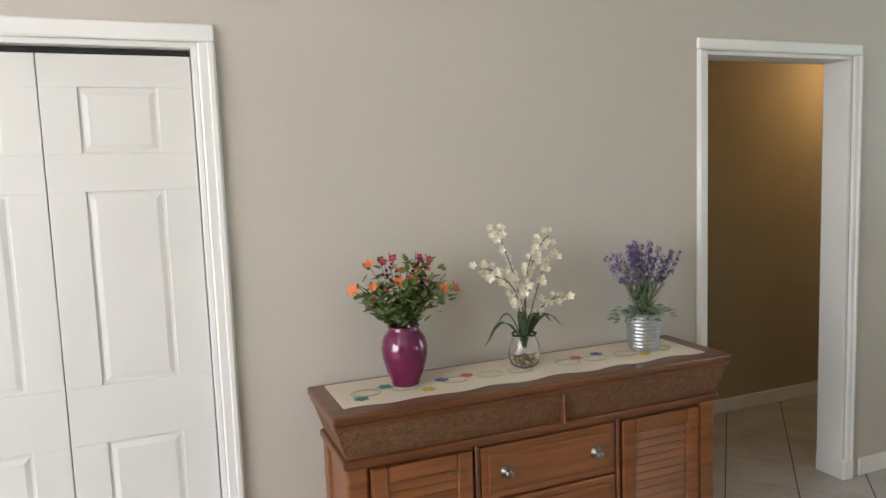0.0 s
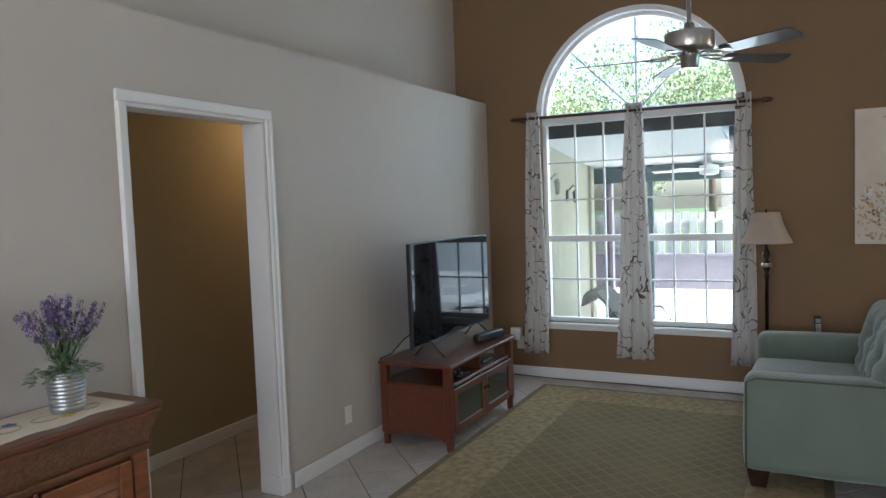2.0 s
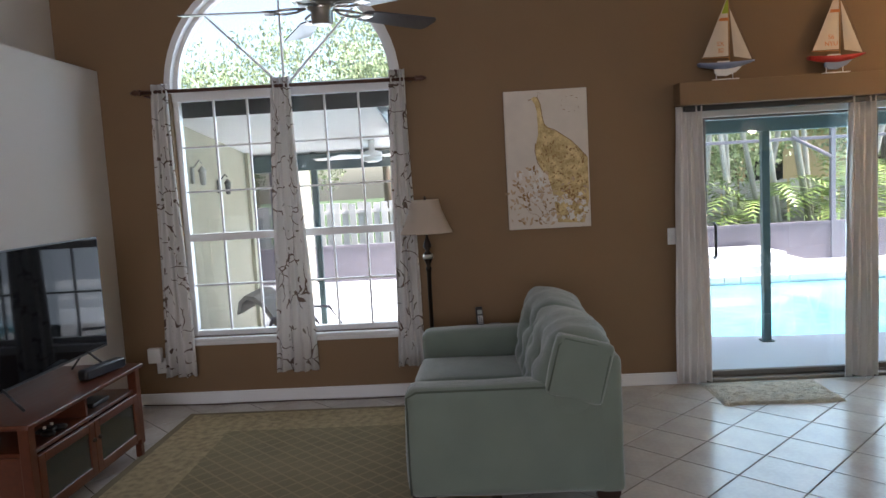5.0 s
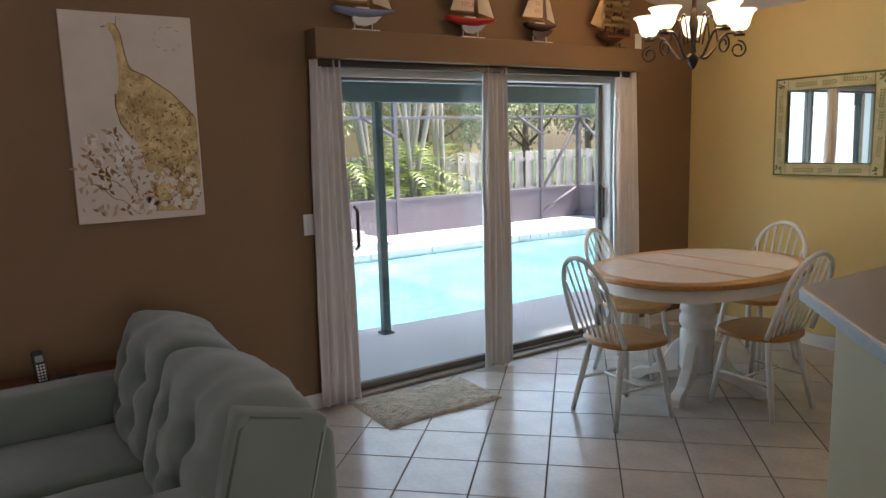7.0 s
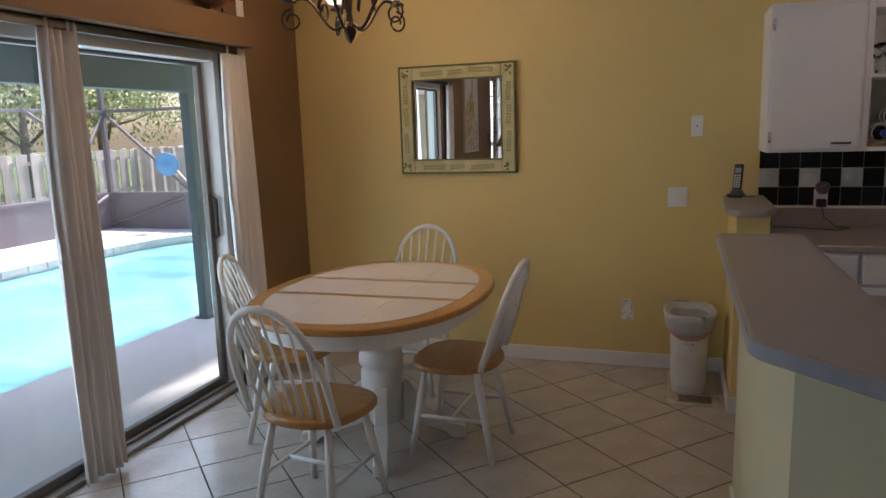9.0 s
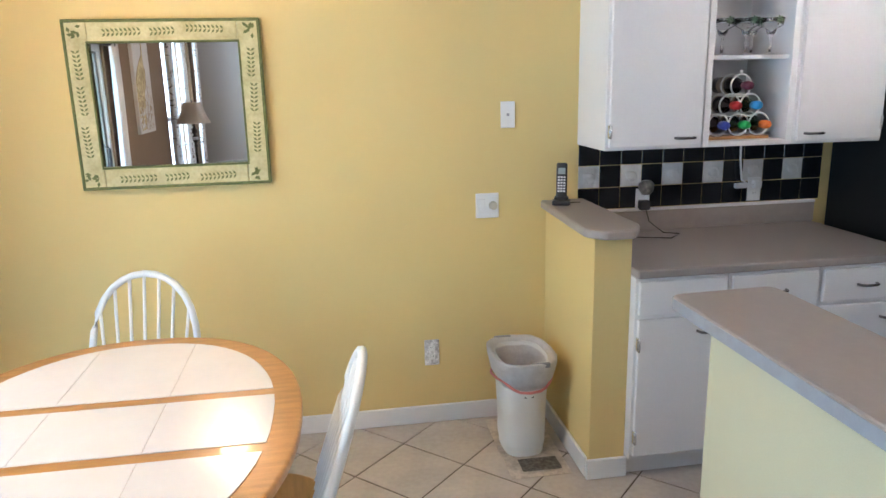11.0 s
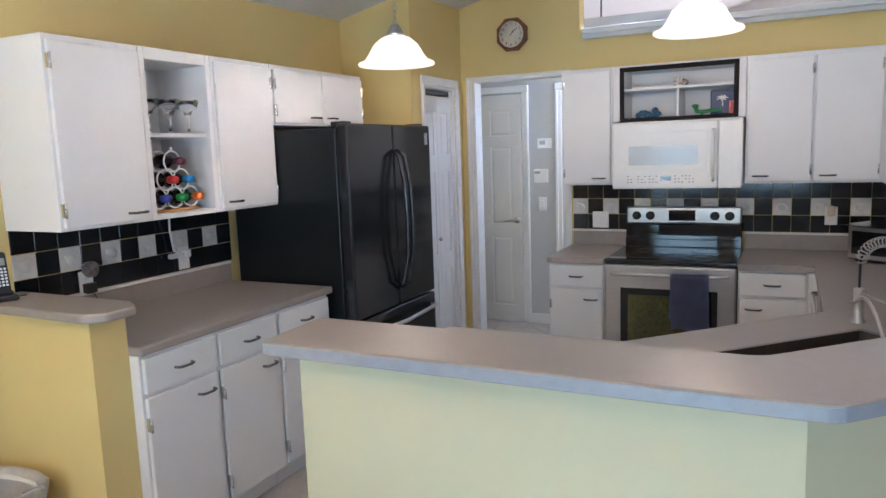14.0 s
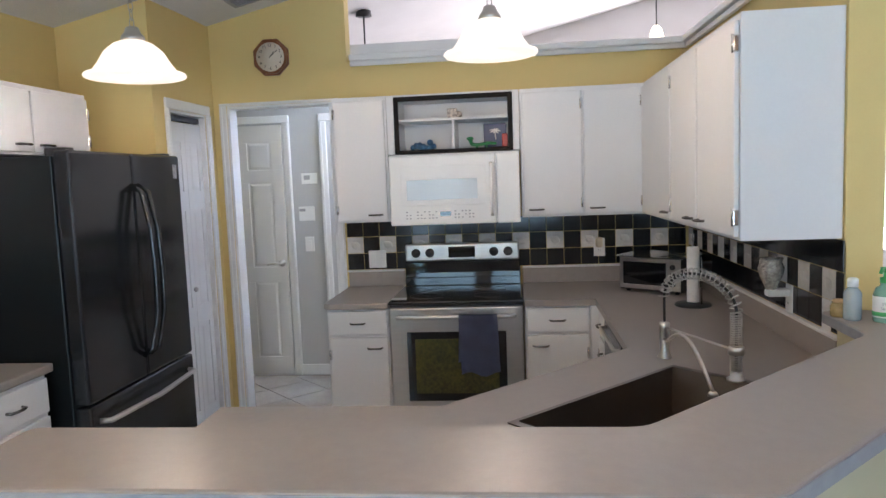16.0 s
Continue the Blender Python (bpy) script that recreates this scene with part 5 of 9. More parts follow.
def upper_unit(M, w, d, z0, z1, doors=1, hl="r", label="white painted wall cabinet"):
    cb = thing("wall_cabinet", M @ pose(0, 0, z0), label, "cabinet", "wall cabinets")
    bm = BM()
    box(bm, 0, 0, z0, w, d, z1, 0.001)
    part("body", bm, CABW, cb, "", M)
    for i in range(doors):
        x0, x1 = 0.012 + i * (w - 0.012) / doors, (i + 1) * (w - 0.012) / doors
        side = hl[i] if len(hl) > 1 else hl
        bm = BM()
        box(bm, x0, -0.018, z0 + 0.012, x1, -0.0005, z1 - 0.025, 0.004, 2)
        dr = part("door", bm, CABW, cb, "", M)
        hx = x1 - 0.075 if side == "r" else x0 + 0.075
        part("handle", pull(M, hx, z0 + 0.045), PULL, dr, "dark nickel bow handle")
        for z in (z0 + 0.08, z1 - 0.1):
            part("hinge", hinge(M, x0 + 0.002 if side == "r" else x1 - 0.002, z), CHROME, dr)
    return cb


KC = 0.868
KS = 0.897
# south run
SB = -4.425
for x1, x0 in ((3.248, 2.866), (2.863, 2.475), (2.472, 2.066)):
    base_unit(pose(x1, SB, 0, 0, 0, 180), x1 - x0, abs(YS - SB) - 0.002, KS - 0.036, 1, True, "r")
ct = thing("countertop", (2.7, -4.75, KS), "grey-taupe laminate countertop with upstand", "countertop", "countertops")
bm = BM()
box(bm, 2.035, YS + 0.002, KS - 0.035, 3.2485, SB + 0.02, KS, 0.007, 2)
part("top", bm, LAMINATE, ct)
bm = BM()
box(bm, 2.035, YS + 0.002, KS + 0.0003, 3.2485, YS + 0.022, KS + 0.095, 0.003)
part("upstand", bm, LAMINATE, ct)
bm = BM()
box(bm, 2.035, YS + 0.002, KS + 0.0955, 3.2485, YS + 0.026, KS + 0.108, 0.003)
part("cap_strip", bm, TRIM, ct, "cream cap strip")
UZ0, UZ1, UF = 1.315, 2.05, -4.765
UD = abs(YS - UF) - 0.002
upper_unit(pose(3.255, UF, 0, 0, 0, 180), 0.428, UD, UZ0, UZ1, 1, "r")
upper_unit(pose(2.412, UF, 0, 0, 0, 180), 0.425, UD, UZ0, UZ1, 1, "l")
upper_unit(pose(1.985, UF, 0, 0, 0, 180), 0.88, UD, 1.735, UZ1, 2, "rl", "white short wall cabinet above the refrigerator")
oc = thing("open_wall_cabinet", (2.66, -4.9, UZ0), "white open wall cabinet with one shelf", "cabinet", "wall cabinets")
xa, xb = 2.4135, 2.825
for a, b, c, d in ((xa, UZ0, xa + 0.03, UZ1), (xb - 0.03, UZ0, xb, UZ1), (xa + 0.03, UZ0, xb - 0.03, UZ0 + 0.022), (xa + 0.03, UZ1 - 0.05, xb - 0.03, UZ1)):
    bm = BM()
    box(bm, a, YS + 0.002, b, c, UF + 0.001, d, 0.002)
    part("panel", bm, CABW, oc)
bm = BM()
box(bm, xa + 0.03, YS + 0.002, UZ0 + 0.022, xb - 0.03, YS + 0.01, UZ1 - 0.05)
part("back_panel", bm, CABW, oc)
bm = BM()
box(bm, xa + 0.03, YS + 0.01, 1.672, xb - 0.03, UF - 0.02, 1.69, 0.002)
part("shelf", bm, CABW, oc)

# refrigerator
FX0, FX1, FYF, FH = 1.075, 1.985, -4.30, 1.725
fg = thing("refrigerator", (1.53, -4.7, 0), "black stainless french-door refrigerator with bottom freezer", "refrigerator")
bm = BM()
box(bm, FX0 + 0.004, YS + 0.03, 0.02, FX1 - 0.004, FYF - 0.075, FH - 0.02, 0.006, 2)
part("body", bm, FRSIDE, fg)
FM = (FX0 + FX1) / 2
for x0, x1 in ((FX0, FM - 0.002), (FM + 0.002, FX1)):
    bm = BM()
    box(bm, x0, FYF - 0.07, 0.70, x1, FYF, FH, 0.012, 3)
    dr = part("door", bm, BLACKST, fg)
    s = -1 if x0 == FX0 else 1
    bm = BM()
    hx = FM - 0.012 + s * 0.026
    tube(bm, [(hx, FYF - 0.002, 0.80), (hx + s * 0.004, FYF + 0.045, 0.83), (hx + s * 0.004, FYF + 0.078, 1.0), (hx + s * 0.005, FYF + 0.086, 1.19), (hx + s * 0.004, FYF + 0.078, 1.38), (hx + s * 0.004, FYF + 0.045, 1.55), (hx, FYF - 0.002, 1.58)], 0.012, 10)
    part("handle", bm, BLACKST, dr, "curved dark steel handle")
bm = BM()
box(bm, FX0, FYF - 0.07, 0.08, FX1, FYF, 0.692, 0.012, 3)
dr = part("freezer_drawer", bm, BLACKST, fg)
bm = BM()
tube(bm, [(FX0 + 0.06, FYF - 0.002, 0.62), (FX0 + 0.075, FYF + 0.04, 0.62), (FM, FYF + 0.06, 0.615), (FX1 - 0.075, FYF + 0.04, 0.62), (FX1 - 0.06, FYF - 0.002, 0.62)], 0.012, 10)
part("handle", bm, STEEL, dr, "steel drawer handle")
bm = BM()
box(bm, FX0 + 0.01, FYF - 0.09, 0.0, FX1 - 0.01, FYF - 0.04, 0.075, 0.004)
part("grille", bm, BLACK, fg)
for x in (FX0 + 0.03, FX1 - 0.09):
    bm = BM()
    box(bm, x, FYF - 0.12, FH - 0.022, x + 0.06, FYF - 0.03, FH + 0.012, 0.006, 2)
    part("hinge_cover", bm, BLACK, fg)
bm = BM()
box(bm, FX0 + 0.035, FYF + 0.0002, FH - 0.115, FX0 + 0.075, FYF + 0.001, FH - 0.045)
part("sticker", bm, mat("grey_sticker", (0.25, 0.26, 0.27), 0.5, vary=0.4, scale=60), fg, "small grey feature sticker")

# west run: faces +x
WF = 0.655
def WP(y, x=WF):
    return pose(x, y, 0, 0, 0, 90)


RY0k, RY1k = -3.315, -2.555
base_unit(WP(-3.68), 0.36, WF - 0.002, KC - 0.036, 1, True, "r")
cf = base_unit(WP(RY1k + 0.006), 0.36, WF - 0.002, KC - 0.036, 1, True, "l")
bm = BM()
box(bm, 0.02, RY1k + 0.367, 0.095, 0.699, -2.131, KC - 0.037, 0.002)
part("filler_panel", bm, CABW, cf)
# range
rg = thing("range", (0.4, -2.935, 0), "stainless and black electric range with glass top", "stove")
RXF = 0.69
bm = BM()
box(bm, 0.01, RY0k, 0.03, RXF - 0.04, RY1k, KC - 0.012, 0.004)
part("body", bm, BLACK, rg)
bm = BM()
box(bm, 0.09, RY0k - 0.002, KC - 0.011, RXF + 0.012, RY1k + 0.002, KC + 0.006, 0.006, 2)
part("cooktop", bm, BLACKGL, rg, "black glass cooktop")
RING = mat("burner_ring", (0.10, 0.095, 0.09), 0.25, vary=0.1)
for x, y, r in ((0.50, RY0k + 0.2, 0.10), (0.50, RY1k - 0.2, 0.085), (0.26, RY0k + 0.2, 0.08), (0.26, RY1k - 0.2, 0.1)):
    bm = BM()
    tube(bm, [(x + r * math.cos(2 * math.pi * i / 28), y + r * math.sin(2 * math.pi * i / 28), KC + 0.0062) for i in range(28)], 0.0012, 4, closed=True)
    part("burner_ring", bm, RING, rg)
bm = BM()
box(bm, 0.012, RY0k + 0.01, KC + 0.0065, 0.085, RY1k - 0.01, KC + 0.16, 0.006, 2)
box(bm, 0.085, RY0k + 0.01, KC + 0.0065, 0.10, RY1k - 0.01, KC + 0.06, 0.004, 2)
part("backguard", bm, BLACKGL, rg)
bm = BM()
box(bm, 0.03, RY0k + 0.015, KC + 0.162, 0.10, RY1k - 0.015, KC + 0.275, 0.012, 3)
cp = part("control_panel", bm, STEEL, rg, "stainless control panel")
for y in (RY0k + 0.085, RY0k + 0.175, RY1k - 0.175, RY1k - 0.085):
    bm = BM()
    lathe(bm, [(0.030, 0), (0.028, 0.012), (0.022, 0.014), (0.019, 0.035), (0.014, 0.038)], n=18, m=pose(0.1005, y, KC + 0.218, 0, 90, 0))
    part("knob", bm, BLACK, cp)
bm = BM()
box(bm, 0.1003, -2.935 - 0.085, KC + 0.185, 0.103, -2.935 + 0.085, KC + 0.255, 0.002)
part("display", bm, BLACKGL, cp, "black display")
bm = BM()
box(bm, RXF - 0.038, RY0k + 0.002, 0.20, RXF, RY1k - 0.002, KC - 0.03, 0.008, 2)
dr = part("oven_door", bm, STEEL, rg)
bm = BM()
box(bm, RXF + 0.0002, RY0k + 0.10, 0.30, RXF + 0.003, RY1k - 0.10, 0.70, 0.004)
part("window_surround", bm, BLACKGL, dr)
bm = BM()
box(bm, RXF + 0.0032, RY0k + 0.145, 0.345, RXF + 0.0045, RY1k - 0.145, 0.66)
part("window", bm, mat("oven_glass", (0.03, 0.05, 0.03), 0.12, vary=0.6, scale=2.5, tint=(0.10, 0.09, 0.02), coat=0.4), dr, "dark oven window")
bm = BM()
tube(bm, [(RXF - 0.002, RY0k + 0.05, 0.785), (RXF + 0.04, RY0k + 0.055, 0.79), (RXF + 0.045, RY0k + 0.09, 0.79), (RXF + 0.045, RY1k - 0.09, 0.79), (RXF + 0.04, RY1k - 0.055, 0.79), (RXF - 0.002, RY1k - 0.05, 0.785)], 0.012, 10)
part("handle", bm, STEEL, dr, "steel bar handle")
bm = BM()
box(bm, RXF - 0.038, RY0k + 0.002, 0.04, RXF - 0.002, RY1k - 0.002, 0.19, 0.006, 2)
part("drawer", bm, STEEL, rg)
# towel on the handle
TOWEL = mat("slate_blue_towel", (0.10, 0.115, 0.20), 0.95, vary=0.2, scale=9, fine=250, bump=0.5, sheen=0.4)
bm = BM()
ty0, ty1 = -2.915, -2.70
for layer, (x, z0) in enumerate(((RXF + 0.061, 0.47), (RXF + 0.028, 0.53))):
    g = []
    for j in range(9):
        z = 0.802 + (z0 - 0.802) * j / 8
        g.append([bm.verts.new((x + 0.006 * math.sin(9 * i / 8 + j * 0.3) * (j / 8), ty0 + (ty1 - ty0) * i / 8 + 0.012 * (j / 8) * math.sin(3 * layer + 1), z + (0.012 * math.sin(i) if j == 8 else 0))) for i in range(9)])
    for j in range(8):
        for i in range(8):
            bm.faces.new((g[j][i], g[j][i + 1], g[j + 1][i + 1], g[j + 1][i]))
    if layer:
        for i in range(8):
            bm.faces.new((g[0][i], g[0][i + 1], first[i + 1], first[i]))
    first = g[0]
bmesh.ops.solidify(bm, geom=bm.faces[:], thickness=0.004)
smooth(single("dish_towel", bm, TOWEL, "slate blue towel hanging over the oven handle", "towel"))
# counters west and north, sink corner
NF = -2.13
ct2 = thing("countertop", (0.3, -3.5, KC), "short grey laminate countertop beside the range", "countertop", "countertops")
bm = BM()
slab(bm, [(0.002, -3.70), (WF + 0.0, -3.70), (WF + 0.03, -3.66), (WF + 0.03, RY0k - 0.004), (0.002, RY0k - 0.004)], KC - 0.035, KC, 0.01, 0.006)
part("top", bm, LAMINATE, ct2)
bm = BM()
box(bm, 0.002, -3.695, KC + 0.0003, 0.022, RY0k - 0.004, KC + 0.095, 0.003)
part("upstand", bm, LAMINATE, ct2)
bm = BM()
box(bm, 0.002, -3.705, KC + 0.0955, 0.026, RY0k - 0.004, KC + 0.108, 0.003)
part("cap_strip", bm, TRIM, ct2)
ct3 = thing("countertop", (1.5, -1.8, KC), "grey-taupe laminate corner countertop round the sink", "countertop", "countertops")
# the sink is cut out of the corner by four slabs round it
SC = [(2.075, -2.045), (2.66, -2.62), (2.96, -2.32), (2.375, -1.745)]
outer = [(0.002, RY1k + 0.004), (WF + 0.03, RY1k + 0.004), (WF + 0.03, NF - 0.03), (1.80, NF - 0.03), (2.50, -2.82), (2.50, -3.52), (3.265, -3.52), (3.265, -2.365), (2.46, -1.56), (2.13, -1.505), (0.002, -1.505)]
bm = BM()
for q in ([outer[0], outer[1], outer[2], (WF + 0.03, -1.505), outer[10]],
          [(WF + 0.03, NF - 0.03), outer[3], SC[0], SC[3], outer[8], outer[9], (WF + 0.03, -1.505)],
          [outer[3], outer[4], SC[1], SC[0]],
          [outer[4], outer[5], outer[6], outer[7], SC[2], SC[1]],
          [SC[3], SC[2], outer[7], outer[8]]):
    prism(bm, q, KC - 0.035, KC)
bmesh.ops.remove_doubles(bm, verts=bm.verts[:], dist=0.0005)
bm.verts.index_update()
dup = {}
for f in bm.faces:
    dup.setdefault(tuple(sorted(v.index for v in f.verts)), []).append(f)
bmesh.ops.delete(bm, geom=[f for fs in dup.values() if len(fs) > 1 for f in fs], context="FACES")
part("top", bm, LAMINATE, ct3)
bm = BM()
box(bm, 0.002, RY1k + 0.004, KC + 0.0003, 0.022, -1.525, KC + 0.095, 0.003)
box(bm, 0.002, -1.524, KC + 0.0003, 2.13, -1.502, KC + 0.095, 0.003)
part("upstand", bm, LAMINATE, ct3)
bm = BM()
box(bm, 0.002, RY1k + 0.004, KC + 0.0955, 0.026, -1.529, KC + 0.108, 0.003)
box(bm, 0.002, -1.528, KC + 0.0955, 2.13, -1.502, KC + 0.108, 0.003)
part("cap_strip", bm, TRIM, ct3)
sk = thing("sink", (2.5, -2.2, KC), "dark steel deep corner sink basin", "sink")
SINKM = mat("dark_sink_steel", (0.16, 0.14, 0.13), 0.35, 0.9, vary=0.1, fine=200)


def lerp2(a, b, t):
    return (a[0] + (b[0] - a[0]) * t, a[1] + (b[1] - a[1]) * t)


for t0, t1 in ((0.0, 1.0),):
    q = [lerp2(SC[0], SC[1], t0), lerp2(SC[0], SC[1], t1), lerp2(SC[3], SC[2], t1), lerp2(SC[3], SC[2], t0)]
    bm = BM()
    cx, cy = sum(p[0] for p in q) / 4, sum(p[1] for p in q) / 4
    ins = [lerp2(p, (cx, cy), 0.06) for p in q]
    bot = [lerp2(p, (cx, cy), 0.16) for p in q]
    r0 = [bm.verts.new((*p, KC + 0.002)) for p in q]
    r1 = [bm.verts.new((*p, KC + 0.002)) for p in ins]
    r2 = [bm.verts.new((*p, KC - 0.17)) for p in bot]
    for A, B in ((r0, r1), (r1, r2)):
        for i in range(4):
            bm.faces.new((A[i], A[(i + 1) % 4], B[(i + 1) % 4], B[i]))
    bm.faces.new(r2)
    bmesh.ops.recalc_face_normals(bm, faces=bm.faces[:])
    bmesh.ops.solidify(bm, geom=bm.faces[:], thickness=-0.003)
    part("basin", bm, SINKM, sk)
bm = BM()
lathe(bm, [(0.048, 0.0), (0.048, 0.004), (0.034, 0.005), (0.03, 0.001), (0.002, 0.001)], (2.5175, -2.1825, KC - 0.1665), 20)
part("drain", bm, STEEL, sk, "round steel drain")
# north run: faces -y
for x0, w in ((0.70, 0.30),):
    base_unit(pose(x0, NF, 0), w, abs(NF + 1.502), KC - 0.036, 1, True, "r")
dw = thing("dishwasher", (1.3, -1.85, 0), "black dishwasher under the corner counter", "dishwasher")
bm = BM()
box(bm, 1.003, NF, 0.10, 1.60, -1.51, KC - 0.037, 0.003)
part("body", bm, BLACK, dw)
bm = BM()
box(bm, 1.01, NF - 0.025, 0.11, 1.595, NF - 0.0005, KC - 0.045, 0.008, 2)
part("door", bm, BLACKST, dw)
bm = BM()
tube(bm, [(1.06, NF - 0.024, 0.79), (1.07, NF - 0.05, 0.79), (1.53, NF - 0.05, 0.79), (1.54, NF - 0.024, 0.79)], 0.009, 8)
part("handle", bm, STEEL, dw)
scb = thing("sink_cabinet", (2.2, -2.5, 0), "white angled sink base cabinet", "cabinet", "base cabinets")
bm = BM()
prism(bm, [(1.61, NF), (1.80, NF), (2.53, -2.86), (2.53, -3.48), (3.265, -3.48), (3.265, -2.38), (2.45, -1.57), (1.61, -1.51)], 0.0, KC - 0.20)
prism(bm, [(1.61, NF), (1.80, NF), (2.53, -2.86), (2.53, -3.48), (2.56, -3.48), (2.56, -2.84), (1.80, NF + 0.03), (1.61, NF + 0.03)], KC - 0.20, KC - 0.036)
part("body", bm, CABW, scb)

# west uppers
WU = 0.32
UZ0W, UZ1W = 1.308, 2.065
upper_unit(pose(WU, -3.68, 0, 0, 0, 90), 0.335, WU - 0.002, UZ0W, UZ1W, 1, "r")
upper_unit(pose(WU, -2.545, 0, 0, 0, 90), 0.725, WU - 0.002, UZ0W, UZ1W, 2, "ll")
ms = thing("open_wall_cabinet", (0.2, -2.94, 1.73), "white open shelf unit with dark frame above the microwave", "cabinet", "wall cabinets")
ya, yb, za, zb = -3.342, -2.548, 1.712, UZ1W
for a, b, c, d in ((ya, za, ya + 0.06, zb), (yb - 0.06, za, yb, zb), (ya + 0.06, za, yb - 0.06, za + 0.012), (ya + 0.06, zb - 0.03, yb - 0.06, zb)):
    bm = BM()
    box(bm, 0.002, a, b, WU, c, d, 0.002)
    part("panel", bm, CABW, ms)
bm = BM()
box(bm, 0.002, ya + 0.06, za + 0.012, 0.01, yb - 0.06, zb - 0.03)
part("back_panel", bm, CABW, ms)
bm = BM()
y0, y1, z0, z1 = ya + 0.045, yb - 0.04, za + 0.0, zb - 0.012
for a, b, c, d in ((y0, z0, y0 + 0.028, z1), (y1 - 0.028, z0, y1, z1), (y0 + 0.028, z0, y1 - 0.028, z0 + 0.022), (y0 + 0.028, z1 - 0.028, y1 - 0.028, z1)):
    box(bm, WU + 0.0005, a, b, WU + 0.016, c, d, 0.003)
ESPRESSO = mat("espresso_frame", (0.012, 0.009, 0.007), 0.6, vary=0.2, spec=0.15)
part("frame", bm, ESPRESSO, ms, "dark picture-like frame")
bm = BM()
box(bm, 0.011, ya + 0.06, 1.905, WU - 0.01, yb - 0.06, 1.92, 0.002)
box(bm, 0.011, -2.95, za + 0.0125, WU - 0.01, -2.935, 1.9045, 0.002)
part("shelf", bm, CABW, ms)
# microwave
mw = thing("microwave", (0.2, -2.94, 1.27), "white over-range microwave oven", "microwave")
MWF = 0.40
ya, yb, za, zb = -3.33, -2.555, 1.285, 1.709
bm = BM()
box(bm, 0.012, ya, za + 0.01, MWF - 0.02, yb, zb - 0.003, 0.004)
part("body", bm, WHITEPL, mw)
bm = BM()
box(bm, MWF - 0.018, ya, za, MWF, yb - 0.14, zb - 0.012, 0.012, 3)
dr = part("door", bm, WHITEPL, mw)
bm = BM()
box(bm, MWF + 0.0002, ya + 0.07, za + 0.115, MWF + 0.004, yb - 0.20, zb - 0.07, 0.004, 2)
part("door_panel", bm, WHITEPL, dr)
bm = BM()
box(bm, MWF + 0.0042, ya + 0.105, za + 0.15, MWF + 0.0055, yb - 0.25, zb - 0.155)
part("window", bm, mat("white_mesh_window", (0.50, 0.54, 0.56), 0.15, vary=0.08, scale=4, fine=400), dr, "pale mesh window")
bm = BM()
tube(bm, [(MWF - 0.001, yb - 0.165, za + 0.05), (MWF + 0.03, yb - 0.165, za + 0.07), (MWF + 0.038, yb - 0.163, za + 0.22), (MWF + 0.03, yb - 0.165, zb - 0.09), (MWF - 0.001, yb - 0.165, zb - 0.07)], 0.011, 10)
part("handle", bm, WHITEPL, dr)
bm = BM()
box(bm, MWF - 0.018, yb - 0.138, za, MWF - 0.002, yb, zb - 0.012, 0.008, 2)
part("side_panel", bm, WHITEPL, mw)
bm = BM()
box(bm, MWF + 0.0003, -3.03, za + 0.052, MWF + 0.002, -2.965, za + 0.078)
part("display", bm, BLACKGL, mw)
bm = BM()
for gx, n in ((-3.235, 2), (-3.17, 3), (-3.10, 3), (-2.945, 4), (-2.86, 2)):
    for i in range(n):
        for j in range(3):
            if (i + j) % 4 != 3:
                yy, zz = gx + i * 0.021, za + 0.038 + j * 0.019
                box(bm, MWF + 0.0003, yy, zz, MWF + 0.0012, yy + 0.011, zz + 0.007)
part("buttons", bm, GREYT, mw, "small grey button marks")
bm = BM()
for i in range(14):
    box(bm, MWF - 0.02, ya + 0.02 + i * 0.053, zb - 0.0105, MWF - 0.001, ya + 0.062 + i * 0.053, zb - 0.004)
part("vent", bm, WHITEPL, mw)
# north uppers, face -y
NU = -1.83
for x0, w, hl in ((0.34, 0.77, "r"), (1.113, 0.485, "r"), (1.601, 0.515, "l")):
    upper_unit(pose(x0, NU, 0), w, abs(NU + 1.502), UZ0W, UZ1W, 1, hl)

# ---- on the sideboard ----
def strip_mesh(bm, pts, w0, w1, up=(0, 0, 1), th=0.0012):
    """A tapering leaf along pts."""
    pts = [Vector(p) for p in pts]
    rows = []
    n = len(pts)
    for i, p in enumerate(pts):
        d = (pts[min(i + 1, n - 1)] - pts[max(i - 1, 0)]).normalized()
        s = d.cross(Vector(up))
        if s.length < 0.01:
            s = Vector((1, 0, 0))
        s.normalize()
        t = i / (n - 1)
        w = w0 + (w1 - w0) * t if w0 > w1 * 3 else (w0 + (w1 - w0) * t)
        w = max(0.0008, w * (math.sin(math.pi * (0.18 + 0.80 * t)) if True else 1))
        nn = s.cross(d).normalized()
        rows.append((bm.verts.new(p - s * w + nn * w * 0.25), bm.verts.new(p - nn * w * 0.1), bm.verts.new(p + s * w + nn * w * 0.25)))
    for a, b in zip(rows, rows[1:]):
        bm.faces.new((a[0], a[1], b[1], b[0])).smooth = True
        bm.faces.new((a[1], a[2], b[2], b[1])).smooth = True


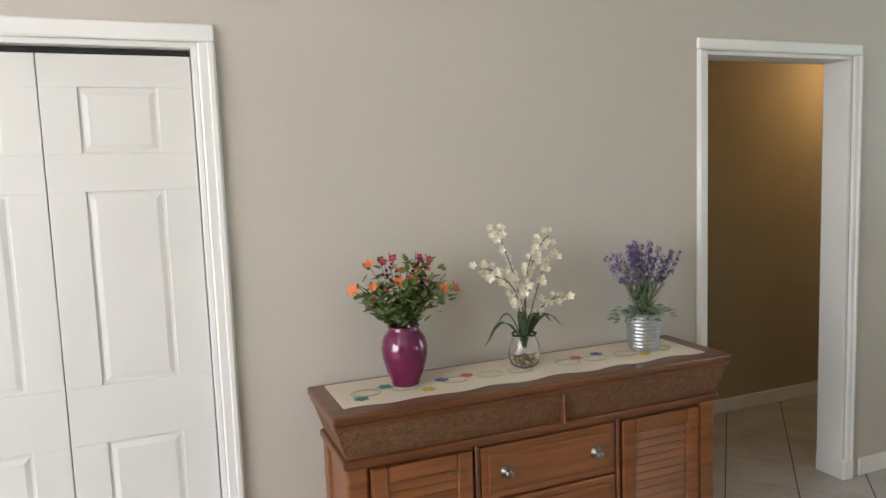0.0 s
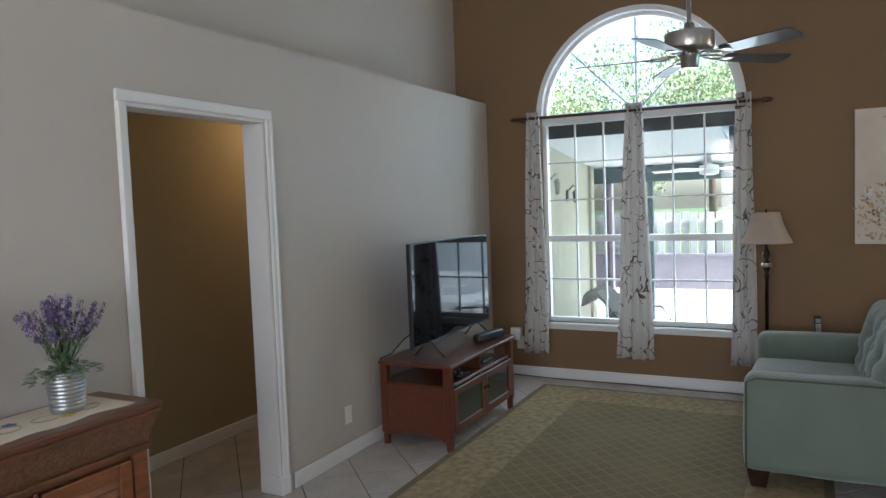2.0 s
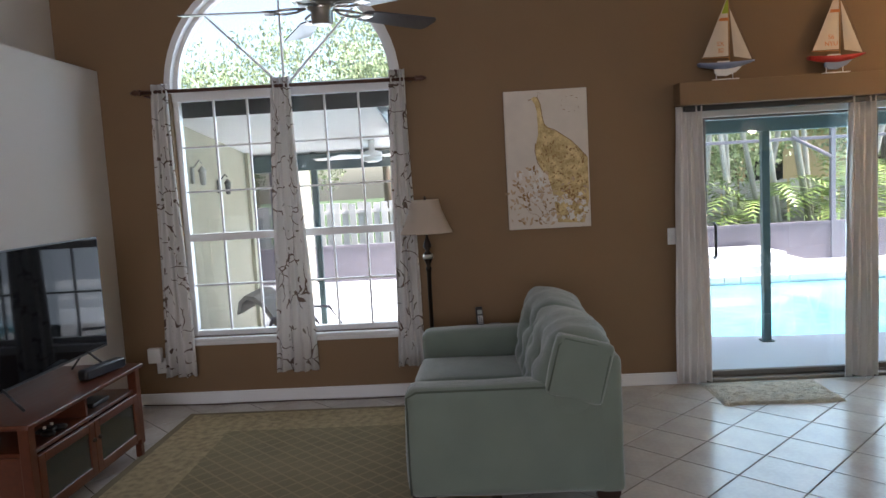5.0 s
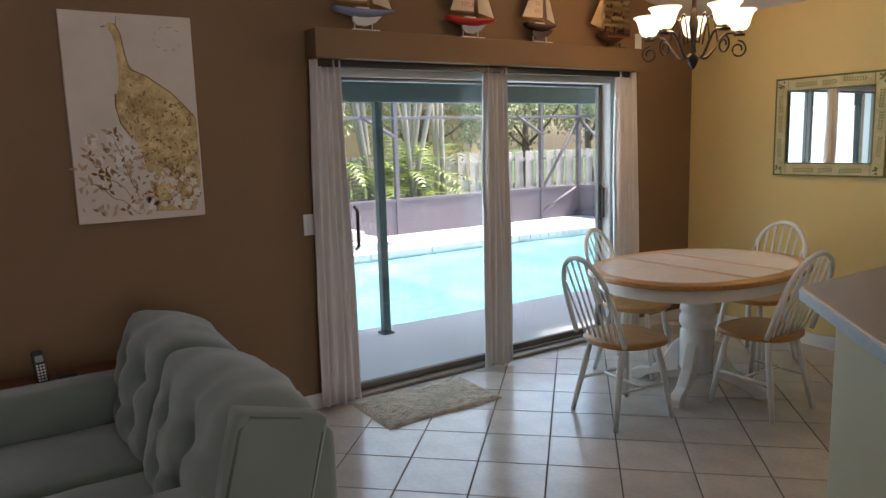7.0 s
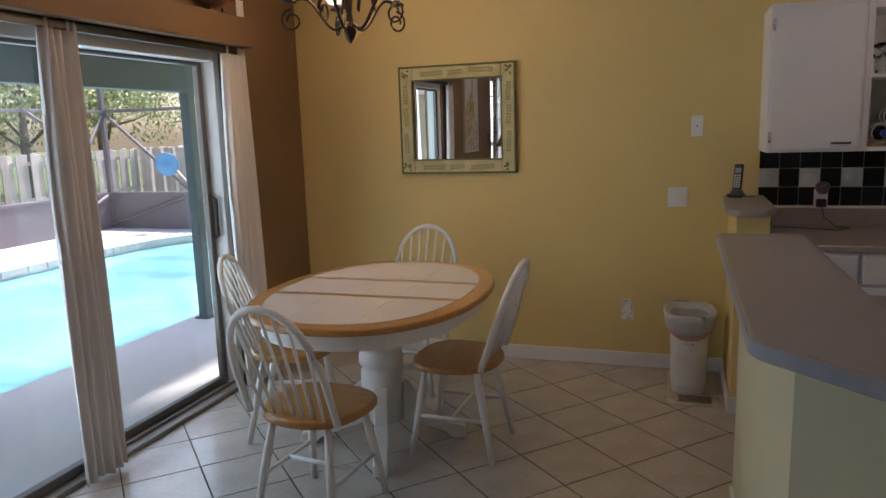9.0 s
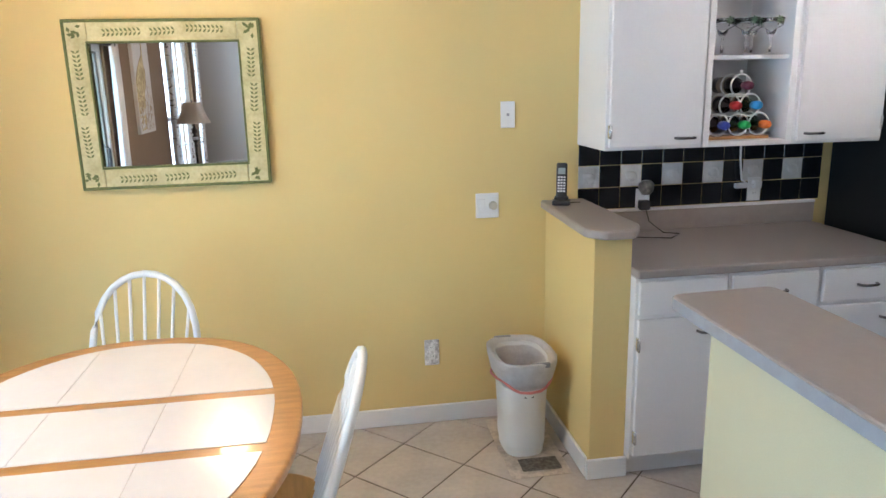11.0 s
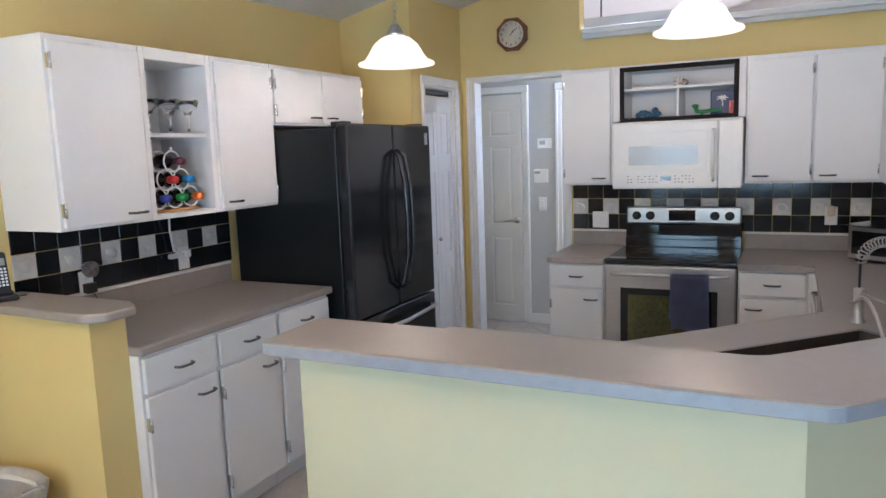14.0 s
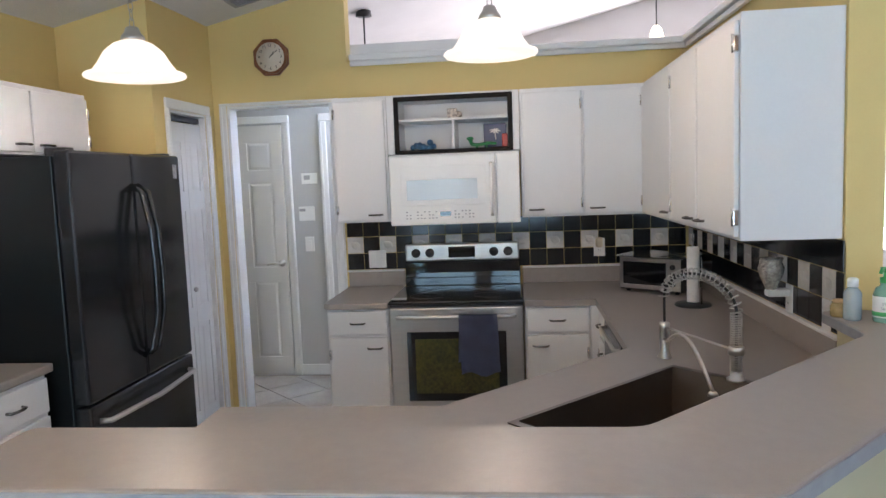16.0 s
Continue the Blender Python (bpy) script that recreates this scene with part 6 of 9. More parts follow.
def blossom(bm, c, r, nrm, rnd, petals=5, cup=0.3):
    q = Vector(nrm).to_track_quat("Z", "Y").to_matrix()
    a0 = rnd.uniform(0, 6.3)
    for k in range(petals):
        a = a0 + 2 * math.pi * k / petals
        u, v = Vector((math.cos(a), math.sin(a), 0)), Vector((-math.sin(a), math.cos(a), 0))
        pts = [Vector((0, 0, 0)), u * r * 0.55 + v * r * 0.36 + Vector((0, 0, cup * r * 0.6)), u * r + Vector((0, 0, cup * r)), u * r * 0.55 - v * r * 0.36 + Vector((0, 0, cup * r * 0.6))]
        bm.faces.new([bm.verts.new(Vector(c) + q @ p) for p in pts])


CTOP = CZT
rn = thing("table_runner", (1.25, 2.05, CTOP), "cream embroidered cloth runner with scattered flowers", "table runner")
CLOTH = mat("cream_linen", (0.66, 0.58, 0.46), 0.95, vary=0.05, fine=400, bump=0.2)
bm = BM()
bmesh.ops.create_grid(bm, x_segments=48, y_segments=8, size=0.5)
for v in bm.verts:
    u, w = v.co.x, v.co.y
    y = 2.10 + w * 0.28
    if w < -0.45:
        y += 0.008 * math.sin(u * 37) + 0.01 * noise.noise((u * 9, 0, 0))
    v.co = Vector((1.265 + u * 1.42, y, CTOP + 0.0022 + 0.001 * noise.noise((u * 20, w * 5, 1))))
r = bmesh.ops.solidify(bm, geom=bm.faces[:], thickness=0.0015)
cl_ = part("cloth", bm, CLOTH, rn)
EMB = {k: mat("thread_" + k, c, 0.9, vary=0.2) for k, c in (("red", (0.55, 0.12, 0.08)), ("blue", (0.12, 0.14, 0.34)), ("teal", (0.08, 0.28, 0.26)), ("gold", (0.55, 0.38, 0.05)), ("sage", (0.32, 0.34, 0.20)))}
rnd = random.Random(8)
zt = CTOP + 0.0042
for x, y, k in ((0.63, 2.03, "teal"), (0.74, 2.12, "teal"), (0.86, 2.02, "gold"), (0.94, 2.10, "blue"), (1.04, 2.11, "red"), (1.50, 2.12, "red"), (1.60, 2.13, "blue"), (1.76, 2.04, "gold"), (1.86, 2.16, "sage")):
    bm = BM()
    blossom(bm, (x, y, zt), 0.030, (0, 0, 1), rnd, 6, 0.0)
    part("embroidered_flower", bm, EMB[k], cl_)
bm = BM()
for x in (0.66, 0.80, 0.98, 1.12, 1.24, 1.44, 1.56, 1.70, 1.86):
    for s in (-1, 1):
        tube(bm, [(x + 0.05 * math.cos(a) * s, 2.08 + 0.035 * math.sin(a) * s, zt) for a in [0.45 * i for i in range(12)]], 0.0012, 4)
part("embroidered_scroll", bm, EMB["sage"], cl_, "pale green stitched scrolls")["kind"] = "stuff"

ZR = CTOP + 0.0045
LEAFG = mat("green_foliage", (0.07, 0.13, 0.03), 0.55, vary=0.4, scale=25, tint=(0.16, 0.22, 0.06))
LEAFD = mat("dark_green_leaf", (0.03, 0.07, 0.025), 0.45, vary=0.3, scale=12)
STEM = mat("plant_stem", (0.10, 0.10, 0.05), 0.7, vary=0.3)
DSTEM = mat("brown_stem", (0.09, 0.06, 0.045), 0.7, vary=0.3)
# magenta vase with an orange bouquet
vx, vy = 0.815, 2.12
va = thing("flower_vase", (vx, vy, ZR), "magenta glazed vase with orange and red flowers", "vase")
bm = BM()
lathe(bm, [(0.046, 0), (0.05, 0.006), (0.048, 0.012), (0.066, 0.05), (0.078, 0.10), (0.080, 0.13), (0.072, 0.165), (0.055, 0.188), (0.050, 0.195), (0.056, 0.205), (0.050, 0.205), (0.045, 0.195), (0.05, 0.18)], (vx, vy, ZR), 32)
part("vase", bm, mat("magenta_glaze", (0.125, 0.005, 0.05), 0.16, vary=0.25, scale=14, coat=0.6), va)
rnd = random.Random(31)
bs, bl, bo, br, bd = BM(), BM(), BM(), BM(), BM()
for k in range(26):
    a = rnd.uniform(0, 6.3)
    el = rnd.uniform(0.15, 0.95)
    L_ = rnd.uniform(0.16, 0.29)
    d = Vector((math.cos(a) * el * 1.0, math.sin(a) * el * 0.55, 1.15 - el * 0.75))
    p0 = Vector((vx, vy, ZR + 0.19))
    p1 = p0 + d * L_
    tube(bs, [p0, p0.lerp(p1, 0.5) + Vector((0, 0, 0.015)), p1], 0.0014, 4)
    for q in range(20):
        c = p0.lerp(p1, rnd.uniform(0.2, 1.0)) + Vector((rnd.uniform(-1, 1), rnd.uniform(-1, 1), rnd.uniform(-1, 1))) * 0.022
        dd = Vector((rnd.uniform(-1, 1), rnd.uniform(-1, 1), rnd.uniform(-0.3, 0.8))).normalized()
        strip_mesh(bl, [c, c + dd * 0.014, c + dd * 0.034], 0.015, 0.011)
    if k % 2 == 0:
        blossom(bo, p1 + Vector((0, -0.004, 0.004)), rnd.uniform(0.017, 0.027), d + Vector((0, -0.6, 0)), rnd, 5)
    elif k % 5 == 0:
        blossom(br, p1, 0.017, d + Vector((0, -0.6, 0)), rnd, 5)
for sx in (-0.055, -0.03, 0.04, 0.065):
    top_p = Vector((vx + sx * 1.4, vy, ZR + 0.20 + 0.27 - abs(sx) * 0.4))
    p0 = Vector((vx, vy, ZR + 0.2))
    tube(bs, [p0, p0.lerp(top_p, 0.5) + Vector((sx * 0.2, 0, 0)), top_p], 0.0012, 4)
    for q in range(9):
        c = p0.lerp(top_p, 0.55 + 0.05 * q) + Vector((rnd.uniform(-0.02, 0.02), rnd.uniform(-0.015, 0.015), 0))
        ball(bd, c, 0.0055, seg=6)
    blossom(br, top_p + Vector((0.008, -0.006, -0.02)), 0.017, (0.2, -1, 0.3), rnd, 5)
for nm, b, mt in (("stems", bs, STEM), ("foliage", bl, LEAFG), ("orange_blossoms", bo, mat("orange_petal", (0.62, 0.16, 0.05), 0.6, vary=0.3, scale=40)), ("red_blossoms", br, mat("red_petal", (0.45, 0.035, 0.06), 0.6, vary=0.3, scale=40)), ("berries", bd, mat("dark_berry", (0.07, 0.015, 0.015), 0.4, vary=0.2))):
    part(nm, b, mt, va)["kind"] = "stuff"
# glass bowl with white orchids
ox, oy = 1.275, 2.11
ov = thing("orchid_vase", (ox, oy, ZR), "clear glass bowl vase with white orchid sprays", "vase")
bm = BM()
lathe(bm, [(0.035, 0), (0.052, 0.012), (0.06, 0.045), (0.055, 0.085), (0.043, 0.115), (0.048, 0.125), (0.045, 0.125), (0.040, 0.114), (0.051, 0.085), (0.056, 0.045), (0.048, 0.015), (0.03, 0.006)], (ox, oy, ZR), 28)
g_ = part("bowl", bm, GLASS, ov)
g_.visible_shadow = False
bm = BM()
rnd = random.Random(5)
for k in range(46):
    a, rr = rnd.uniform(0, 6.3), 0.042 * math.sqrt(rnd.random())
    ball(bm, (ox + rr * math.cos(a), oy + rr * math.sin(a), ZR + 0.014 + rnd.uniform(0, 0.022)), rnd.uniform(0.005, 0.008), (1, 1, 0.8), 6)
part("pebbles", bm, mat("brown_pebbles", (0.16, 0.11, 0.05), 0.4, vary=0.6, scale=50), ov)
bm = BM()
for a, l, dr in ((3.3, 0.17, 0.10), (2.6, 0.11, 0.03), (0.3, 0.14, 0.05), (6.0, 0.16, 0.06), (4.2, 0.10, 0.02), (1.4, 0.10, 0.03), (5.1, 0.09, 0.02)):
    d = Vector((math.cos(a), math.sin(a) * 0.6, 0))
    p0 = Vector((ox, oy, ZR + 0.07))
    strip_mesh(bm, [p0 + d * l * t + Vector((0, 0, 0.14 * math.sin(min(1, t * 1.15) * 2.0) - dr * t * t)) for t in [i / 8 for i in range(9)]], 0.016, 0.014)
part("leaves", bm, LEAFD, ov)
bs, bw = BM(), BM()
for k, (dx, h_) in enumerate(((-0.13, 0.36), (-0.06, 0.46), (0.03, 0.40), (0.08, 0.44), (0.16, 0.20), (-0.10, 0.30), (0.12, 0.36))):
    p0 = Vector((ox, oy, ZR + 0.08))
    pts = []
    for i in range(9):
        t = i / 8
        pts.append(p0 + Vector((1.25 * dx * t ** 1.4 + 0.012 * math.sin(5 * t + k), 0.05 * math.sin(k * 2.1) * t, 0.9 * h_ * math.sin(t * 1.5) / math.sin(1.5) - (0.03 if k in (0, 4) else 0.0) * t ** 4)))
    tube(bs, pts, 0.0022, 5)
    for i in range(3, 9):
        for q in range(4):
            c = pts[i] + Vector((rnd.uniform(-0.03, 0.03), rnd.uniform(-0.02, 0.02), rnd.uniform(-0.025, 0.025)))
            blossom(bw, c, rnd.uniform(0.012, 0.019), (rnd.uniform(-0.7, 0.7), -1, rnd.uniform(-0.3, 0.6)), rnd, 5, 0.35)
part("stems", bs, DSTEM, ov)
part("blossoms", bw, mat("white_petal", (0.72, 0.66, 0.52), 0.6, vary=0.12, scale=50), ov)
# galvanised pot with lavender
lx, ly = 1.80, 2.10
lv = thing("lavender_pot", (lx, ly, ZR), "ribbed galvanised pot with purple lavender", "potted plant")
bm = BM()
prof = [(0.054, 0.0), (0.057, 0.004)]
for k in range(9):
    z = 0.012 + k * 0.0145
    rr = 0.057 + 0.0012 * k
    prof += [(rr, z), (rr + 0.0028, z + 0.004), (rr + 0.0028, z + 0.008), (rr + 0.0003, z + 0.0125)]
prof += [(0.071, 0.145), (0.073, 0.148), (0.069, 0.148), (0.066, 0.13)]
lathe(bm, prof, (lx, ly, ZR), 32)
part("pot", bm, mat("galvanised_metal", (0.42, 0.44, 0.46), 0.42, 0.8, vary=0.12, scale=20), lv)
bs, bl, bp, bt = BM(), BM(), BM(), BM()
rnd = random.Random(17)
for k in range(24):
    a = rnd.uniform(0, 6.3)
    sp = rnd.uniform(0.15, 1.0)
    p0 = Vector((lx, ly, ZR + 0.13))
    p1 = p0 + Vector((math.cos(a) * 0.19 * sp, math.sin(a) * 0.08 * sp, 0.31 - 0.07 * sp))
    tube(bs, [p0, p0.lerp(p1, 0.5) + Vector((0, 0, 0.01)), p1], 0.0014, 4)
    for i in range(26):
        t = 0.55 + 0.45 * i / 25
        c = p0.lerp(p1, t)
        b2 = rnd.uniform(0, 6.3)
        w = 0.011 * (1.15 - t) / 0.6 + 0.004
        blossom(bp if rnd.random() < 0.75 else bt, c + Vector((math.cos(b2), math.sin(b2), 0)) * w, 0.009, (math.cos(b2), math.sin(b2), 0.5), rnd, 4)
    for q in range(14):
        c = p0.lerp(p1, rnd.uniform(0.1, 0.7))
        dd = Vector((rnd.uniform(-1, 1), rnd.uniform(-1, 1), rnd.uniform(0.2, 1.2))).normalized()
        strip_mesh(bl, [c, c + dd * 0.022, c + dd * 0.045], 0.0045, 0.003)
for k in range(130):
    a = rnd.uniform(0, 6.3)
    rr = rnd.uniform(0.03, 0.13)
    c = Vector((lx + math.cos(a) * rr, ly + math.sin(a) * rr * 0.7, ZR + 0.165 - rr * 0.22 + rnd.uniform(-0.012, 0.02)))
    dd = Vector((math.cos(a), math.sin(a), rnd.uniform(-0.5, 0.5))).normalized()
    strip_mesh(bl, [c, c + dd * 0.014, c + dd * 0.028], 0.009, 0.006)
for nm, b, mt in (("stems", bs, STEM), ("foliage", bl, mat("lavender_leaf", (0.09, 0.17, 0.06), 0.6, vary=0.4, scale=30, tint=(0.20, 0.30, 0.17))), ("purple_bloom", bp, mat("lavender_purple", (0.12, 0.075, 0.20), 0.7, vary=0.3, scale=50)), ("pale_bloom", bt, mat("lavender_pale", (0.34, 0.30, 0.46), 0.7, vary=0.2, scale=50))):
    part(nm, b, mt, lv)["kind"] = "stuff"

# ---- painting ----
pt = thing("wall_painting", (XE, -0.915, 1.66), "unframed canvas of a golden bird with blossoms", "painting")
PYL, PYR, PZ0, PZ1 = -0.628, -1.208, 1.18, 2.15
bm = BM()
box(bm, XE - 0.034, PYR, PZ0, XE - 0.001, PYL, PZ1, 0.003)
CANV = mat("cream_canvas", (0.62, 0.56, 0.49), 0.8, vary=0.08, scale=5, fine=200, bump=0.2)
cv = part("canvas", bm, CANV, pt)
GOLD = mat("gold_ochre_paint", (0.47, 0.32, 0.11), 0.6, vary=0.3, scale=18, fine=80, tint=(0.58, 0.45, 0.22))
GOLDD = mat("brown_gold_paint", (0.27, 0.15, 0.045), 0.6, vary=0.3, scale=20)
PWHITE = mat("white_blossom_paint", (0.66, 0.64, 0.60), 0.7, vary=0.08, scale=20)


def pp(u, v, d=0.0):
    """A point of the canvas: u from its north edge, v from its top, in parts of its size."""
    return (XE - 0.0345 - d, PYL + (PYR - PYL) * u, PZ1 + (PZ0 - PZ1) * v)


def patch(name, pts, mt, d):
    b = BM()
    vs = [b.verts.new(pp(u, v, d)) for u, v in pts]
    b.faces.new(vs)
    return part(name, b, mt, cv)


patch("bird_neck", [(0.33, 0.06), (0.37, 0.045), (0.415, 0.055), (0.435, 0.085), (0.45, 0.15), (0.48, 0.24), (0.56, 0.29), (0.50, 0.36), (0.40, 0.34), (0.40, 0.25), (0.395, 0.15), (0.37, 0.095)], GOLD, 0.0006)
patch("bird_body", [(0.40, 0.32), (0.50, 0.27), (0.62, 0.30), (0.75, 0.35), (0.88, 0.42), (0.985, 0.50), (0.985, 0.80), (0.92, 0.97), (0.60, 0.96), (0.55, 0.75), (0.50, 0.62), (0.42, 0.56), (0.365, 0.48), (0.36, 0.40)], GOLD, 0.001)
b = BM()
rnd = random.Random(3)
for i in range(230):
    u = rnd.uniform(0.40, 0.97)
    v = rnd.uniform(0.34 + 0.25 * max(0, u - 0.5), 0.95)
    a = rnd.uniform(0, 6.3)
    l = rnd.uniform(0.02, 0.05)
    q = [(u, v), (u + l * 0.5 * math.cos(a + 0.4), v + l * 0.35 * math.sin(a + 0.4)), (u + l * math.cos(a), v + l * 0.6 * math.sin(a)), (u + l * 0.5 * math.cos(a - 0.4), v + l * 0.35 * math.sin(a - 0.4))]
    b.faces.new([b.verts.new(pp(min(0.985, x), min(0.985, y), 0.0014)) for x, y in q])
part("brush_paint", b, GOLDD, cv)["kind"] = "stuff"
b = BM()
tube(b, [pp(0.36, 0.38, 0.0012), pp(0.355, 0.44, 0.0012), pp(0.38, 0.52, 0.0012), pp(0.44, 0.58, 0.0012)], 0.003, 4)
tube(b, [pp(0.40, 0.05, 0.0012), pp(0.44, 0.10, 0.0012), pp(0.46, 0.2, 0.0012), pp(0.49, 0.265, 0.0012), pp(0.6, 0.29, 0.0012), pp(0.8, 0.375, 0.0012), pp(0.97, 0.49, 0.0012)], 0.003, 4)
tube(b, [pp(0.33, 0.065, 0.0012), pp(0.30, 0.07, 0.0012)], 0.003, 4)
tube(b, [pp(0.41, 0.055, 0.0012), pp(0.42, 0.015, 0.0012), pp(0.45, 0.03, 0.0012)], 0.0012, 4)
for i in range(9):
    a = 0.4 + i * 0.62
    tube(b, [pp(0.80 + 0.10 * math.cos(a), 0.11 + 0.055 * math.sin(a), 0.0008), pp(0.80 + 0.12 * math.cos(a + 0.25), 0.11 + 0.06 * math.sin(a + 0.25), 0.0008)], 0.0012, 4)
part("outlines", b, GOLDD, cv)
b, b2 = BM(), BM()
for i in range(64):
    u, v = (rnd.uniform(0.05, 0.45), rnd.uniform(0.58, 0.95)) if i < 30 else (rnd.uniform(0.55, 0.95), rnd.uniform(0.72, 0.95))
    if i < 10:
        u, v = rnd.uniform(0.28, 0.55), rnd.uniform(0.56, 0.72)
    c = pp(u, v, 0.002)
    if i % 3 == 2:
        for s in (0.3, 2.0, 4.0):
            l = 0.02
            b2.faces.new([b2.verts.new((c[0], c[1] + x, c[2] + y)) for x, y in ((0, 0), (l * math.cos(s + 0.4), l * math.sin(s + 0.4)), (1.8 * l * math.cos(s), 1.8 * l * math.sin(s)), (l * math.cos(s - 0.4), l * math.sin(s - 0.4)))])
    else:
        blossom(b, c, rnd.uniform(0.016, 0.028), (-1, 0, 0), rnd, 5, 0.02)
part("blossoms", b, PWHITE, cv)
part("leaf_marks", b2, GOLDD, cv)["kind"] = "stuff"
PINKD = mat("dusty_rose_paint", (0.47, 0.34, 0.22), 0.7, vary=0.2, scale=20)
b = BM()
for i in range(120):
    u, v = rnd.uniform(0.03, 0.55), rnd.uniform(0.53, 0.96)
    if v < 0.53 + 0.3 * abs(u - 0.25):
        continue
    if i > 85:
        u, v = rnd.uniform(0.5, 0.96), rnd.uniform(0.66, 0.96)
    c = pp(u, v, 0.0024)
    s, l = rnd.uniform(0, 6.3), rnd.uniform(0.012, 0.026)
    b.faces.new([b.verts.new((c[0], c[1] + x, c[2] + y)) for x, y in ((0, 0), (l * math.cos(s + 0.45), l * math.sin(s + 0.45)), (1.9 * l * math.cos(s), 1.9 * l * math.sin(s)), (l * math.cos(s - 0.45), l * math.sin(s - 0.45)))])
part("petal_paint", b, PINKD, cv)["kind"] = "stuff"
b = BM()
for k, (u0, v0) in enumerate(((0.48, 0.97), (0.45, 0.9), (0.5, 0.95), (0.6, 0.96))):
    us = (0.12, 0.08, 0.30, 0.86)[k]
    vs_ = (0.80, 0.66, 0.56, 0.74)[k]
    tube(b, [pp(u0 + (us - u0) * t / 8, v0 + (vs_ - v0) * t / 8 + 0.012 * math.sin(t * 1.7 + k), 0.0016) for t in range(9)], 0.0013, 4)
part("twigs", b, GOLDD, cv)


# ---- model sailing boats on the pelmet ----
def text(body, size, m, material, parent, name="lettering"):
    cu = bpy.data.curves.new(name, "FONT")
    cu.body, cu.size, cu.align_x, cu.align_y, cu.extrude = body, size, "CENTER", "CENTER", 0.0004
    me = bpy.data.meshes.new_from_object(bpy.data.objects.new("tmp_text", cu))
    me.materials.append(material)
    ob = new(name, me)
    me.transform(m)
    ob.parent = parent
    if parent.type == "EMPTY":
        ob.matrix_parent_inverse = parent.matrix_basis.inverted()
    return ob


SAIL = mat("cream_sailcloth", (0.66, 0.56, 0.44), 0.85, vary=0.06, fine=200)
ORANGE = mat("orange_print", (0.62, 0.20, 0.05), 0.7, vary=0.1)
LIME = mat("lime_print", (0.34, 0.42, 0.03), 0.7, vary=0.1)
BOATX = 6.055


def hull(bm, y, z, L, d, w):
    """Hull with bow towards -y."""
    n = 12
    rows = []
    for i in range(n + 1):
        t = i / n
        yy = y + L / 2 - L * t
        ww = w * (math.sin(math.pi * min(1, 0.18 + 0.82 * t)) ** 0.7) + 0.001
        dd = d * (0.55 + 0.45 * math.sin(math.pi * t)) * (1 - 0.55 * t ** 4)
        sh = 0.010 * (2 * t - 1) ** 2 + 0.006 * t
        rows.append([bm.verts.new((BOATX + ww * math.cos(a), yy, z + sh - dd * abs(math.sin(a)))) for a in [math.pi * k / 8 for k in range(9)]])
    for a, b in zip(rows, rows[1:]):
        for k in range(8):
            bm.faces.new((a[k], a[k + 1], b[k + 1], b[k])).smooth = True
        bm.faces.new((a[0], b[0], b[8], a[8]))
    bm.faces.new(rows[0]), bm.faces.new(rows[-1][::-1])
    bmesh.ops.recalc_face_normals(bm, faces=bm.faces[:])


def sail(bm, pts, x=BOATX, belly=0.012):
    n = 6
    a, b, c = [Vector((x, p[0], p[1])) for p in pts]
    grid = [[None] * (n + 1) for _ in range(n + 1)]
    for i in range(n + 1):
        for j in range(n + 1 - i):
            u, v = i / n, j / n
            w = 1 - u - v
            p = a * w + b * u + c * v
            p.x -= belly * 27 * u * v * w
            grid[i][j] = bm.verts.new(p)
    for i in range(n):
        for j in range(n - i):
            bm.faces.new((grid[i][j], grid[i + 1][j], grid[i][j + 1])).smooth = True
            if j < n - i - 1:
                bm.faces.new((grid[i + 1][j], grid[i + 1][j + 1], grid[i][j + 1])).smooth = True


def boat(y, hullmat, keelmat, label, stripe, nums, H=0.56, L=0.37, top_mat=None):
    bo = thing("model_sailboat", (BOATX, y, 2.13), label, "model boat", "model boats on the pelmet")
    zb = 2.13
    bm = BM()
    box(bm, BOATX - 0.03, y - 0.075, zb + 0.0005, BOATX + 0.03, y + 0.095, zb + 0.012, 0.003)
    for yy in (-0.04, 0.07):
        cyl(bm, (BOATX, y + yy, zb + 0.01), (BOATX, y + yy, zb + 0.075), 0.004, 6)
    part("stand", bm, WHITEWOOD, bo)
    bm = BM()
    prism(bm, [(y + 0.08, zb + 0.09), (y + 0.08, zb + 0.055), (y + 0.055, zb + 0.035), (y + 0.0, zb + 0.032), (y - 0.06, zb + 0.055), (y - 0.10, zb + 0.09)], BOATX - 0.008, BOATX + 0.008, "x")
    part("keel", bm, keelmat, bo)
    bm = BM()
    hull(bm, y, zb + 0.117, L, 0.045, 0.036)
    part("hull", bm, hullmat, bo)
    bm = BM()
    box(bm, BOATX - 0.018, y - 0.02, zb + 0.118, BOATX + 0.018, y + 0.06, zb + 0.132, 0.004)
    part("cabin", bm, WHITEWOOD, bo)
    bm = BM()
    my = y - 0.02
    cyl(bm, (BOATX, my, zb + 0.115), (BOATX, my, zb + H), 0.0045, 8, 0.003)
    cyl(bm, (BOATX, my, zb + 0.155), (BOATX, my + 0.185, zb + 0.16), 0.003, 6)
    part("mast", bm, OAK, bo)
    bm = BM()
    tube(bm, [(BOATX, my, zb + H - 0.03), (BOATX, y - L / 2 + 0.01, zb + 0.122)], 0.0008, 4)
    tube(bm, [(BOATX, my, zb + H - 0.02), (BOATX, y + L / 2 - 0.01, zb + 0.122)], 0.0008, 4)
    part("rigging", bm, DSTEM, bo)
    bm = BM()
    sail(bm, [(my + 0.006, zb + 0.165), (my + 0.18, zb + 0.165), (my + 0.005, zb + H - 0.02)])
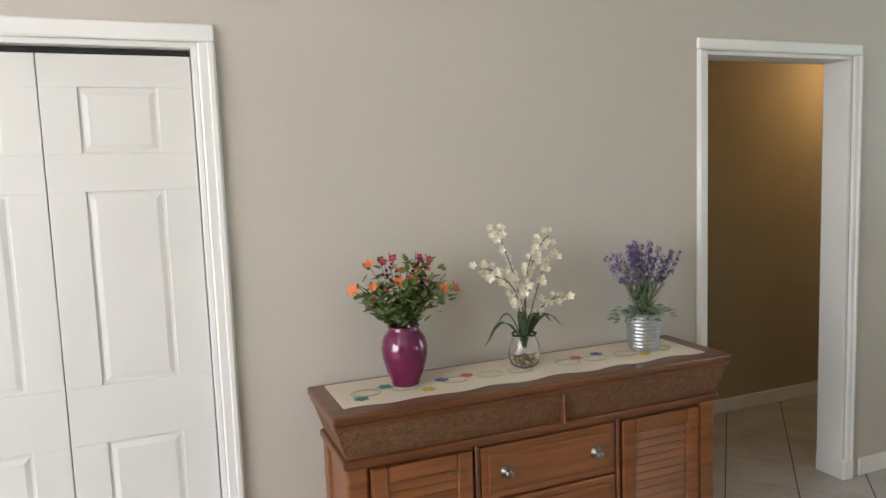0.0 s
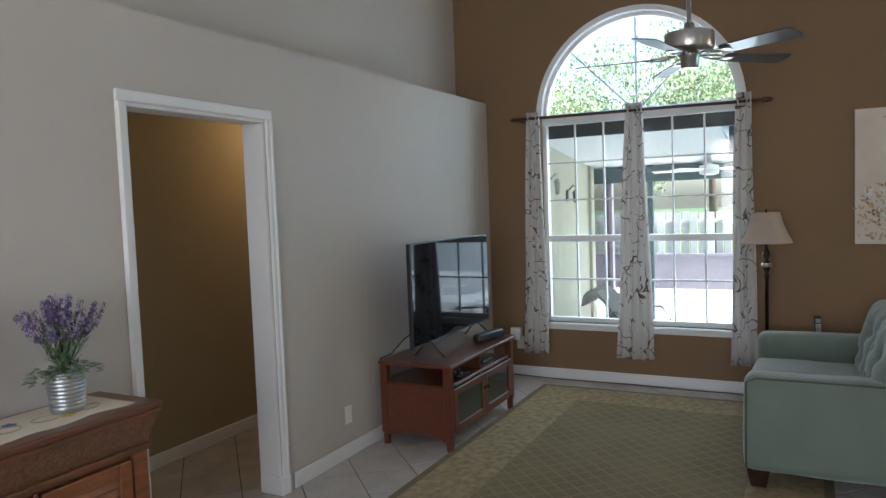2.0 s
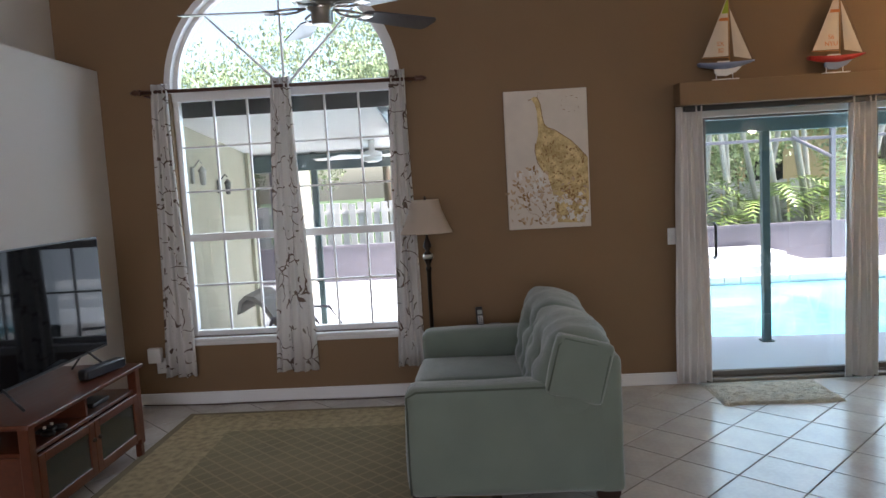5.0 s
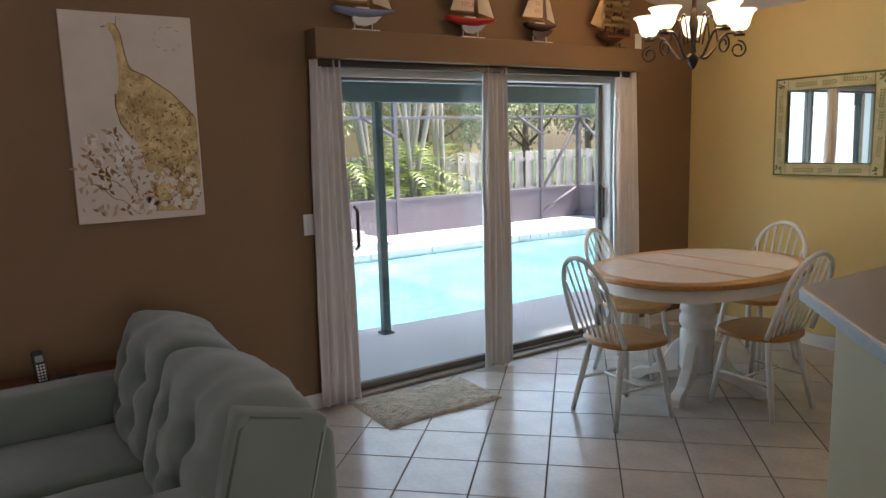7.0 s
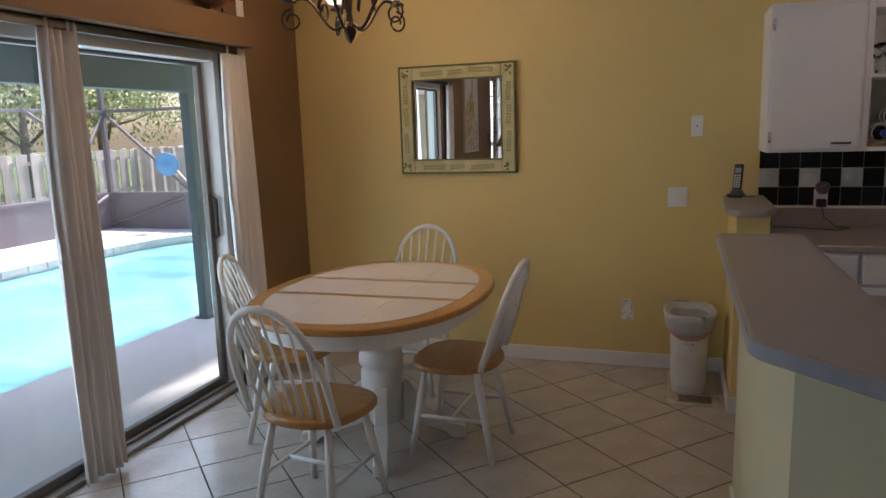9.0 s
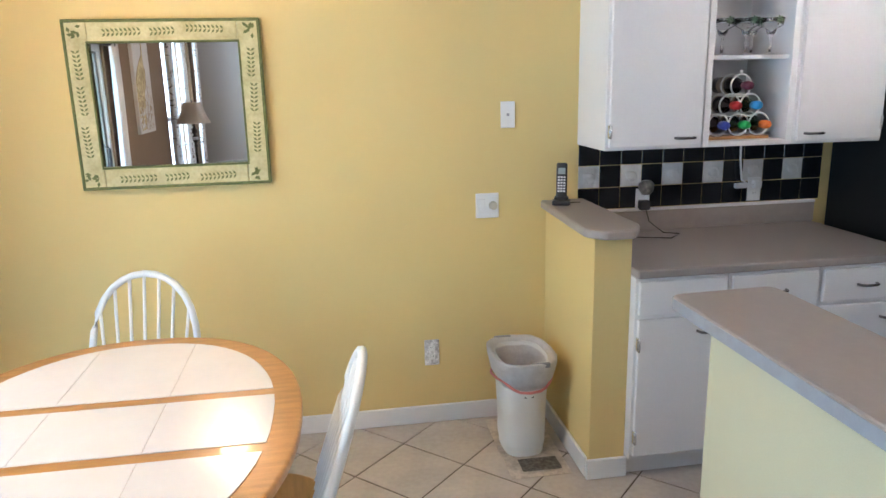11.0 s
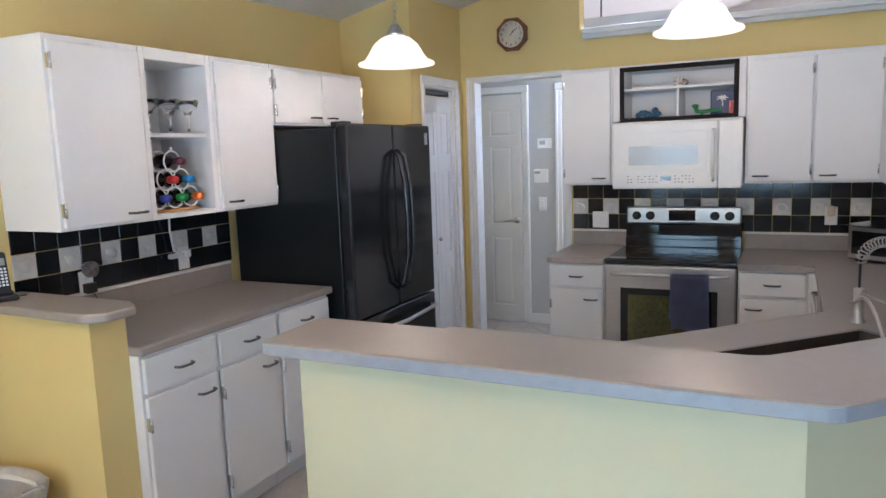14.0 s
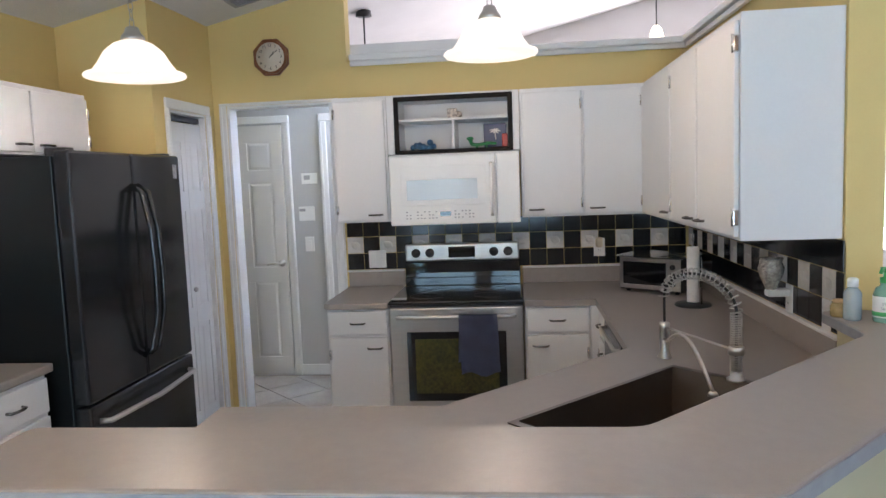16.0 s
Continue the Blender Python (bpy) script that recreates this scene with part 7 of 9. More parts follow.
    ms_ = part("mainsail", bm, SAIL, bo)
    bm = BM()
    sail(bm, [(my - 0.03, zb + 0.16), (y - L / 2 + 0.02, zb + 0.135), (my - 0.006, zb + H * 0.82)])
    part("jib", bm, SAIL, bo)
    hh = H - 0.185

    def band(t0, t1, mt, nm):
        bm2 = BM()
        z0, z1 = zb + 0.165 + hh * t0, zb + 0.165 + hh * t1
        w0, w1 = 0.172 * (1 - t0), 0.172 * (1 - t1)
        bm2.faces.new([bm2.verts.new(p) for p in ((BOATX - 0.0165, my + 0.008, z0), (BOATX - 0.0165, my + 0.006 + w0 * 0.94, z0), (BOATX - 0.0165, my + 0.006 + w1 * 0.94, z1), (BOATX - 0.0165, my + 0.008, z1))])
        part(nm, bm2, mt, ms_)
    band(0.58, 0.63, stripe, "sail_stripe")
    if top_mat:
        band(0.70, 0.93, top_mat, "sail_tip")
    for i, t in enumerate(nums):
        text(t, 0.042, Matrix.Translation((BOATX - 0.017, my + 0.065, zb + 0.245 - 0.045 * i)) @ Matrix(((0, 0, -1, 0), (-1, 0, 0, 0), (0, 1, 0, 0), (0, 0, 0, 1))), ORANGE, ms_)
    return bo


BLUEH = mat("pale_blue_hull", (0.20, 0.25, 0.38), 0.35, vary=0.05)
REDH = mat("red_hull", (0.45, 0.02, 0.015), 0.35, vary=0.05)
boat(-2.155, BLUEH, WHITEWOOD, "model yacht with pale blue hull and lime-tipped sail", ORANGE, ("SX", "30"), 0.585, 0.38, LIME)
boat(-2.89, REDH, BLUEH, "model yacht with red hull and cream sails", ORANGE, ("S6", "NYU"), 0.60, 0.38)
boat(-3.45, DARKWOOD, DARKWOOD, "model yacht with dark hull and orange-striped sails", ORANGE, ("74", "101"), 0.52, 0.28)
GY = -4.12
gl_ = thing("model_galleon", (BOATX, GY, 2.13), "dark wooden model galleon with tan square sails", "model boat", "model boats on the pelmet")
bm = BM()
box(bm, BOATX - 0.03, GY - 0.11, 2.1305, BOATX + 0.03, GY + 0.09, 2.142, 0.003)
for yy in (-0.07, 0.05):
    cyl(bm, (BOATX, GY + yy, 2.14), (BOATX, GY + yy, 2.17), 0.006, 6)
part("stand", bm, DARKWOOD, gl_)
bm = BM()
hull(bm, GY - 0.01, 2.225, 0.27, 0.062, 0.042)
box(bm, BOATX - 0.033, GY - 0.145, 2.215, BOATX + 0.033, GY - 0.075, 2.268, 0.005)
box(bm, BOATX - 0.028, GY + 0.055, 2.22, BOATX + 0.028, GY + 0.105, 2.25, 0.005)
gh_ = part("hull", bm, mat("reddish_dark_wood", (0.075, 0.028, 0.014), 0.45, vary=0.3), gl_)
bm = BM()
box(bm, BOATX - 0.046, GY - 0.135, 2.200, BOATX - 0.040, GY + 0.10, 2.209, 0.002)
part("wale", bm, mat("red_wale_paint", (0.30, 0.05, 0.02), 0.45, vary=0.1), gh_, "red painted side rail")
for k in range(6):
    bm = BM()
    box(bm, BOATX - 0.047, GY - 0.115 + 0.036 * k, 2.222, BOATX - 0.030, GY - 0.103 + 0.036 * k, 2.234, 0.002)
    part("gun_port", bm, BLACK, gh_)
MASTS = ((0.075, 0.27, 0.058), (-0.015, 0.35, 0.066), (-0.105, 0.29, 0.052))
TANS = mat("tan_sail", (0.50, 0.36, 0.18), 0.8, vary=0.12, scale=12)
for dy, hh, w0 in MASTS:
    bm = BM()
    cyl(bm, (BOATX, GY + dy, 2.21), (BOATX, GY + dy, 2.23 + hh), 0.004, 6)
    mast_ = part("mast", bm, DARKWOOD, gl_)
    for k in range(3):
        z0, z1 = 2.268 + (hh - 0.05) * k / 3, 2.268 + (hh - 0.05) * (k + 0.86) / 3
        w = w0 * (1 - 0.2 * k)
        bm = BM()
        cyl(bm, (BOATX - 0.006, GY + dy - w, z1 + 0.003), (BOATX - 0.006, GY + dy + w, z1 + 0.003), 0.0025, 6)
        part("yard", bm, DARKWOOD, mast_)
        bm = BM()
        rr = [[bm.verts.new((BOATX - 0.008 - 0.024 * math.sin(math.pi * j / 5), GY + dy + w * (0.90 + 0.12 * math.sin(math.pi * j / 5)) * (i / 4 - 1), z1 + (z0 - z1) * j / 5 + (0.012 * (1 - (i / 4 - 1) ** 2) if j == 5 else 0))) for i in range(9)] for j in range(6)]
        for a, b in zip(rr, rr[1:]):
            for i in range(8):
                bm.faces.new((a[i], a[i + 1], b[i + 1], b[i])).smooth = True
        bmesh.ops.solidify(bm, geom=bm.faces[:], thickness=0.001)
        part("square_sail", bm, TANS, mast_)
bm = BM()
tube(bm, [(BOATX, GY + 0.10, 2.235), (BOATX, GY + 0.23, 2.29)], 0.0035, 6)
part("bowsprit", bm, DARKWOOD, gl_)
for a, b in ((0.225, 0.42), (0.175, 0.36)):
    bm = BM()
    sail(bm, [(GY + 0.10, 2.262), (GY + a, 2.286), (GY + 0.082, 2.13 + a * 0.4 + b * 0.75)], BOATX - 0.004 - 0.01 * (a < 0.2))
    part("jib", bm, TANS, gl_)
bm = BM()
for (d0, h0, _), (d1, h1, _) in zip(MASTS, MASTS[1:]):
    tube(bm, [(BOATX, GY + d0, 2.22 + h0), (BOATX, GY + d1, 2.24)], 0.0008, 4)
    tube(bm, [(BOATX, GY + d1, 2.22 + h1), (BOATX, GY + d0, 2.24)], 0.0008, 4)
part("rigging", bm, DSTEM, gl_)
bm = BM()
box(bm, XE - 0.006, -4.50, 2.15, XE - 0.0005, -4.43, 2.26, 0.002)
single("blank_plate", bm, WHITEPL, "white blank wall plate above the pelmet end", "wall plate")

# ---- ceiling fan ----
FX, FY_, FZ = 4.15, 0.225, 2.355
fan = thing("ceiling_fan", (FX, FY_, top(FY_, FX)), "brushed nickel ceiling fan with five dark blades", "ceiling fan")
bm = BM()
lathe(bm, [(0.03, -0.07), (0.065, -0.03), (0.07, 0.04)], (FX, FY_, top(FY_, FX)), 20)
part("canopy", bm, NICKEL, fan)
bm = BM()
cyl(bm, (FX, FY_, FZ + 0.10), (FX, FY_, top(FY_, FX)), 0.0125, 12)
part("downrod", bm, NICKEL, fan)
bm = BM()
lathe(bm, [(0.05, -0.03), (0.10, -0.022), (0.122, -0.01), (0.126, 0.0), (0.126, 0.072), (0.12, 0.08), (0.05, 0.09), (0.028, 0.10), (0.025, 0.13)], (FX, FY_, FZ), 32)
part("motor_housing", bm, NICKEL, fan)
bm = BM()
lathe(bm, [(0.03, -0.105), (0.045, -0.10), (0.048, -0.05), (0.06, -0.04), (0.06, -0.031)], (FX, FY_, FZ), 24)
part("switch_housing", bm, NICKEL, fan)
BLADE = mat("dark_fan_blade", (0.055, 0.055, 0.062), 0.3, vary=0.2, scale=4, stretch=(1, 12, 1), coat=0.3)
for i in range(5):
    M = pose(FX, FY_, FZ - 0.035, 0, 0, 72 * i - 48)
    bm = BM()
    for s in (-1, 1):
        tube(bm, [(0.07, 0, 0.0), (0.11, s * 0.03, -0.006), (0.16, s * 0.038, -0.01), (0.22, s * 0.012, -0.012)], 0.006, 6)
    box(bm, 0.20, -0.035, -0.016, 0.25, 0.035, -0.008, 0.003)
    bl_ = part("blade_bracket", bm, NICKEL, fan, "", M)
    bm = BM()
    prism(bm, rounded([(0.20, -0.050), (0.585, -0.066), (0.60, -0.04), (0.60, 0.04), (0.585, 0.066), (0.20, 0.050)], 0.03), -0.003, 0.003)
    part("blade", bm, BLADE, bl_, "", M @ pose(0, 0, -0.008, -11))
bm = BM()
tube(bm, [(FX, FY_ - 0.02, FZ - 0.10), (FX, FY_ - 0.02, FZ - 0.26)], 0.0012, 4)
ball(bm, (FX, FY_ - 0.02, FZ - 0.265), 0.007, (1, 1, 1.6), 8)
part("pull_chain", bm, NICKEL, fan)

# ---- floor lamp and end table ----
LX, LY = 5.83, -0.055
fl_ = thing("floor_lamp", (LX, LY, 0), "dark bronze floor lamp with cream square-bell shade", "floor lamp")
bm = BM()
lathe(bm, [(0.14, 0), (0.14, 0.012), (0.10, 0.025), (0.03, 0.045), (0.018, 0.07)], (LX, LY, 0.0), 28)
part("base", bm, BRONZE, fl_)
bm = BM()
lathe(bm, [(0.014, 0.07), (0.014, 0.95), (0.02, 0.96), (0.02, 0.975), (0.012, 0.985), (0.024, 1.02), (0.032, 1.05), (0.024, 1.075), (0.012, 1.09), (0.03, 1.12), (0.022, 1.15), (0.012, 1.17), (0.008, 1.19), (0.006, 1.435), (0.009, 1.445), (0.003, 1.46)], (LX, LY, 0.0), 18)
part("pole", bm, BRONZE, fl_)
bm = BM()
lathe(bm, [(0.034, 1.035), (0.036, 1.05), (0.034, 1.065)], (LX, LY, 0), 18)
part("glass_knuckle", bm, NICKEL, fl_)
bm = BM()
rings = []
for z, r_ in ((1.212, 0.176), (1.222, 0.172), (1.285, 0.142), (1.35, 0.115), (1.43, 0.094), (1.435, 0.097)):
    rings.append([bm.verts.new((LX + r_ * c, LY + r_ * s, z)) for c, s in [(math.copysign(abs(math.cos(2 * math.pi * i / 32)) ** 0.75, math.cos(2 * math.pi * i / 32)), math.copysign(abs(math.sin(2 * math.pi * i / 32)) ** 0.75, math.sin(2 * math.pi * i / 32))) for i in range(32)]])
for a, b in zip(rings, rings[1:]):
    for i in range(32):
        bm.faces.new((a[i], a[(i + 1) % 32], b[(i + 1) % 32], b[i])).smooth = True
bmesh.ops.solidify(bm, geom=bm.faces[:], thickness=0.003)
part("shade", bm, SHADE, fl_, "cream fabric shade")

et = thing("end_table", (5.84, -0.45, 0), "small cherry wood end table beside the loveseat", "side table")
bm = BM()
box(bm, 5.62, -0.72, 0.49, 6.08, -0.22, 0.515, 0.006, 2)
part("top", bm, CHERRY, et)
bm = BM()
box(bm, 5.65, -0.69, 0.41, 6.05, -0.25, 0.4895, 0.003)
part("apron", bm, CHERRY, et)
for x in (5.65, 6.01):
    for y in (-0.69, -0.29):
        bm = BM()
        box(bm, x, y, 0, x + 0.04, y + 0.04, 0.4095, 0.003)
        part("leg", bm, CHERRY, et)


def handset(M, label):
    ph = thing("cordless_phone", M, label, "telephone", "cordless phones")
    bm = BM()
    box(bm, -0.04, -0.035, 0.0, 0.04, 0.045, 0.022, 0.008, 2)
    box(bm, -0.032, 0.0, 0.02, 0.032, 0.04, 0.035, 0.008, 2)
    part("cradle", bm, BLACK, ph, "", M)
    H_ = M @ pose(0, 0.012, 0.025, -14)
    bm = BM()
    box(bm, -0.024, -0.012, 0.0, 0.024, 0.014, 0.16, 0.009, 3)
    hs = smooth(part("handset", bm, BLACK, ph, "", H_))
    bm = BM()
    box(bm, -0.016, -0.0135, 0.108, 0.016, -0.0115, 0.136, 0.001)
    part("display", bm, mat("grey_lcd", (0.30, 0.34, 0.32), 0.2, vary=0.05), hs, "", H_)
    for r_ in range(6):
        for c in range(3):
            bm = BM()
            box(bm, -0.017 + c * 0.0125, -0.0140, 0.028 + r_ * 0.0125, -0.0085 + c * 0.0125, -0.0115, 0.036 + r_ * 0.0125, 0.001)
            part("key", bm, WHITEPL, hs, "", H_)
    return ph


handset(pose(5.74, -0.395, 0.515, 0, 0, -75), "black cordless phone in its cradle on the end table")
handset(pose(3.375, -4.955, 1.065, 0, 0, 160), "black cordless phone in its cradle on the ledge")
bm = BM()
box(bm, 5.78, -0.53, 0.5155, 5.88, -0.45, 0.565, 0.008, 2)
single("answering_machine", bm, BLACK, "small black answering machine on the end table", "telephone")

# ---- kitchen fixtures and small things ----
PEND = [(2.00, -3.99, 1.978), (1.80, -2.66, 2.02)]
for i, (x, y, z) in enumerate(PEND):
    pn_ = thing("pendant_lamp", (x, y, top(y, x)), "lit white glass bell pendant on a chain", "pendant lamp", "kitchen pendants")
    bm = BM()
    lathe(bm, [(0.176, 0.0), (0.182, 0.006), (0.178, 0.014), (0.150, 0.024), (0.128, 0.055), (0.105, 0.095), (0.07, 0.125), (0.036, 0.138), (0.03, 0.138), (0.066, 0.118), (0.10, 0.088), (0.122, 0.05), (0.145, 0.02), (0.170, 0.004)], (x, y, z), 40)
    part("glass_shade", bm, FROST_K, pn_, "lit ribbed white glass")
    bm = BM()
    lathe(bm, [(0.045, 0.134), (0.042, 0.15), (0.03, 0.165), (0.022, 0.185), (0.008, 0.19)], (x, y, z), 20)
    part("cap", bm, NICKEL, pn_)
    zt_ = top(y, x)
    k = int((zt_ - z - 0.20) / 0.032)
    bm = BM()
    for j in range(k):
        zc = z + 0.20 + j * 0.032
        pts = []
        for q in range(8):
            a = 2 * math.pi * q / 8
            u, w = 0.009 * math.cos(a), 0.022 * math.sin(a)
            pts.append((x + (u if j % 2 else 0), y + (0 if j % 2 else u), zc + w))
        tube(bm, pts, 0.0022, 4, closed=True)
    part("chain", bm, NICKEL, pn_)
    bm = BM()
    lathe(bm, [(0.02, -0.03), (0.06, -0.015), (0.065, 0.03)], (x, y, zt_), 20)
    part("canopy", bm, NICKEL, pn_)
    lamp("pendant_bulb", "POINT", pose(x, y, z + 0.02), 9, (1.0, 0.86, 0.64), radius=0.05)
# hanging lamps of the front room, seen over the half wall
for x, y, z, bright in ((-0.74, -3.67, 2.56, False), (-1.84, -1.335, 2.80, True)):
    fp = thing("front_room_pendant", (x, y, top(y, 0)), "slim pendant hanging in the front room", "pendant lamp", "front room pendants")
    bm = BM()
    cyl(bm, (x, y, z), (x, y, top(y, 0)), 0.006, 6)
    part("rod", bm, BLACK, fp)
    bm = BM()
    lathe(bm, [(0.06, -0.02), (0.055, 0.02)], (x, y, top(y, 0) - 0.02), 16)
    part("canopy", bm, BLACK, fp)
    bm = BM()
    if bright:
        lathe(bm, [(0.07, -0.16), (0.062, -0.10), (0.045, -0.03), (0.02, 0.0), (0.015, 0.0), (0.04, -0.04), (0.06, -0.13)], (x, y, z), 20)
        part("shade", bm, FROST, fp)
    else:
        lathe(bm, [(0.045, -0.06), (0.03, -0.02), (0.012, 0.01), (0.008, 0.01), (0.026, -0.03), (0.04, -0.055)], (x, y, z), 16)
        part("shade", bm, BLACK, fp)

# ceiling vent
cv = thing("ceiling_vent", (0.30, -4.10, top(-4.10, 0.30)), "grey louvred air vent in the kitchen ceiling", "vent")
VMT = Matrix.Translation((0.30, -4.10, top(-4.10, 0.30) - 0.003)) @ pose(0, 0, 0, math.degrees(math.atan(0.235)))
bm = BM()
for a, b, c, d in ((-0.09, -0.19, 0.09, -0.165), (-0.09, 0.165, 0.09, 0.19), (-0.09, -0.165, -0.07, 0.165), (0.07, -0.165, 0.09, 0.165)):
    box(bm, a, b, -0.010, c, d, 0.0, 0.002)
part("frame", bm, GREYT, cv, "", VMT)
for k in range(6):
    bm = BM()
    box(bm, -0.008, -0.165, -0.002, 0.008, 0.165, 0.0, 0.0005, 1, pose(-0.058 + 0.0232 * k, 0, -0.004, 0, 30))
    part("slat", bm, GREYT, cv, "", VMT)

# clock
ck = thing("wall_clock", (XW, -4.14, 2.385), "octagonal wooden wall clock with cream dial", "clock")
bm = BM()
R8 = 0.125
prism(bm, [(-4.14 + R8 * math.cos(radians(45 * i + 22.5)), 2.385 + R8 * math.sin(radians(45 * i + 22.5))) for i in range(8)], 0.001, 0.03, "x")
bmesh.ops.bevel(bm, geom=[e for e in bm.edges if e.verts[0].co.x > 0.02 and e.verts[1].co.x > 0.02], offset=0.01, segments=2, affect="EDGES")
part("case", bm, WALNUT, ck)
bm = BM()
lathe(bm, [(0.093, 0), (0.093, 0.003)], n=40, m=pose(0.0305, -4.14, 2.385, 0, 90, 0))
dial = part("dial", bm, mat("cream_dial", (0.66, 0.60, 0.50), 0.5, vary=0.03), ck)
CM = Matrix(((0, 0, 1, 0), (1, 0, 0, 0), (0, 1, 0, 0), (0, 0, 0, 1)))
for n in range(1, 13):
    a = radians(90 - 30 * n)
    text(str(n), 0.027, Matrix.Translation((0.034, -4.14 + 0.074 * math.cos(a), 2.385 + 0.074 * math.sin(a))) @ CM, BLACK, dial, "numeral")
for ang, l, w in ((52, 0.045, 0.0035), (40, 0.066, 0.0025)):
    bm = BM()
    d = Vector((0, math.cos(radians(ang)), math.sin(radians(ang))))
    cyl(bm, Vector((0.036, -4.14, 2.385)) - d * 0.008, Vector((0.036, -4.14, 2.385)) + d * l, w * 0.7, 6)
    part("clock_hand", bm, BLACK, dial)


def plate(name, M, w, h, label, cat, bits, material=WHITEPL):
    """Wall plate in the pose M (x across, front -y)."""
    t = thing(name, M, label, cat, "")
    bm = BM()
    box(bm, -w / 2, -0.006, -h / 2, w / 2, -0.0003, h / 2, 0.003, 2)
    part("cover", bm, material, t, "", M)
    for nm, x, z, bw, bh, d, mt in bits:
        bm = BM()
        box(bm, x - bw / 2, -0.006 - d, z - bh / 2, x + bw / 2, -0.0058, z + bh / 2, min(0.0015, d * 0.4))
        part(nm, bm, mt, t, "", M)
    return t


SOCK = [("socket", 0, 0.022, 0.03, 0.026, 0.002, WHITEPL), ("socket", 0, -0.022, 0.03, 0.026, 0.002, WHITEPL)] + [("slot", dx, z + 0.004, 0.003, 0.008, 0.0025, BLACK) for z in (0.022, -0.022) for dx in (-0.006, 0.006)]
S180 = lambda x, z: pose(x, YS, z, 0, 0, 180)
plate("phone_plate", S180(3.583, 1.459), 0.066, 0.117, "white wall phone jack plate", "wall plate", [("jack", 0, 0, 0.012, 0.012, 0.002, GREYT)])
dm = plate("dimmer_switch", S180(3.68, 1.052), 0.108, 0.115, "white double plate with dimmer knob and rocker", "light switch", [("rocker", -0.027, 0, 0.030, 0.062, 0.004, WHITEPL)])
bm = BM()
lathe(bm, [(0.02, 0), (0.018, 0.014), (0.012, 0.016)], n=20, m=pose(3.68 - 0.027 + 0.0, YS + 0.006, 1.052, -90))
part("dimmer_knob", bm, mat("ivory_plastic", (0.66, 0.60, 0.46), 0.4, vary=0.03), dm)
FLORAL = mat("floral_plate", (0.62, 0.58, 0.58), 0.4, vary=0.45, scale=60, fine=160, tint=(0.70, 0.68, 0.68))
plate("wall_outlet", S180(3.954, 0.358), 0.07, 0.128, "flower-patterned double wall outlet", "outlet", SOCK, FLORAL)
plate("wall_outlet", pose(XE, 2.0, 0.30, 0, 0, -90), 0.07, 0.115, "white double wall outlet low on the brown wall", "outlet", SOCK)
bx = plate("wall_outlet", pose(3.79, YN, 0.27), 0.07, 0.115, "white double wall outlet on the beige wall", "outlet", SOCK)
plate("light_switch", pose(XE, -1.785, 1.075, 0, 0, -90), 0.075, 0.118, "white light switch beside the sliding door", "light switch", [("toggle", 0, 0, 0.03, 0.06, 0.004, WHITEPL)])
PW = lambda y, z: pose(XW, y, z, 0, 0, 90)
plate("wall_outlet", pose(0.006, -3.50, 1.045, 0, 0, 90), 0.115, 0.115, "white switch and outlet plate on black tiles", "outlet", [("rocker", -0.027, 0, 0.03, 0.06, 0.004, WHITEPL), ("socket", 0.027, 0.02, 0.03, 0.026, 0.002, WHITEPL), ("socket", 0.027, -0.02, 0.03, 0.026, 0.002, WHITEPL)])
of = plate("wall_outlet", pose(0.006, -2.06, 1.085, 0, 0, 90), 0.07, 0.115, "white outlet with a plug-in air freshener", "outlet", SOCK)
bm = BM()
box(bm, 0.013, -2.085, 1.085, 0.045, -2.04, 1.15, 0.012, 2)
smooth(part("air_freshener", bm, mat("cream_plastic", (0.60, 0.52, 0.38), 0.4, vary=0.05), of))
# rear hall controls
RH = lambda y, z: pose(-0.95, y, z, 0, 0, 90)
plate("thermostat", RH(-4.215, 1.60), 0.13, 0.085, "white wall thermostat with grey display", "thermostat", [("display", -0.02, 0.008, 0.05, 0.035, 0.001, GREYT), ("button", 0.045, 0.0, 0.012, 0.03, 0.002, WHITEPL), ("button", -0.02, -0.03, 0.06, 0.01, 0.002, WHITEPL)])
plate("alarm_panel", RH(-4.25, 1.32), 0.13, 0.115, "white alarm keypad on the hall wall", "alarm panel", [("display", -0.035, 0.03, 0.05, 0.022, 0.001, GREYT), ("keypad", 0.03, -0.02, 0.05, 0.05, 0.001, WHITEPL)])
plate("light_switch", RH(-4.24, 1.075), 0.075, 0.118, "white rocker light switch", "light switch", [("rocker", 0, 0, 0.032, 0.062, 0.004, WHITEPL)])

# faucet: spring pull-down
fx, fy = 2.26, -1.885
dv = Vector((-0.72, -0.38, 0)).normalized()
fc = thing("kitchen_faucet", (fx, fy, KC), "brushed steel spring-neck kitchen faucet", "faucet")
bm = BM()
lathe(bm, [(0.03, 0), (0.03, 0.008), (0.019, 0.014), (0.019, 0.03)], (fx, fy, KC), 20)
part("body", bm, STEEL, fc)
bm = BM()
lathe(bm, [(0.016, 0.085), (0.025, 0.088), (0.025, 0.112), (0.016, 0.115)], (fx, fy, KC), 20)
part("collar", bm, STEEL, fc)
path = []
for i in range(40):
    a = math.pi * i / 39
    path.append(Vector((fx, fy, KC + 0.225)) + dv * (0.175 - 0.175 * math.cos(a)) + Vector((0, 0, 0.105 * math.sin(a))))
full = [Vector((fx, fy, KC + 0.025 + 0.20 * i / 14)) for i in range(14)] + path
hose = full + [path[-1] - Vector((0, 0, 0.03 * (i + 1))) for i in range(3)]
bm = BM()
tube(bm, hose, 0.005, 8)
part("hose", bm, BLACK, fc)
bm = BM()
hel = []
N = 760
lens_ = [0.0]
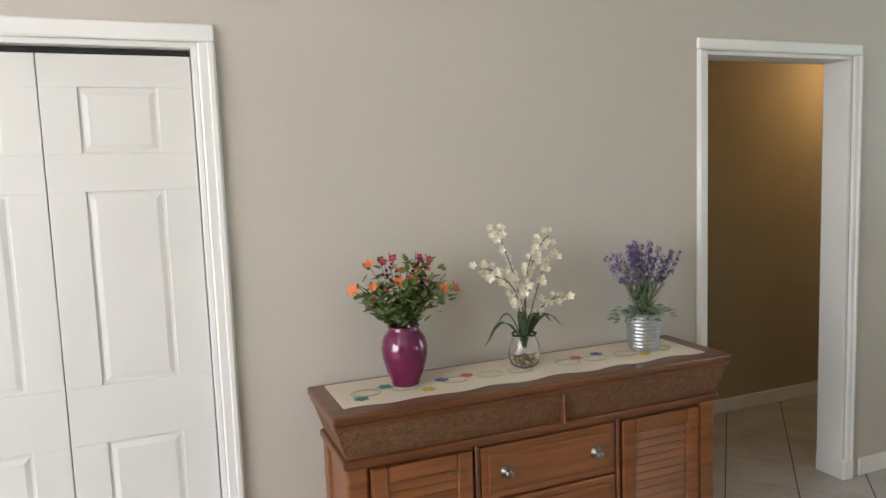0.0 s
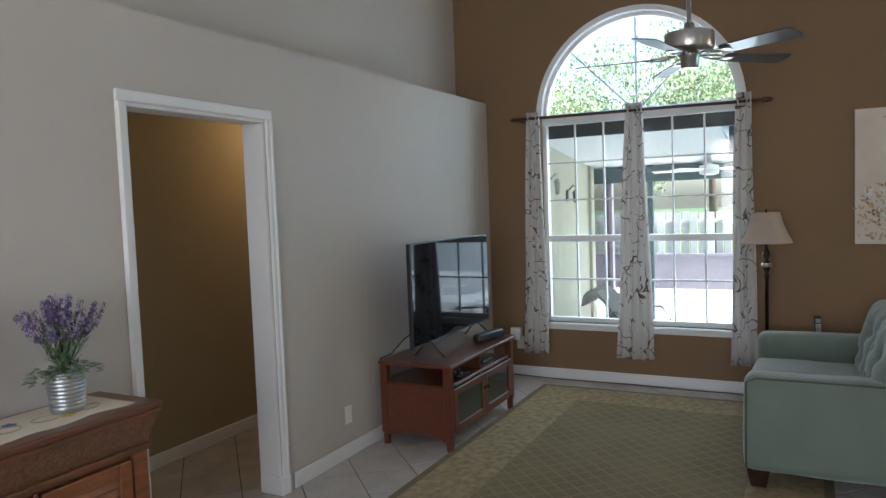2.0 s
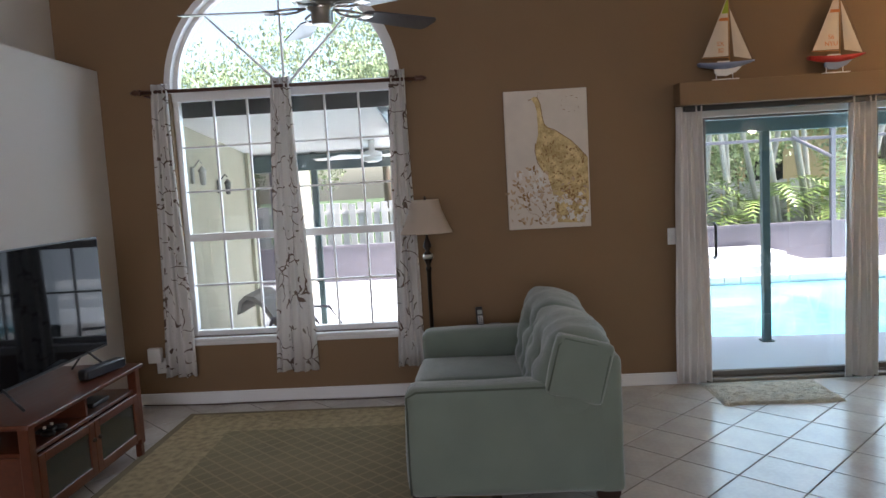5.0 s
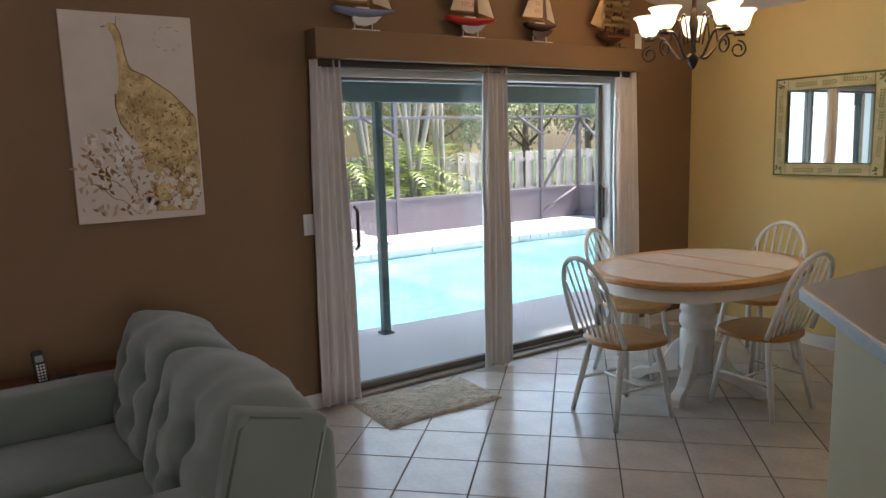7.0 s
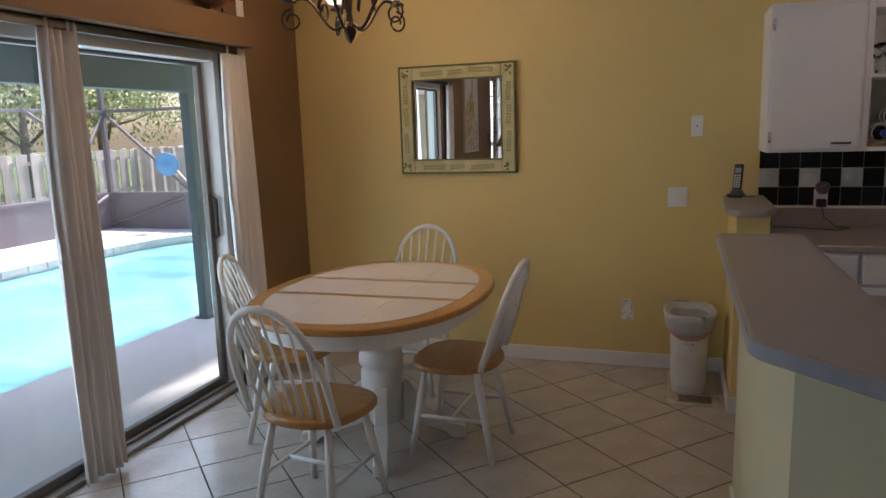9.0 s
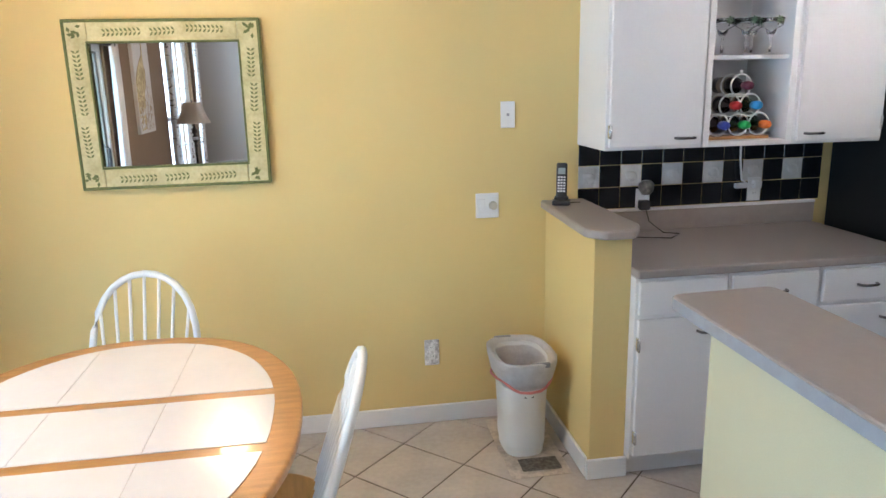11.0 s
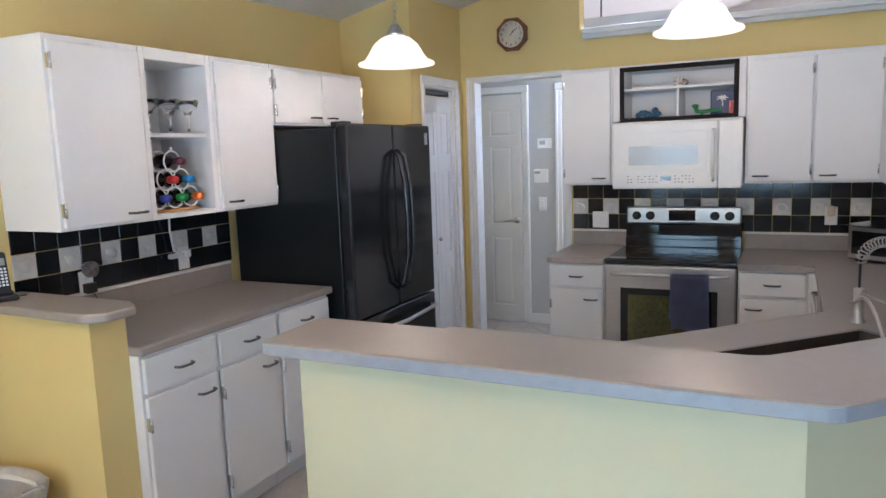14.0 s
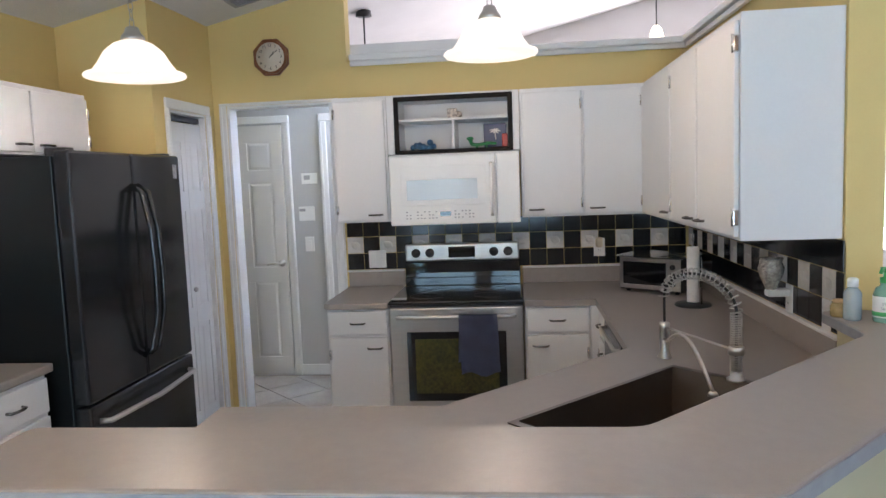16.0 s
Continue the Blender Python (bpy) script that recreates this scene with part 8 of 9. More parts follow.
for a, b in zip(full, full[1:]):
    lens_.append(lens_[-1] + (b - a).length)
ang = 0.0
for i in range(N):
    w = lens_[-1] * i / (N - 1) * 0.999
    k = max(j for j in range(len(full) - 1) if lens_[j] <= w)
    d = (full[k + 1] - full[k])
    q = full[k] + d * ((w - lens_[k]) / d.length)
    d.normalize()
    s = Vector((dv.y, -dv.x, 0))
    n2 = d.cross(s).normalized()
    ang += 2 * math.pi * (lens_[-1] / N) / (0.0075 if w < 0.198 else 0.021)
    hel.append(q + (s * math.cos(ang) + n2 * math.sin(ang)) * 0.0185)
tube(bm, hel, 0.0026, 4)
part("spring", bm, STEEL, fc, "coiled steel spring")
end = path[-1] - Vector((0, 0, 0.09))
bm = BM()
lathe(bm, [(0.022, -0.15), (0.026, -0.145), (0.026, -0.13), (0.018, -0.115), (0.018, -0.03), (0.019, -0.025), (0.019, -0.005), (0.010, 0.0)], tuple(end), 18)
part("spray_head", bm, STEEL, fc)
bm = BM()
cyl(bm, (fx, fy, KC + 0.10), end - Vector((0, 0, 0.02)), 0.004, 8)
part("support_arm", bm, STEEL, fc)
dsp = thing("filtered_water_tap", (2.30, -2.03, KC), "small curved steel filtered-water tap", "faucet")
bm = BM()
lathe(bm, [(0.016, 0), (0.014, 0.01), (0.008, 0.015)], (2.42, -2.0, KC), 14)
tube(bm, [Vector((2.42, -2.0, KC + 0.01)) + Vector((-0.26 * t, -0.09 * t, 0.145 * math.sin(min(1.0, t * 1.1) * 2.3))) for t in [i / 14 for i in range(15)]], 0.006, 8)
part("spout", bm, STEEL, dsp)

# toaster oven
TOM = pose(0.42, -1.76, KC, 0, 0, 52)
to = thing("toaster_oven", TOM, "black and silver countertop toaster oven with foil on top", "toaster oven")
bm = BM()
box(bm, -0.19, -0.13, 0.012, 0.19, 0.13, 0.205, 0.008, 2)
part("body", bm, BLACK, to, "", TOM)
bm = BM()
for a, b, c, d in ((-0.185, 0.02, 0.185, 0.045), (-0.185, 0.175, 0.185, 0.198), (-0.185, 0.045, -0.165, 0.175), (0.10, 0.045, 0.185, 0.175)):
    box(bm, a, -0.136, b, c, -0.1305, d, 0.002)
part("front_frame", bm, STEEL, to, "", TOM)
bm = BM()
box(bm, -0.165, -0.134, 0.045, 0.10, -0.1305, 0.175)
part("glass_door", bm, BLACKGL, to, "", TOM)
bm = BM()
for z in (0.06, 0.11, 0.155):
    lathe(bm, [(0.015, 0), (0.013, 0.014)], n=14, m=TOM @ pose(0.142, -0.136, z, 90))
part("knobs", bm, BLACK, to)
bm = BM()
bmesh.ops.create_grid(bm, x_segments=14, y_segments=10, size=0.5)
rnd = random.Random(2)
for v in bm.verts:
    v.co = Vector((v.co.x * 0.44, v.co.y * 0.33 - 0.01, 0.2075 + 0.006 * abs(noise.noise((v.co.x * 12, v.co.y * 12, 0)))))
bmesh.ops.solidify(bm, geom=bm.faces[:], thickness=0.002)
part("foil_tray", bm, CHROME, to, "crumpled foil tray", TOM)
bm = BM()
for sx in (-0.15, 0.15):
    for sy in (-0.1, 0.1):
        cyl(bm, (sx, sy, 0.0), (sx, sy, 0.012), 0.012, 10)
part("feet", bm, BLACK, to, "", TOM)
# paper towel holder
px_, py_ = 0.93, -1.70
pt_ = thing("paper_towel_holder", (px_, py_, KC), "black and wire paper towel holder with thin roll", "paper towel holder")
bm = BM()
lathe(bm, [(0.09, 0), (0.092, 0.006), (0.085, 0.014), (0.01, 0.018)], (px_, py_, KC), 28)
part("base", bm, BLACK, pt_)
bm = BM()
cyl(bm, (px_, py_, KC + 0.015), (px_, py_, KC + 0.33), 0.004, 8)
tube(bm, [(px_ + 0.018 * math.cos(a), py_, KC + 0.345 + 0.02 * math.sin(a)) for a in [2 * math.pi * i / 12 for i in range(12)]], 0.003, 6, closed=True)
tube(bm, [(px_ + 0.05, py_ + 0.03, KC + 0.015), (px_ + 0.05, py_ + 0.03, KC + 0.2), (px_ + 0.045, py_ + 0.03, KC + 0.25)], 0.003, 6)
part("post", bm, CHROME, pt_)
bm = BM()
lathe(bm, [(0.030, 0.02), (0.031, 0.03), (0.031, 0.295), (0.029, 0.30)], (px_, py_, KC), 22)
part("paper_roll", bm, mat("white_paper", (0.76, 0.74, 0.71), 0.9, vary=0.06, scale=30, fine=150, bump=0.2), pt_)
# wax warmer on the north tiles
plate("wall_outlet", pose(1.68, -1.506, 1.03), 0.07, 0.115, "white outlet plate on tiles with a wax warmer", "outlet", SOCK)
wx = thing("wax_warmer", (1.68, -1.54, 1.06), "silver glass plug-in wax warmer", "wax warmer")
bm = BM()
lathe(bm, [(0.02, -0.01), (0.028, 0.01), (0.045, 0.05), (0.05, 0.075), (0.04, 0.10), (0.046, 0.115), (0.042, 0.115), (0.036, 0.10)], (1.68, -1.58, 1.08), 22)
part("cup", bm, mat("crackled_silver_glass", (0.52, 0.50, 0.46), 0.2, 0.5, vary=0.4, scale=90, bump=0.6, bscale=120), wx)
bm = BM()
box(bm, 1.655, -1.60, 1.04, 1.705, -1.512, 1.072, 0.01, 2)
part("plug_body", bm, WHITEPL, wx)
plate("light_switch", pose(2.02, -1.506, 1.03), 0.07, 0.115, "white switch plate on tiles", "light switch", [("rocker", 0, 0, 0.03, 0.06, 0.004, WHITEPL)])
# bottles at the wall end of the bar
bz = 1.07
CLEARG = mat("clear_green_gel", (0.30, 0.55, 0.42), 0.15, vary=0.05, trans=0.6)
GREENP = mat("green_pump_plastic", (0.05, 0.36, 0.10), 0.35, vary=0.05)
hs_ = thing("hand_sanitizer", (2.33, -1.47, bz), "clear pump bottle of hand sanitizer with green pump", "bottle")
bm = BM()
lathe(bm, [(0.029, 0), (0.032, 0.005), (0.032, 0.085), (0.025, 0.105), (0.013, 0.112), (0.013, 0.12)], (2.33, -1.47, bz), 24)
b_ = part("bottle", bm, CLEARG, hs_)
bm = BM()
lathe(bm, [(0.014, 0.121), (0.014, 0.137), (0.005, 0.139), (0.005, 0.158), (0.013, 0.16), (0.013, 0.168)], (2.33, -1.47, bz), 16)
tube(bm, [(2.33, -1.47, bz + 0.163), (2.35, -1.49, bz + 0.163), (2.36, -1.497, bz + 0.155)], 0.005, 6)
part("pump", bm, GREENP, hs_)
bm = BM()
lathe(bm, [(0.0325, 0.017), (0.0326, 0.018), (0.0326, 0.08), (0.0325, 0.081)], (2.33, -1.47, bz), 24)
lb = part("label", bm, WHITEPL, hs_, "white label")
LM = Matrix.Translation((2.364, -1.476, bz)) @ pose(0, 0, 0, 90, 0, 75)
for tx, z, s in (("Hand", 0.061, 0.015), ("Sanitizer", 0.046, 0.0115)):
    text(tx, s, LM @ pose(0, z, 0.002), GREYT, b_)
bm = BM()
lathe(bm, [(0.025, 0.019), (0.0331, 0.021), (0.0331, 0.034), (0.025, 0.036)], (2.33, -1.47, bz), 24)
part("label_band", bm, GREENP, hs_)
bt_ = thing("soap_bottle", (2.29, -1.545, bz), "small clear bottle with white cap", "bottle")
bm = BM()
lathe(bm, [(0.022, 0), (0.026, 0.004), (0.026, 0.085), (0.016, 0.10), (0.012, 0.104)], (2.29, -1.545, bz), 20)
part("bottle", bm, mat("pale_blue_soap", (0.52, 0.62, 0.64), 0.2, vary=0.05, trans=0.4), bt_)
bm = BM()
lathe(bm, [(0.016, 0.104), (0.016, 0.128), (0.012, 0.132)], (2.29, -1.545, bz), 16)
part("cap", bm, WHITEPL, bt_)
jr = thing("small_jar", (2.235, -1.56, bz), "small amber jar with cork lid", "jar")
bm = BM()
lathe(bm, [(0.024, 0), (0.027, 0.005), (0.027, 0.035), (0.02, 0.045)], (2.235, -1.56, bz), 18)
part("jar", bm, mat("amber_jar", (0.32, 0.24, 0.10), 0.2, vary=0.3, scale=40), jr)
bm = BM()
lathe(bm, [(0.02, 0.045), (0.02, 0.055)], (2.235, -1.56, bz), 16)
part("lid", bm, mat("cork", (0.40, 0.28, 0.15), 0.8, vary=0.2), jr)

# wine rack and bottles on the open cabinet
wr = thing("wine_rack", (2.64, -4.9, UZ0 + 0.022), "white hooped wire wine rack on a wooden base", "wine rack")
zb = UZ0 + 0.022
bm = BM()
box(bm, 2.475, -4.93, zb + 0.0005, 2.77, -4.83, zb + 0.014, 0.003)
part("base", bm, OAK, wr)
RR = 0.047
cells = [(2.715, zb + 0.064), (2.62, zb + 0.064), (2.525, zb + 0.064), (2.667, zb + 0.146), (2.572, zb + 0.146), (2.62, zb + 0.228)]
for x, z in cells:
    for y in (-4.84, -4.92):
        bm = BM()
        tube(bm, [(x + RR * math.cos(2 * math.pi * i / 20), y, z + RR * math.sin(2 * math.pi * i / 20)) for i in range(20)], 0.004, 6, closed=True)
        part("hoop", bm, WHITEPL, wr)
bm = BM()
ball(bm, (2.62, -4.84, zb + 0.285), 0.008)
part("finial", bm, WHITEPL, wr)
for (x, z), (gc, cc) in zip(cells, (("d", (0.03, 0.05, 0.30)), ("g", (0.01, 0.30, 0.06)), ("g", (0.70, 0.16, 0.02)), ("d", (0.45, 0.02, 0.02)), ("g", (0.03, 0.28, 0.62)), ("d", (0.10, 0.015, 0.035)))):
    wb = thing("wine_bottle", (x, -4.9, z), "dark glass wine bottle lying in the rack", "bottle", "wine bottles")
    bm = BM()
    lathe(bm, [(0.030, 0), (0.036, 0.006), (0.036, 0.14), (0.030, 0.165), (0.014, 0.19), (0.013, 0.235)], n=20, m=pose(x, -5.03, z, -90))
    part("glass", bm, mat("bottle_glass_" + gc, (0.02, 0.035, 0.02) if gc == "g" else (0.018, 0.01, 0.012), 0.12, vary=0.2, coat=0.4), wb)
    bm = BM()
    lathe(bm, [(0.0150, 0.212), (0.017, 0.214), (0.019, 0.24), (0.016, 0.262)], n=14, m=pose(x, -5.03, z, -90))
    part("stopper", bm, mat("coloured_stopper", cc, 0.4, vary=0.05), wb)
    bm = BM()
    lathe(bm, [(0.0362, 0.05), (0.0366, 0.051), (0.0366, 0.11), (0.0362, 0.111)], n=20, m=pose(x, -5.03, z, -90))
    part("label", bm, mat("wine_label", (0.42, 0.36, 0.30), 0.7, vary=0.3, scale=40), wb)
for i, (x, y) in enumerate(((2.71, -4.86), (2.62, -4.83), (2.55, -4.90), (2.73, -4.97), (2.50, -4.84))):
    mg = thing("margarita_glass", (x, y, 1.69), "clear margarita glass with painted palm tree", "glass", "margarita glasses")
    bm = BM()
    lathe(bm, [(0.034, 0), (0.033, 0.003), (0.006, 0.008), (0.005, 0.075), (0.018, 0.09), (0.022, 0.105), (0.045, 0.118), (0.052, 0.15), (0.050, 0.15), (0.043, 0.12), (0.018, 0.105), (0.003, 0.085)], (x, y, 1.69), 22)
    g_ = part("glass", bm, GLASS, mg)
    g_.visible_shadow = False
    bm = BM()
    for k in range(6):
        a = k * math.pi / 3 + 0.3
        strip_mesh(bm, [(x, y + 0.052, 1.69 + 0.14), (x + 0.012 * math.cos(a), y + 0.053, 1.69 + 0.143 + 0.012 * math.sin(a)), (x + 0.022 * math.cos(a), y + 0.053, 1.69 + 0.14 + 0.018 * math.sin(a))], 0.005, 0.004, (0, 1, 0))
    tube(bm, [(x, y + 0.052, 1.69 + 0.14), (x + 0.002, y + 0.048, 1.69 + 0.118)], 0.0025, 5)
    part("painted_palm", bm, LEAFD, mg)
# plugs and cords on the south tiles
po_ = plate("wall_outlet", pose(2.93, YS + 0.006, 1.04, 0, 0, 180), 0.07, 0.115, "white outlet with a dark plug and night light", "outlet", SOCK)
bm = BM()
box(bm, 2.905, YS + 0.013, 1.00, 2.955, YS + 0.05, 1.045, 0.006, 2)
part("plug", bm, BLACK, po_)
bm = BM()
lathe(bm, [(0.02, 0), (0.034, 0.02), (0.036, 0.05), (0.02, 0.065)], (2.93, YS + 0.045, 1.075), 14)
part("night_light", bm, mat("smoky_glass_shade", (0.12, 0.10, 0.09), 0.3, vary=0.6, scale=60), po_)
bm = BM()
tube(bm, [(2.93, YS + 0.05, 1.01), (2.92, YS + 0.07, 0.95), (2.86, YS + 0.10, 0.90), (2.80, YS + 0.14, KS + 0.004), (2.88, YS + 0.22, KS + 0.004), (3.05, YS + 0.16, KS + 0.005), (3.18, YS + 0.17, KS + 0.01), (3.24, YS + 0.14, 1.0), (3.28, YS + 0.12, 1.068), (3.33, YS + 0.12, 1.068)], 0.0025, 6)
single("charger_cable", bm, BLACK, "thin black charger cord across the counter", "cable")
po2 = plate("wall_outlet", pose(2.36, YS + 0.006, 1.07, 0, 0, 180), 0.07, 0.115, "white outlet with a white plug", "outlet", SOCK)
bm = BM()
tube(bm, [(2.47, YS + 0.05, UZ0), (2.455, YS + 0.03, 1.22), (2.44, YS + 0.03, 1.12), (2.40, YS + 0.04, 1.09), (2.36, YS + 0.03, 1.10)], 0.005, 6)
box(bm, 2.34, YS + 0.0135, 1.075, 2.38, YS + 0.045, 1.115, 0.006, 2)
box(bm, 2.415, YS + 0.02, 1.08, 2.475, YS + 0.045, 1.105, 0.006, 2)
single("white_cable", bm, WHITEPL, "white cord and plug hanging under the cabinet", "cable")
# shelf ornaments above the microwave
def ornament(name, label, bm, mt):
    return single(name, bm, mt, label, "ornament")


bm = BM()
box(bm, 0.16, -2.985, 1.9205, 0.20, -2.925, 1.985, 0.004)
ball(bm, (0.18, -2.92, 1.945), 0.026, (1, 1, 0.95))
ornament("shell_ornament", "pale shell ornament on the shelf", bm, mat("pale_shell", (0.52, 0.46, 0.40), 0.5, vary=0.5, scale=60))
bm = BM()
for k in range(7):
    ball(bm, (0.18, -3.21 + 0.022 * k, 1.755 + 0.012 * math.sin(k * 1.1)), 0.024 - 0.0025 * abs(k - 3), (1, 1, 1.1), 10)
ball(bm, (0.18, -3.10, 1.783), 0.02)
ornament("blue_ornament", "blue glass shell ornament on the shelf", bm, mat("blue_glaze", (0.035, 0.11, 0.20), 0.3, vary=0.4, scale=30))
bm = BM()
box(bm, 0.06, -2.77, 1.7250, 0.09, -2.63, 1.89, 0.004)
fr_ = thing("photo_frame", (0.075, -2.7, 1.7250), "small dark blue picture frame with palm motif", "picture frame")
part("frame", bm, mat("navy_frame", (0.02, 0.035, 0.12), 0.4, vary=0.1), fr_)
bm = BM()
for k in range(7):
    a = k * 0.9
    strip_mesh(bm, [(0.0915, -2.70, 1.845), (0.0915, -2.70 + 0.02 * math.cos(a), 1.845 + 0.014 * math.sin(a)), (0.0915, -2.70 + 0.038 * math.cos(a), 1.84 + 0.016 * math.sin(a))], 0.006, 0.004, (1, 0, 0))
tube(bm, [(0.0915, -2.70, 1.845), (0.0915, -2.695, 1.79)], 0.003, 5)
part("palm_motif", bm, WHITEPL, fr_)
bm = BM()
tube(bm, [(0.2, -2.85, 1.79), (0.2, -2.84, 1.76), (0.2, -2.80, 1.755), (0.2, -2.74, 1.765), (0.2, -2.69, 1.76)], 0.014, 8, 0.008)
ball(bm, (0.2, -2.85, 1.795), 0.016, (1, 1.4, 0.8), 10)
for yy in (-2.81, -2.75):
    cyl(bm, (0.2, yy, 1.7250), (0.2, yy, 1.756), 0.007, 8)
ornament("green_lizard_ornament", "green lizard ornament on the shelf", bm, mat("green_glaze", (0.02, 0.20, 0.06), 0.3, vary=0.3, scale=30))
bm = BM()
box(bm, 0.14, -2.655, 1.7250, 0.17, -2.62, 1.82, 0.004)
ornament("red_ornament", "small red and yellow ornament", bm, mat("red_glaze", (0.40, 0.03, 0.03), 0.4, vary=0.3, scale=30))

# trash bin and floor vent
tbx, tby = 3.60, -4.80
tn = thing("trash_bin", (tbx, tby, 0), "white plastic trash bin with liner and red drawstring", "trash can")


def rr_ring(bm, w, d, z, n=28, e=3.0):
    return [bm.verts.new((tbx + w * math.copysign(abs(math.cos(2 * math.pi * i / n)) ** (2 / e), math.cos(2 * math.pi * i / n)), tby + d * math.copysign(abs(math.sin(2 * math.pi * i / n)) ** (2 / e), math.sin(2 * math.pi * i / n)), z)) for i in range(n)]


def loft(bm, rings, cap=True):
    for a, b in zip(rings, rings[1:]):
        n = len(a)
        for i in range(n):
            bm.faces.new((a[i], a[(i + 1) % n], b[(i + 1) % n], b[i])).smooth = True
    if cap:
        bm.faces.new(rings[0][::-1])


bm = BM()
loft(bm, [rr_ring(bm, w, d, z) for w, d, z in ((0.085, 0.115, 0.0), (0.09, 0.12, 0.008), (0.105, 0.145, 0.36), (0.108, 0.148, 0.44), (0.103, 0.142, 0.44), (0.095, 0.13, 0.05))])
part("bin", bm, WHITEPL, tn)
bm = BM()
rs = []
for w, d, z in ((0.1065, 0.147, 0.33), (0.122, 0.166, 0.36), (0.136, 0.182, 0.42), (0.141, 0.187, 0.452), (0.134, 0.180, 0.460), (0.122, 0.166, 0.452), (0.099, 0.138, 0.42), (0.091, 0.128, 0.25), (0.084, 0.120, 0.10)):
    r_ = rr_ring(bm, w, d, z)
    for i, v in enumerate(r_):
        v.co += Vector(noise.noise_vector(v.co * 22)) * 0.006
    rs.append(r_)
loft(bm, rs, False)
bmesh.ops.solidify(bm, geom=bm.faces[:], thickness=0.0012)
part("liner", bm, mat("white_bin_liner", (0.82, 0.80, 0.78), 0.45, vary=0.06, scale=30, bump=0.3, bscale=40), tn)
bm = BM()
ring_bm = BM()
pts = [v.co.copy() for v in rr_ring(ring_bm, 0.121, 0.165, 0.36)]
tube(bm, [Vector((p.x, p.y, 0.345 + 0.02 * math.sin(3 * i / 28 * 6.28))) for i, p in enumerate(pts)], 0.006, 6, closed=True)
part("drawstring", bm, mat("coral_drawstring", (0.62, 0.20, 0.18), 0.5, vary=0.1), tn)
for a, b in ((3.56, tby + 0.166), (3.64, tby - 0.182)):
    bm = BM()
    box(bm, a - 0.04, b, 0.438, a + 0.04, b + 0.014, 0.462, 0.004)
    part("clip", bm, mat("grey_clip", (0.30, 0.31, 0.32), 0.5, vary=0.05), tn)
bm = BM()
box(bm, tbx - 0.02, tby + 0.137, 0.29, tbx + 0.02, tby + 0.1395, 0.315)
part("sticker", bm, BLACK, tn, "small black and white sticker")
fv = thing("floor_vent_mat", (3.59, -4.8, 0), "worn metallic floor vent cover under the bin", "vent cover")
bm = BM()
box(bm, 3.45, -5.06, 0.0005, 3.71, -4.52, 0.003, 0.001)
part("plate", bm, mat("worn_vent_metal", (0.50, 0.45, 0.38), 0.4, 0.3, vary=0.3, scale=20), fv)
bm = BM()
box(bm, 3.48, -4.665, 0.0031, 3.65, -4.565, 0.0042, 0.0005)
part("grille", bm, mat("grey_vent_grille", (0.14, 0.13, 0.12), 0.4, 0.5, vary=0.5, scale=60), fv)

# cords along the baseboard of the east wall, and small white adapter
bm = BM()
tube(bm, [(XE - 0.03, 2.15, 0.012), (XE - 0.06, 1.6, 0.006), (XE - 0.04, 1.0, 0.006), (XE - 0.07, 0.5, 0.006), (XE - 0.05, 0.2, 0.006), (5.95, -0.05, 0.006)], 0.004, 6)
single("lamp_cable", bm, DSTEM, "thin brown lamp cord along the baseboard", "cable")
bm = BM()
box(bm, XE - 0.05, 1.98, 0.33, XE - 0.0005, 2.08, 0.44, 0.008, 2)
single("wall_adapter", bm, WHITEPL, "white boxy wall adapter behind the curtain", "adapter")

# ---- outdoors ----
bm = BM()
box(bm, -60, -70, -0.35, XE + 0.2 , 70, -0.30)
PX0, PX1, PY0p, PY1p = 7.62, 11.30, -10.2, -1.5
for q in ((XE + 0.2, -70, 90, -10.6), (XE + 0.2, 6.0, 90, 70), (13.0, -10.6, 90, 6.0)):
    box(bm, q[0], q[1], -0.35, q[2], q[3], -0.08)
tagged(part("ground", bm, LAWN), "lawn around the pool enclosure", "ground", "", "structure")
bm = BM()
pool = []
for i in range(40):
    a = 2 * math.pi * i / 40
    c, s = math.cos(a), math.sin(a)
    e = 0.45
    pool.append((PX0 + (PX1 - PX0) / 2 * (1 + math.copysign(abs(c) ** e, c)), PY0p + (PY1p - PY0p) / 2 * (1 + math.copysign(abs(s) ** e, s))))
cxp, cyp = (PX0 + PX1) / 2, (PY0p + PY1p) / 2
out = []
for x, y in pool:
    d = Vector((x - cxp, y - cyp))
    k = min(abs((XE + 0.2 - cxp if d.x < 0 else 13.0 - cxp) / d.x) if abs(d.x) > 1e-6 else 1e9, abs((-10.6 - cyp if d.y < 0 else 6.0 - cyp) / d.y) if abs(d.y) > 1e-6 else 1e9)
    out.append((cxp + d.x * k, cyp + d.y * k))
corners = [(13.0, 6.0), (XE + 0.2, 6.0), (XE + 0.2, -10.6), (13.0, -10.6)]
A = [bm.verts.new((x, y, -0.05)) for x, y in pool]
B = [bm.verts.new((x, y, -0.05)) for x, y in out]
n = len(A)
for i in range(n):
    j = (i + 1) % n
    f = [A[i], B[i]]
    (x0, y0), (x1, y1) = out[i], out[j]
    for cx, cy in corners:
        if abs(x0 - x1) > 0.01 and abs(y0 - y1) > 0.01 and ((abs(x0 - cx) < 0.01 and abs(y1 - cy) < 0.01) or (abs(x1 - cx) < 0.01 and abs(y0 - cy) < 0.01)):
            f.append(bm.verts.new((cx, cy, -0.05)))
    bm.faces.new(f + [B[j], A[j]])
bmesh.ops.recalc_face_normals(bm, faces=bm.faces[:])
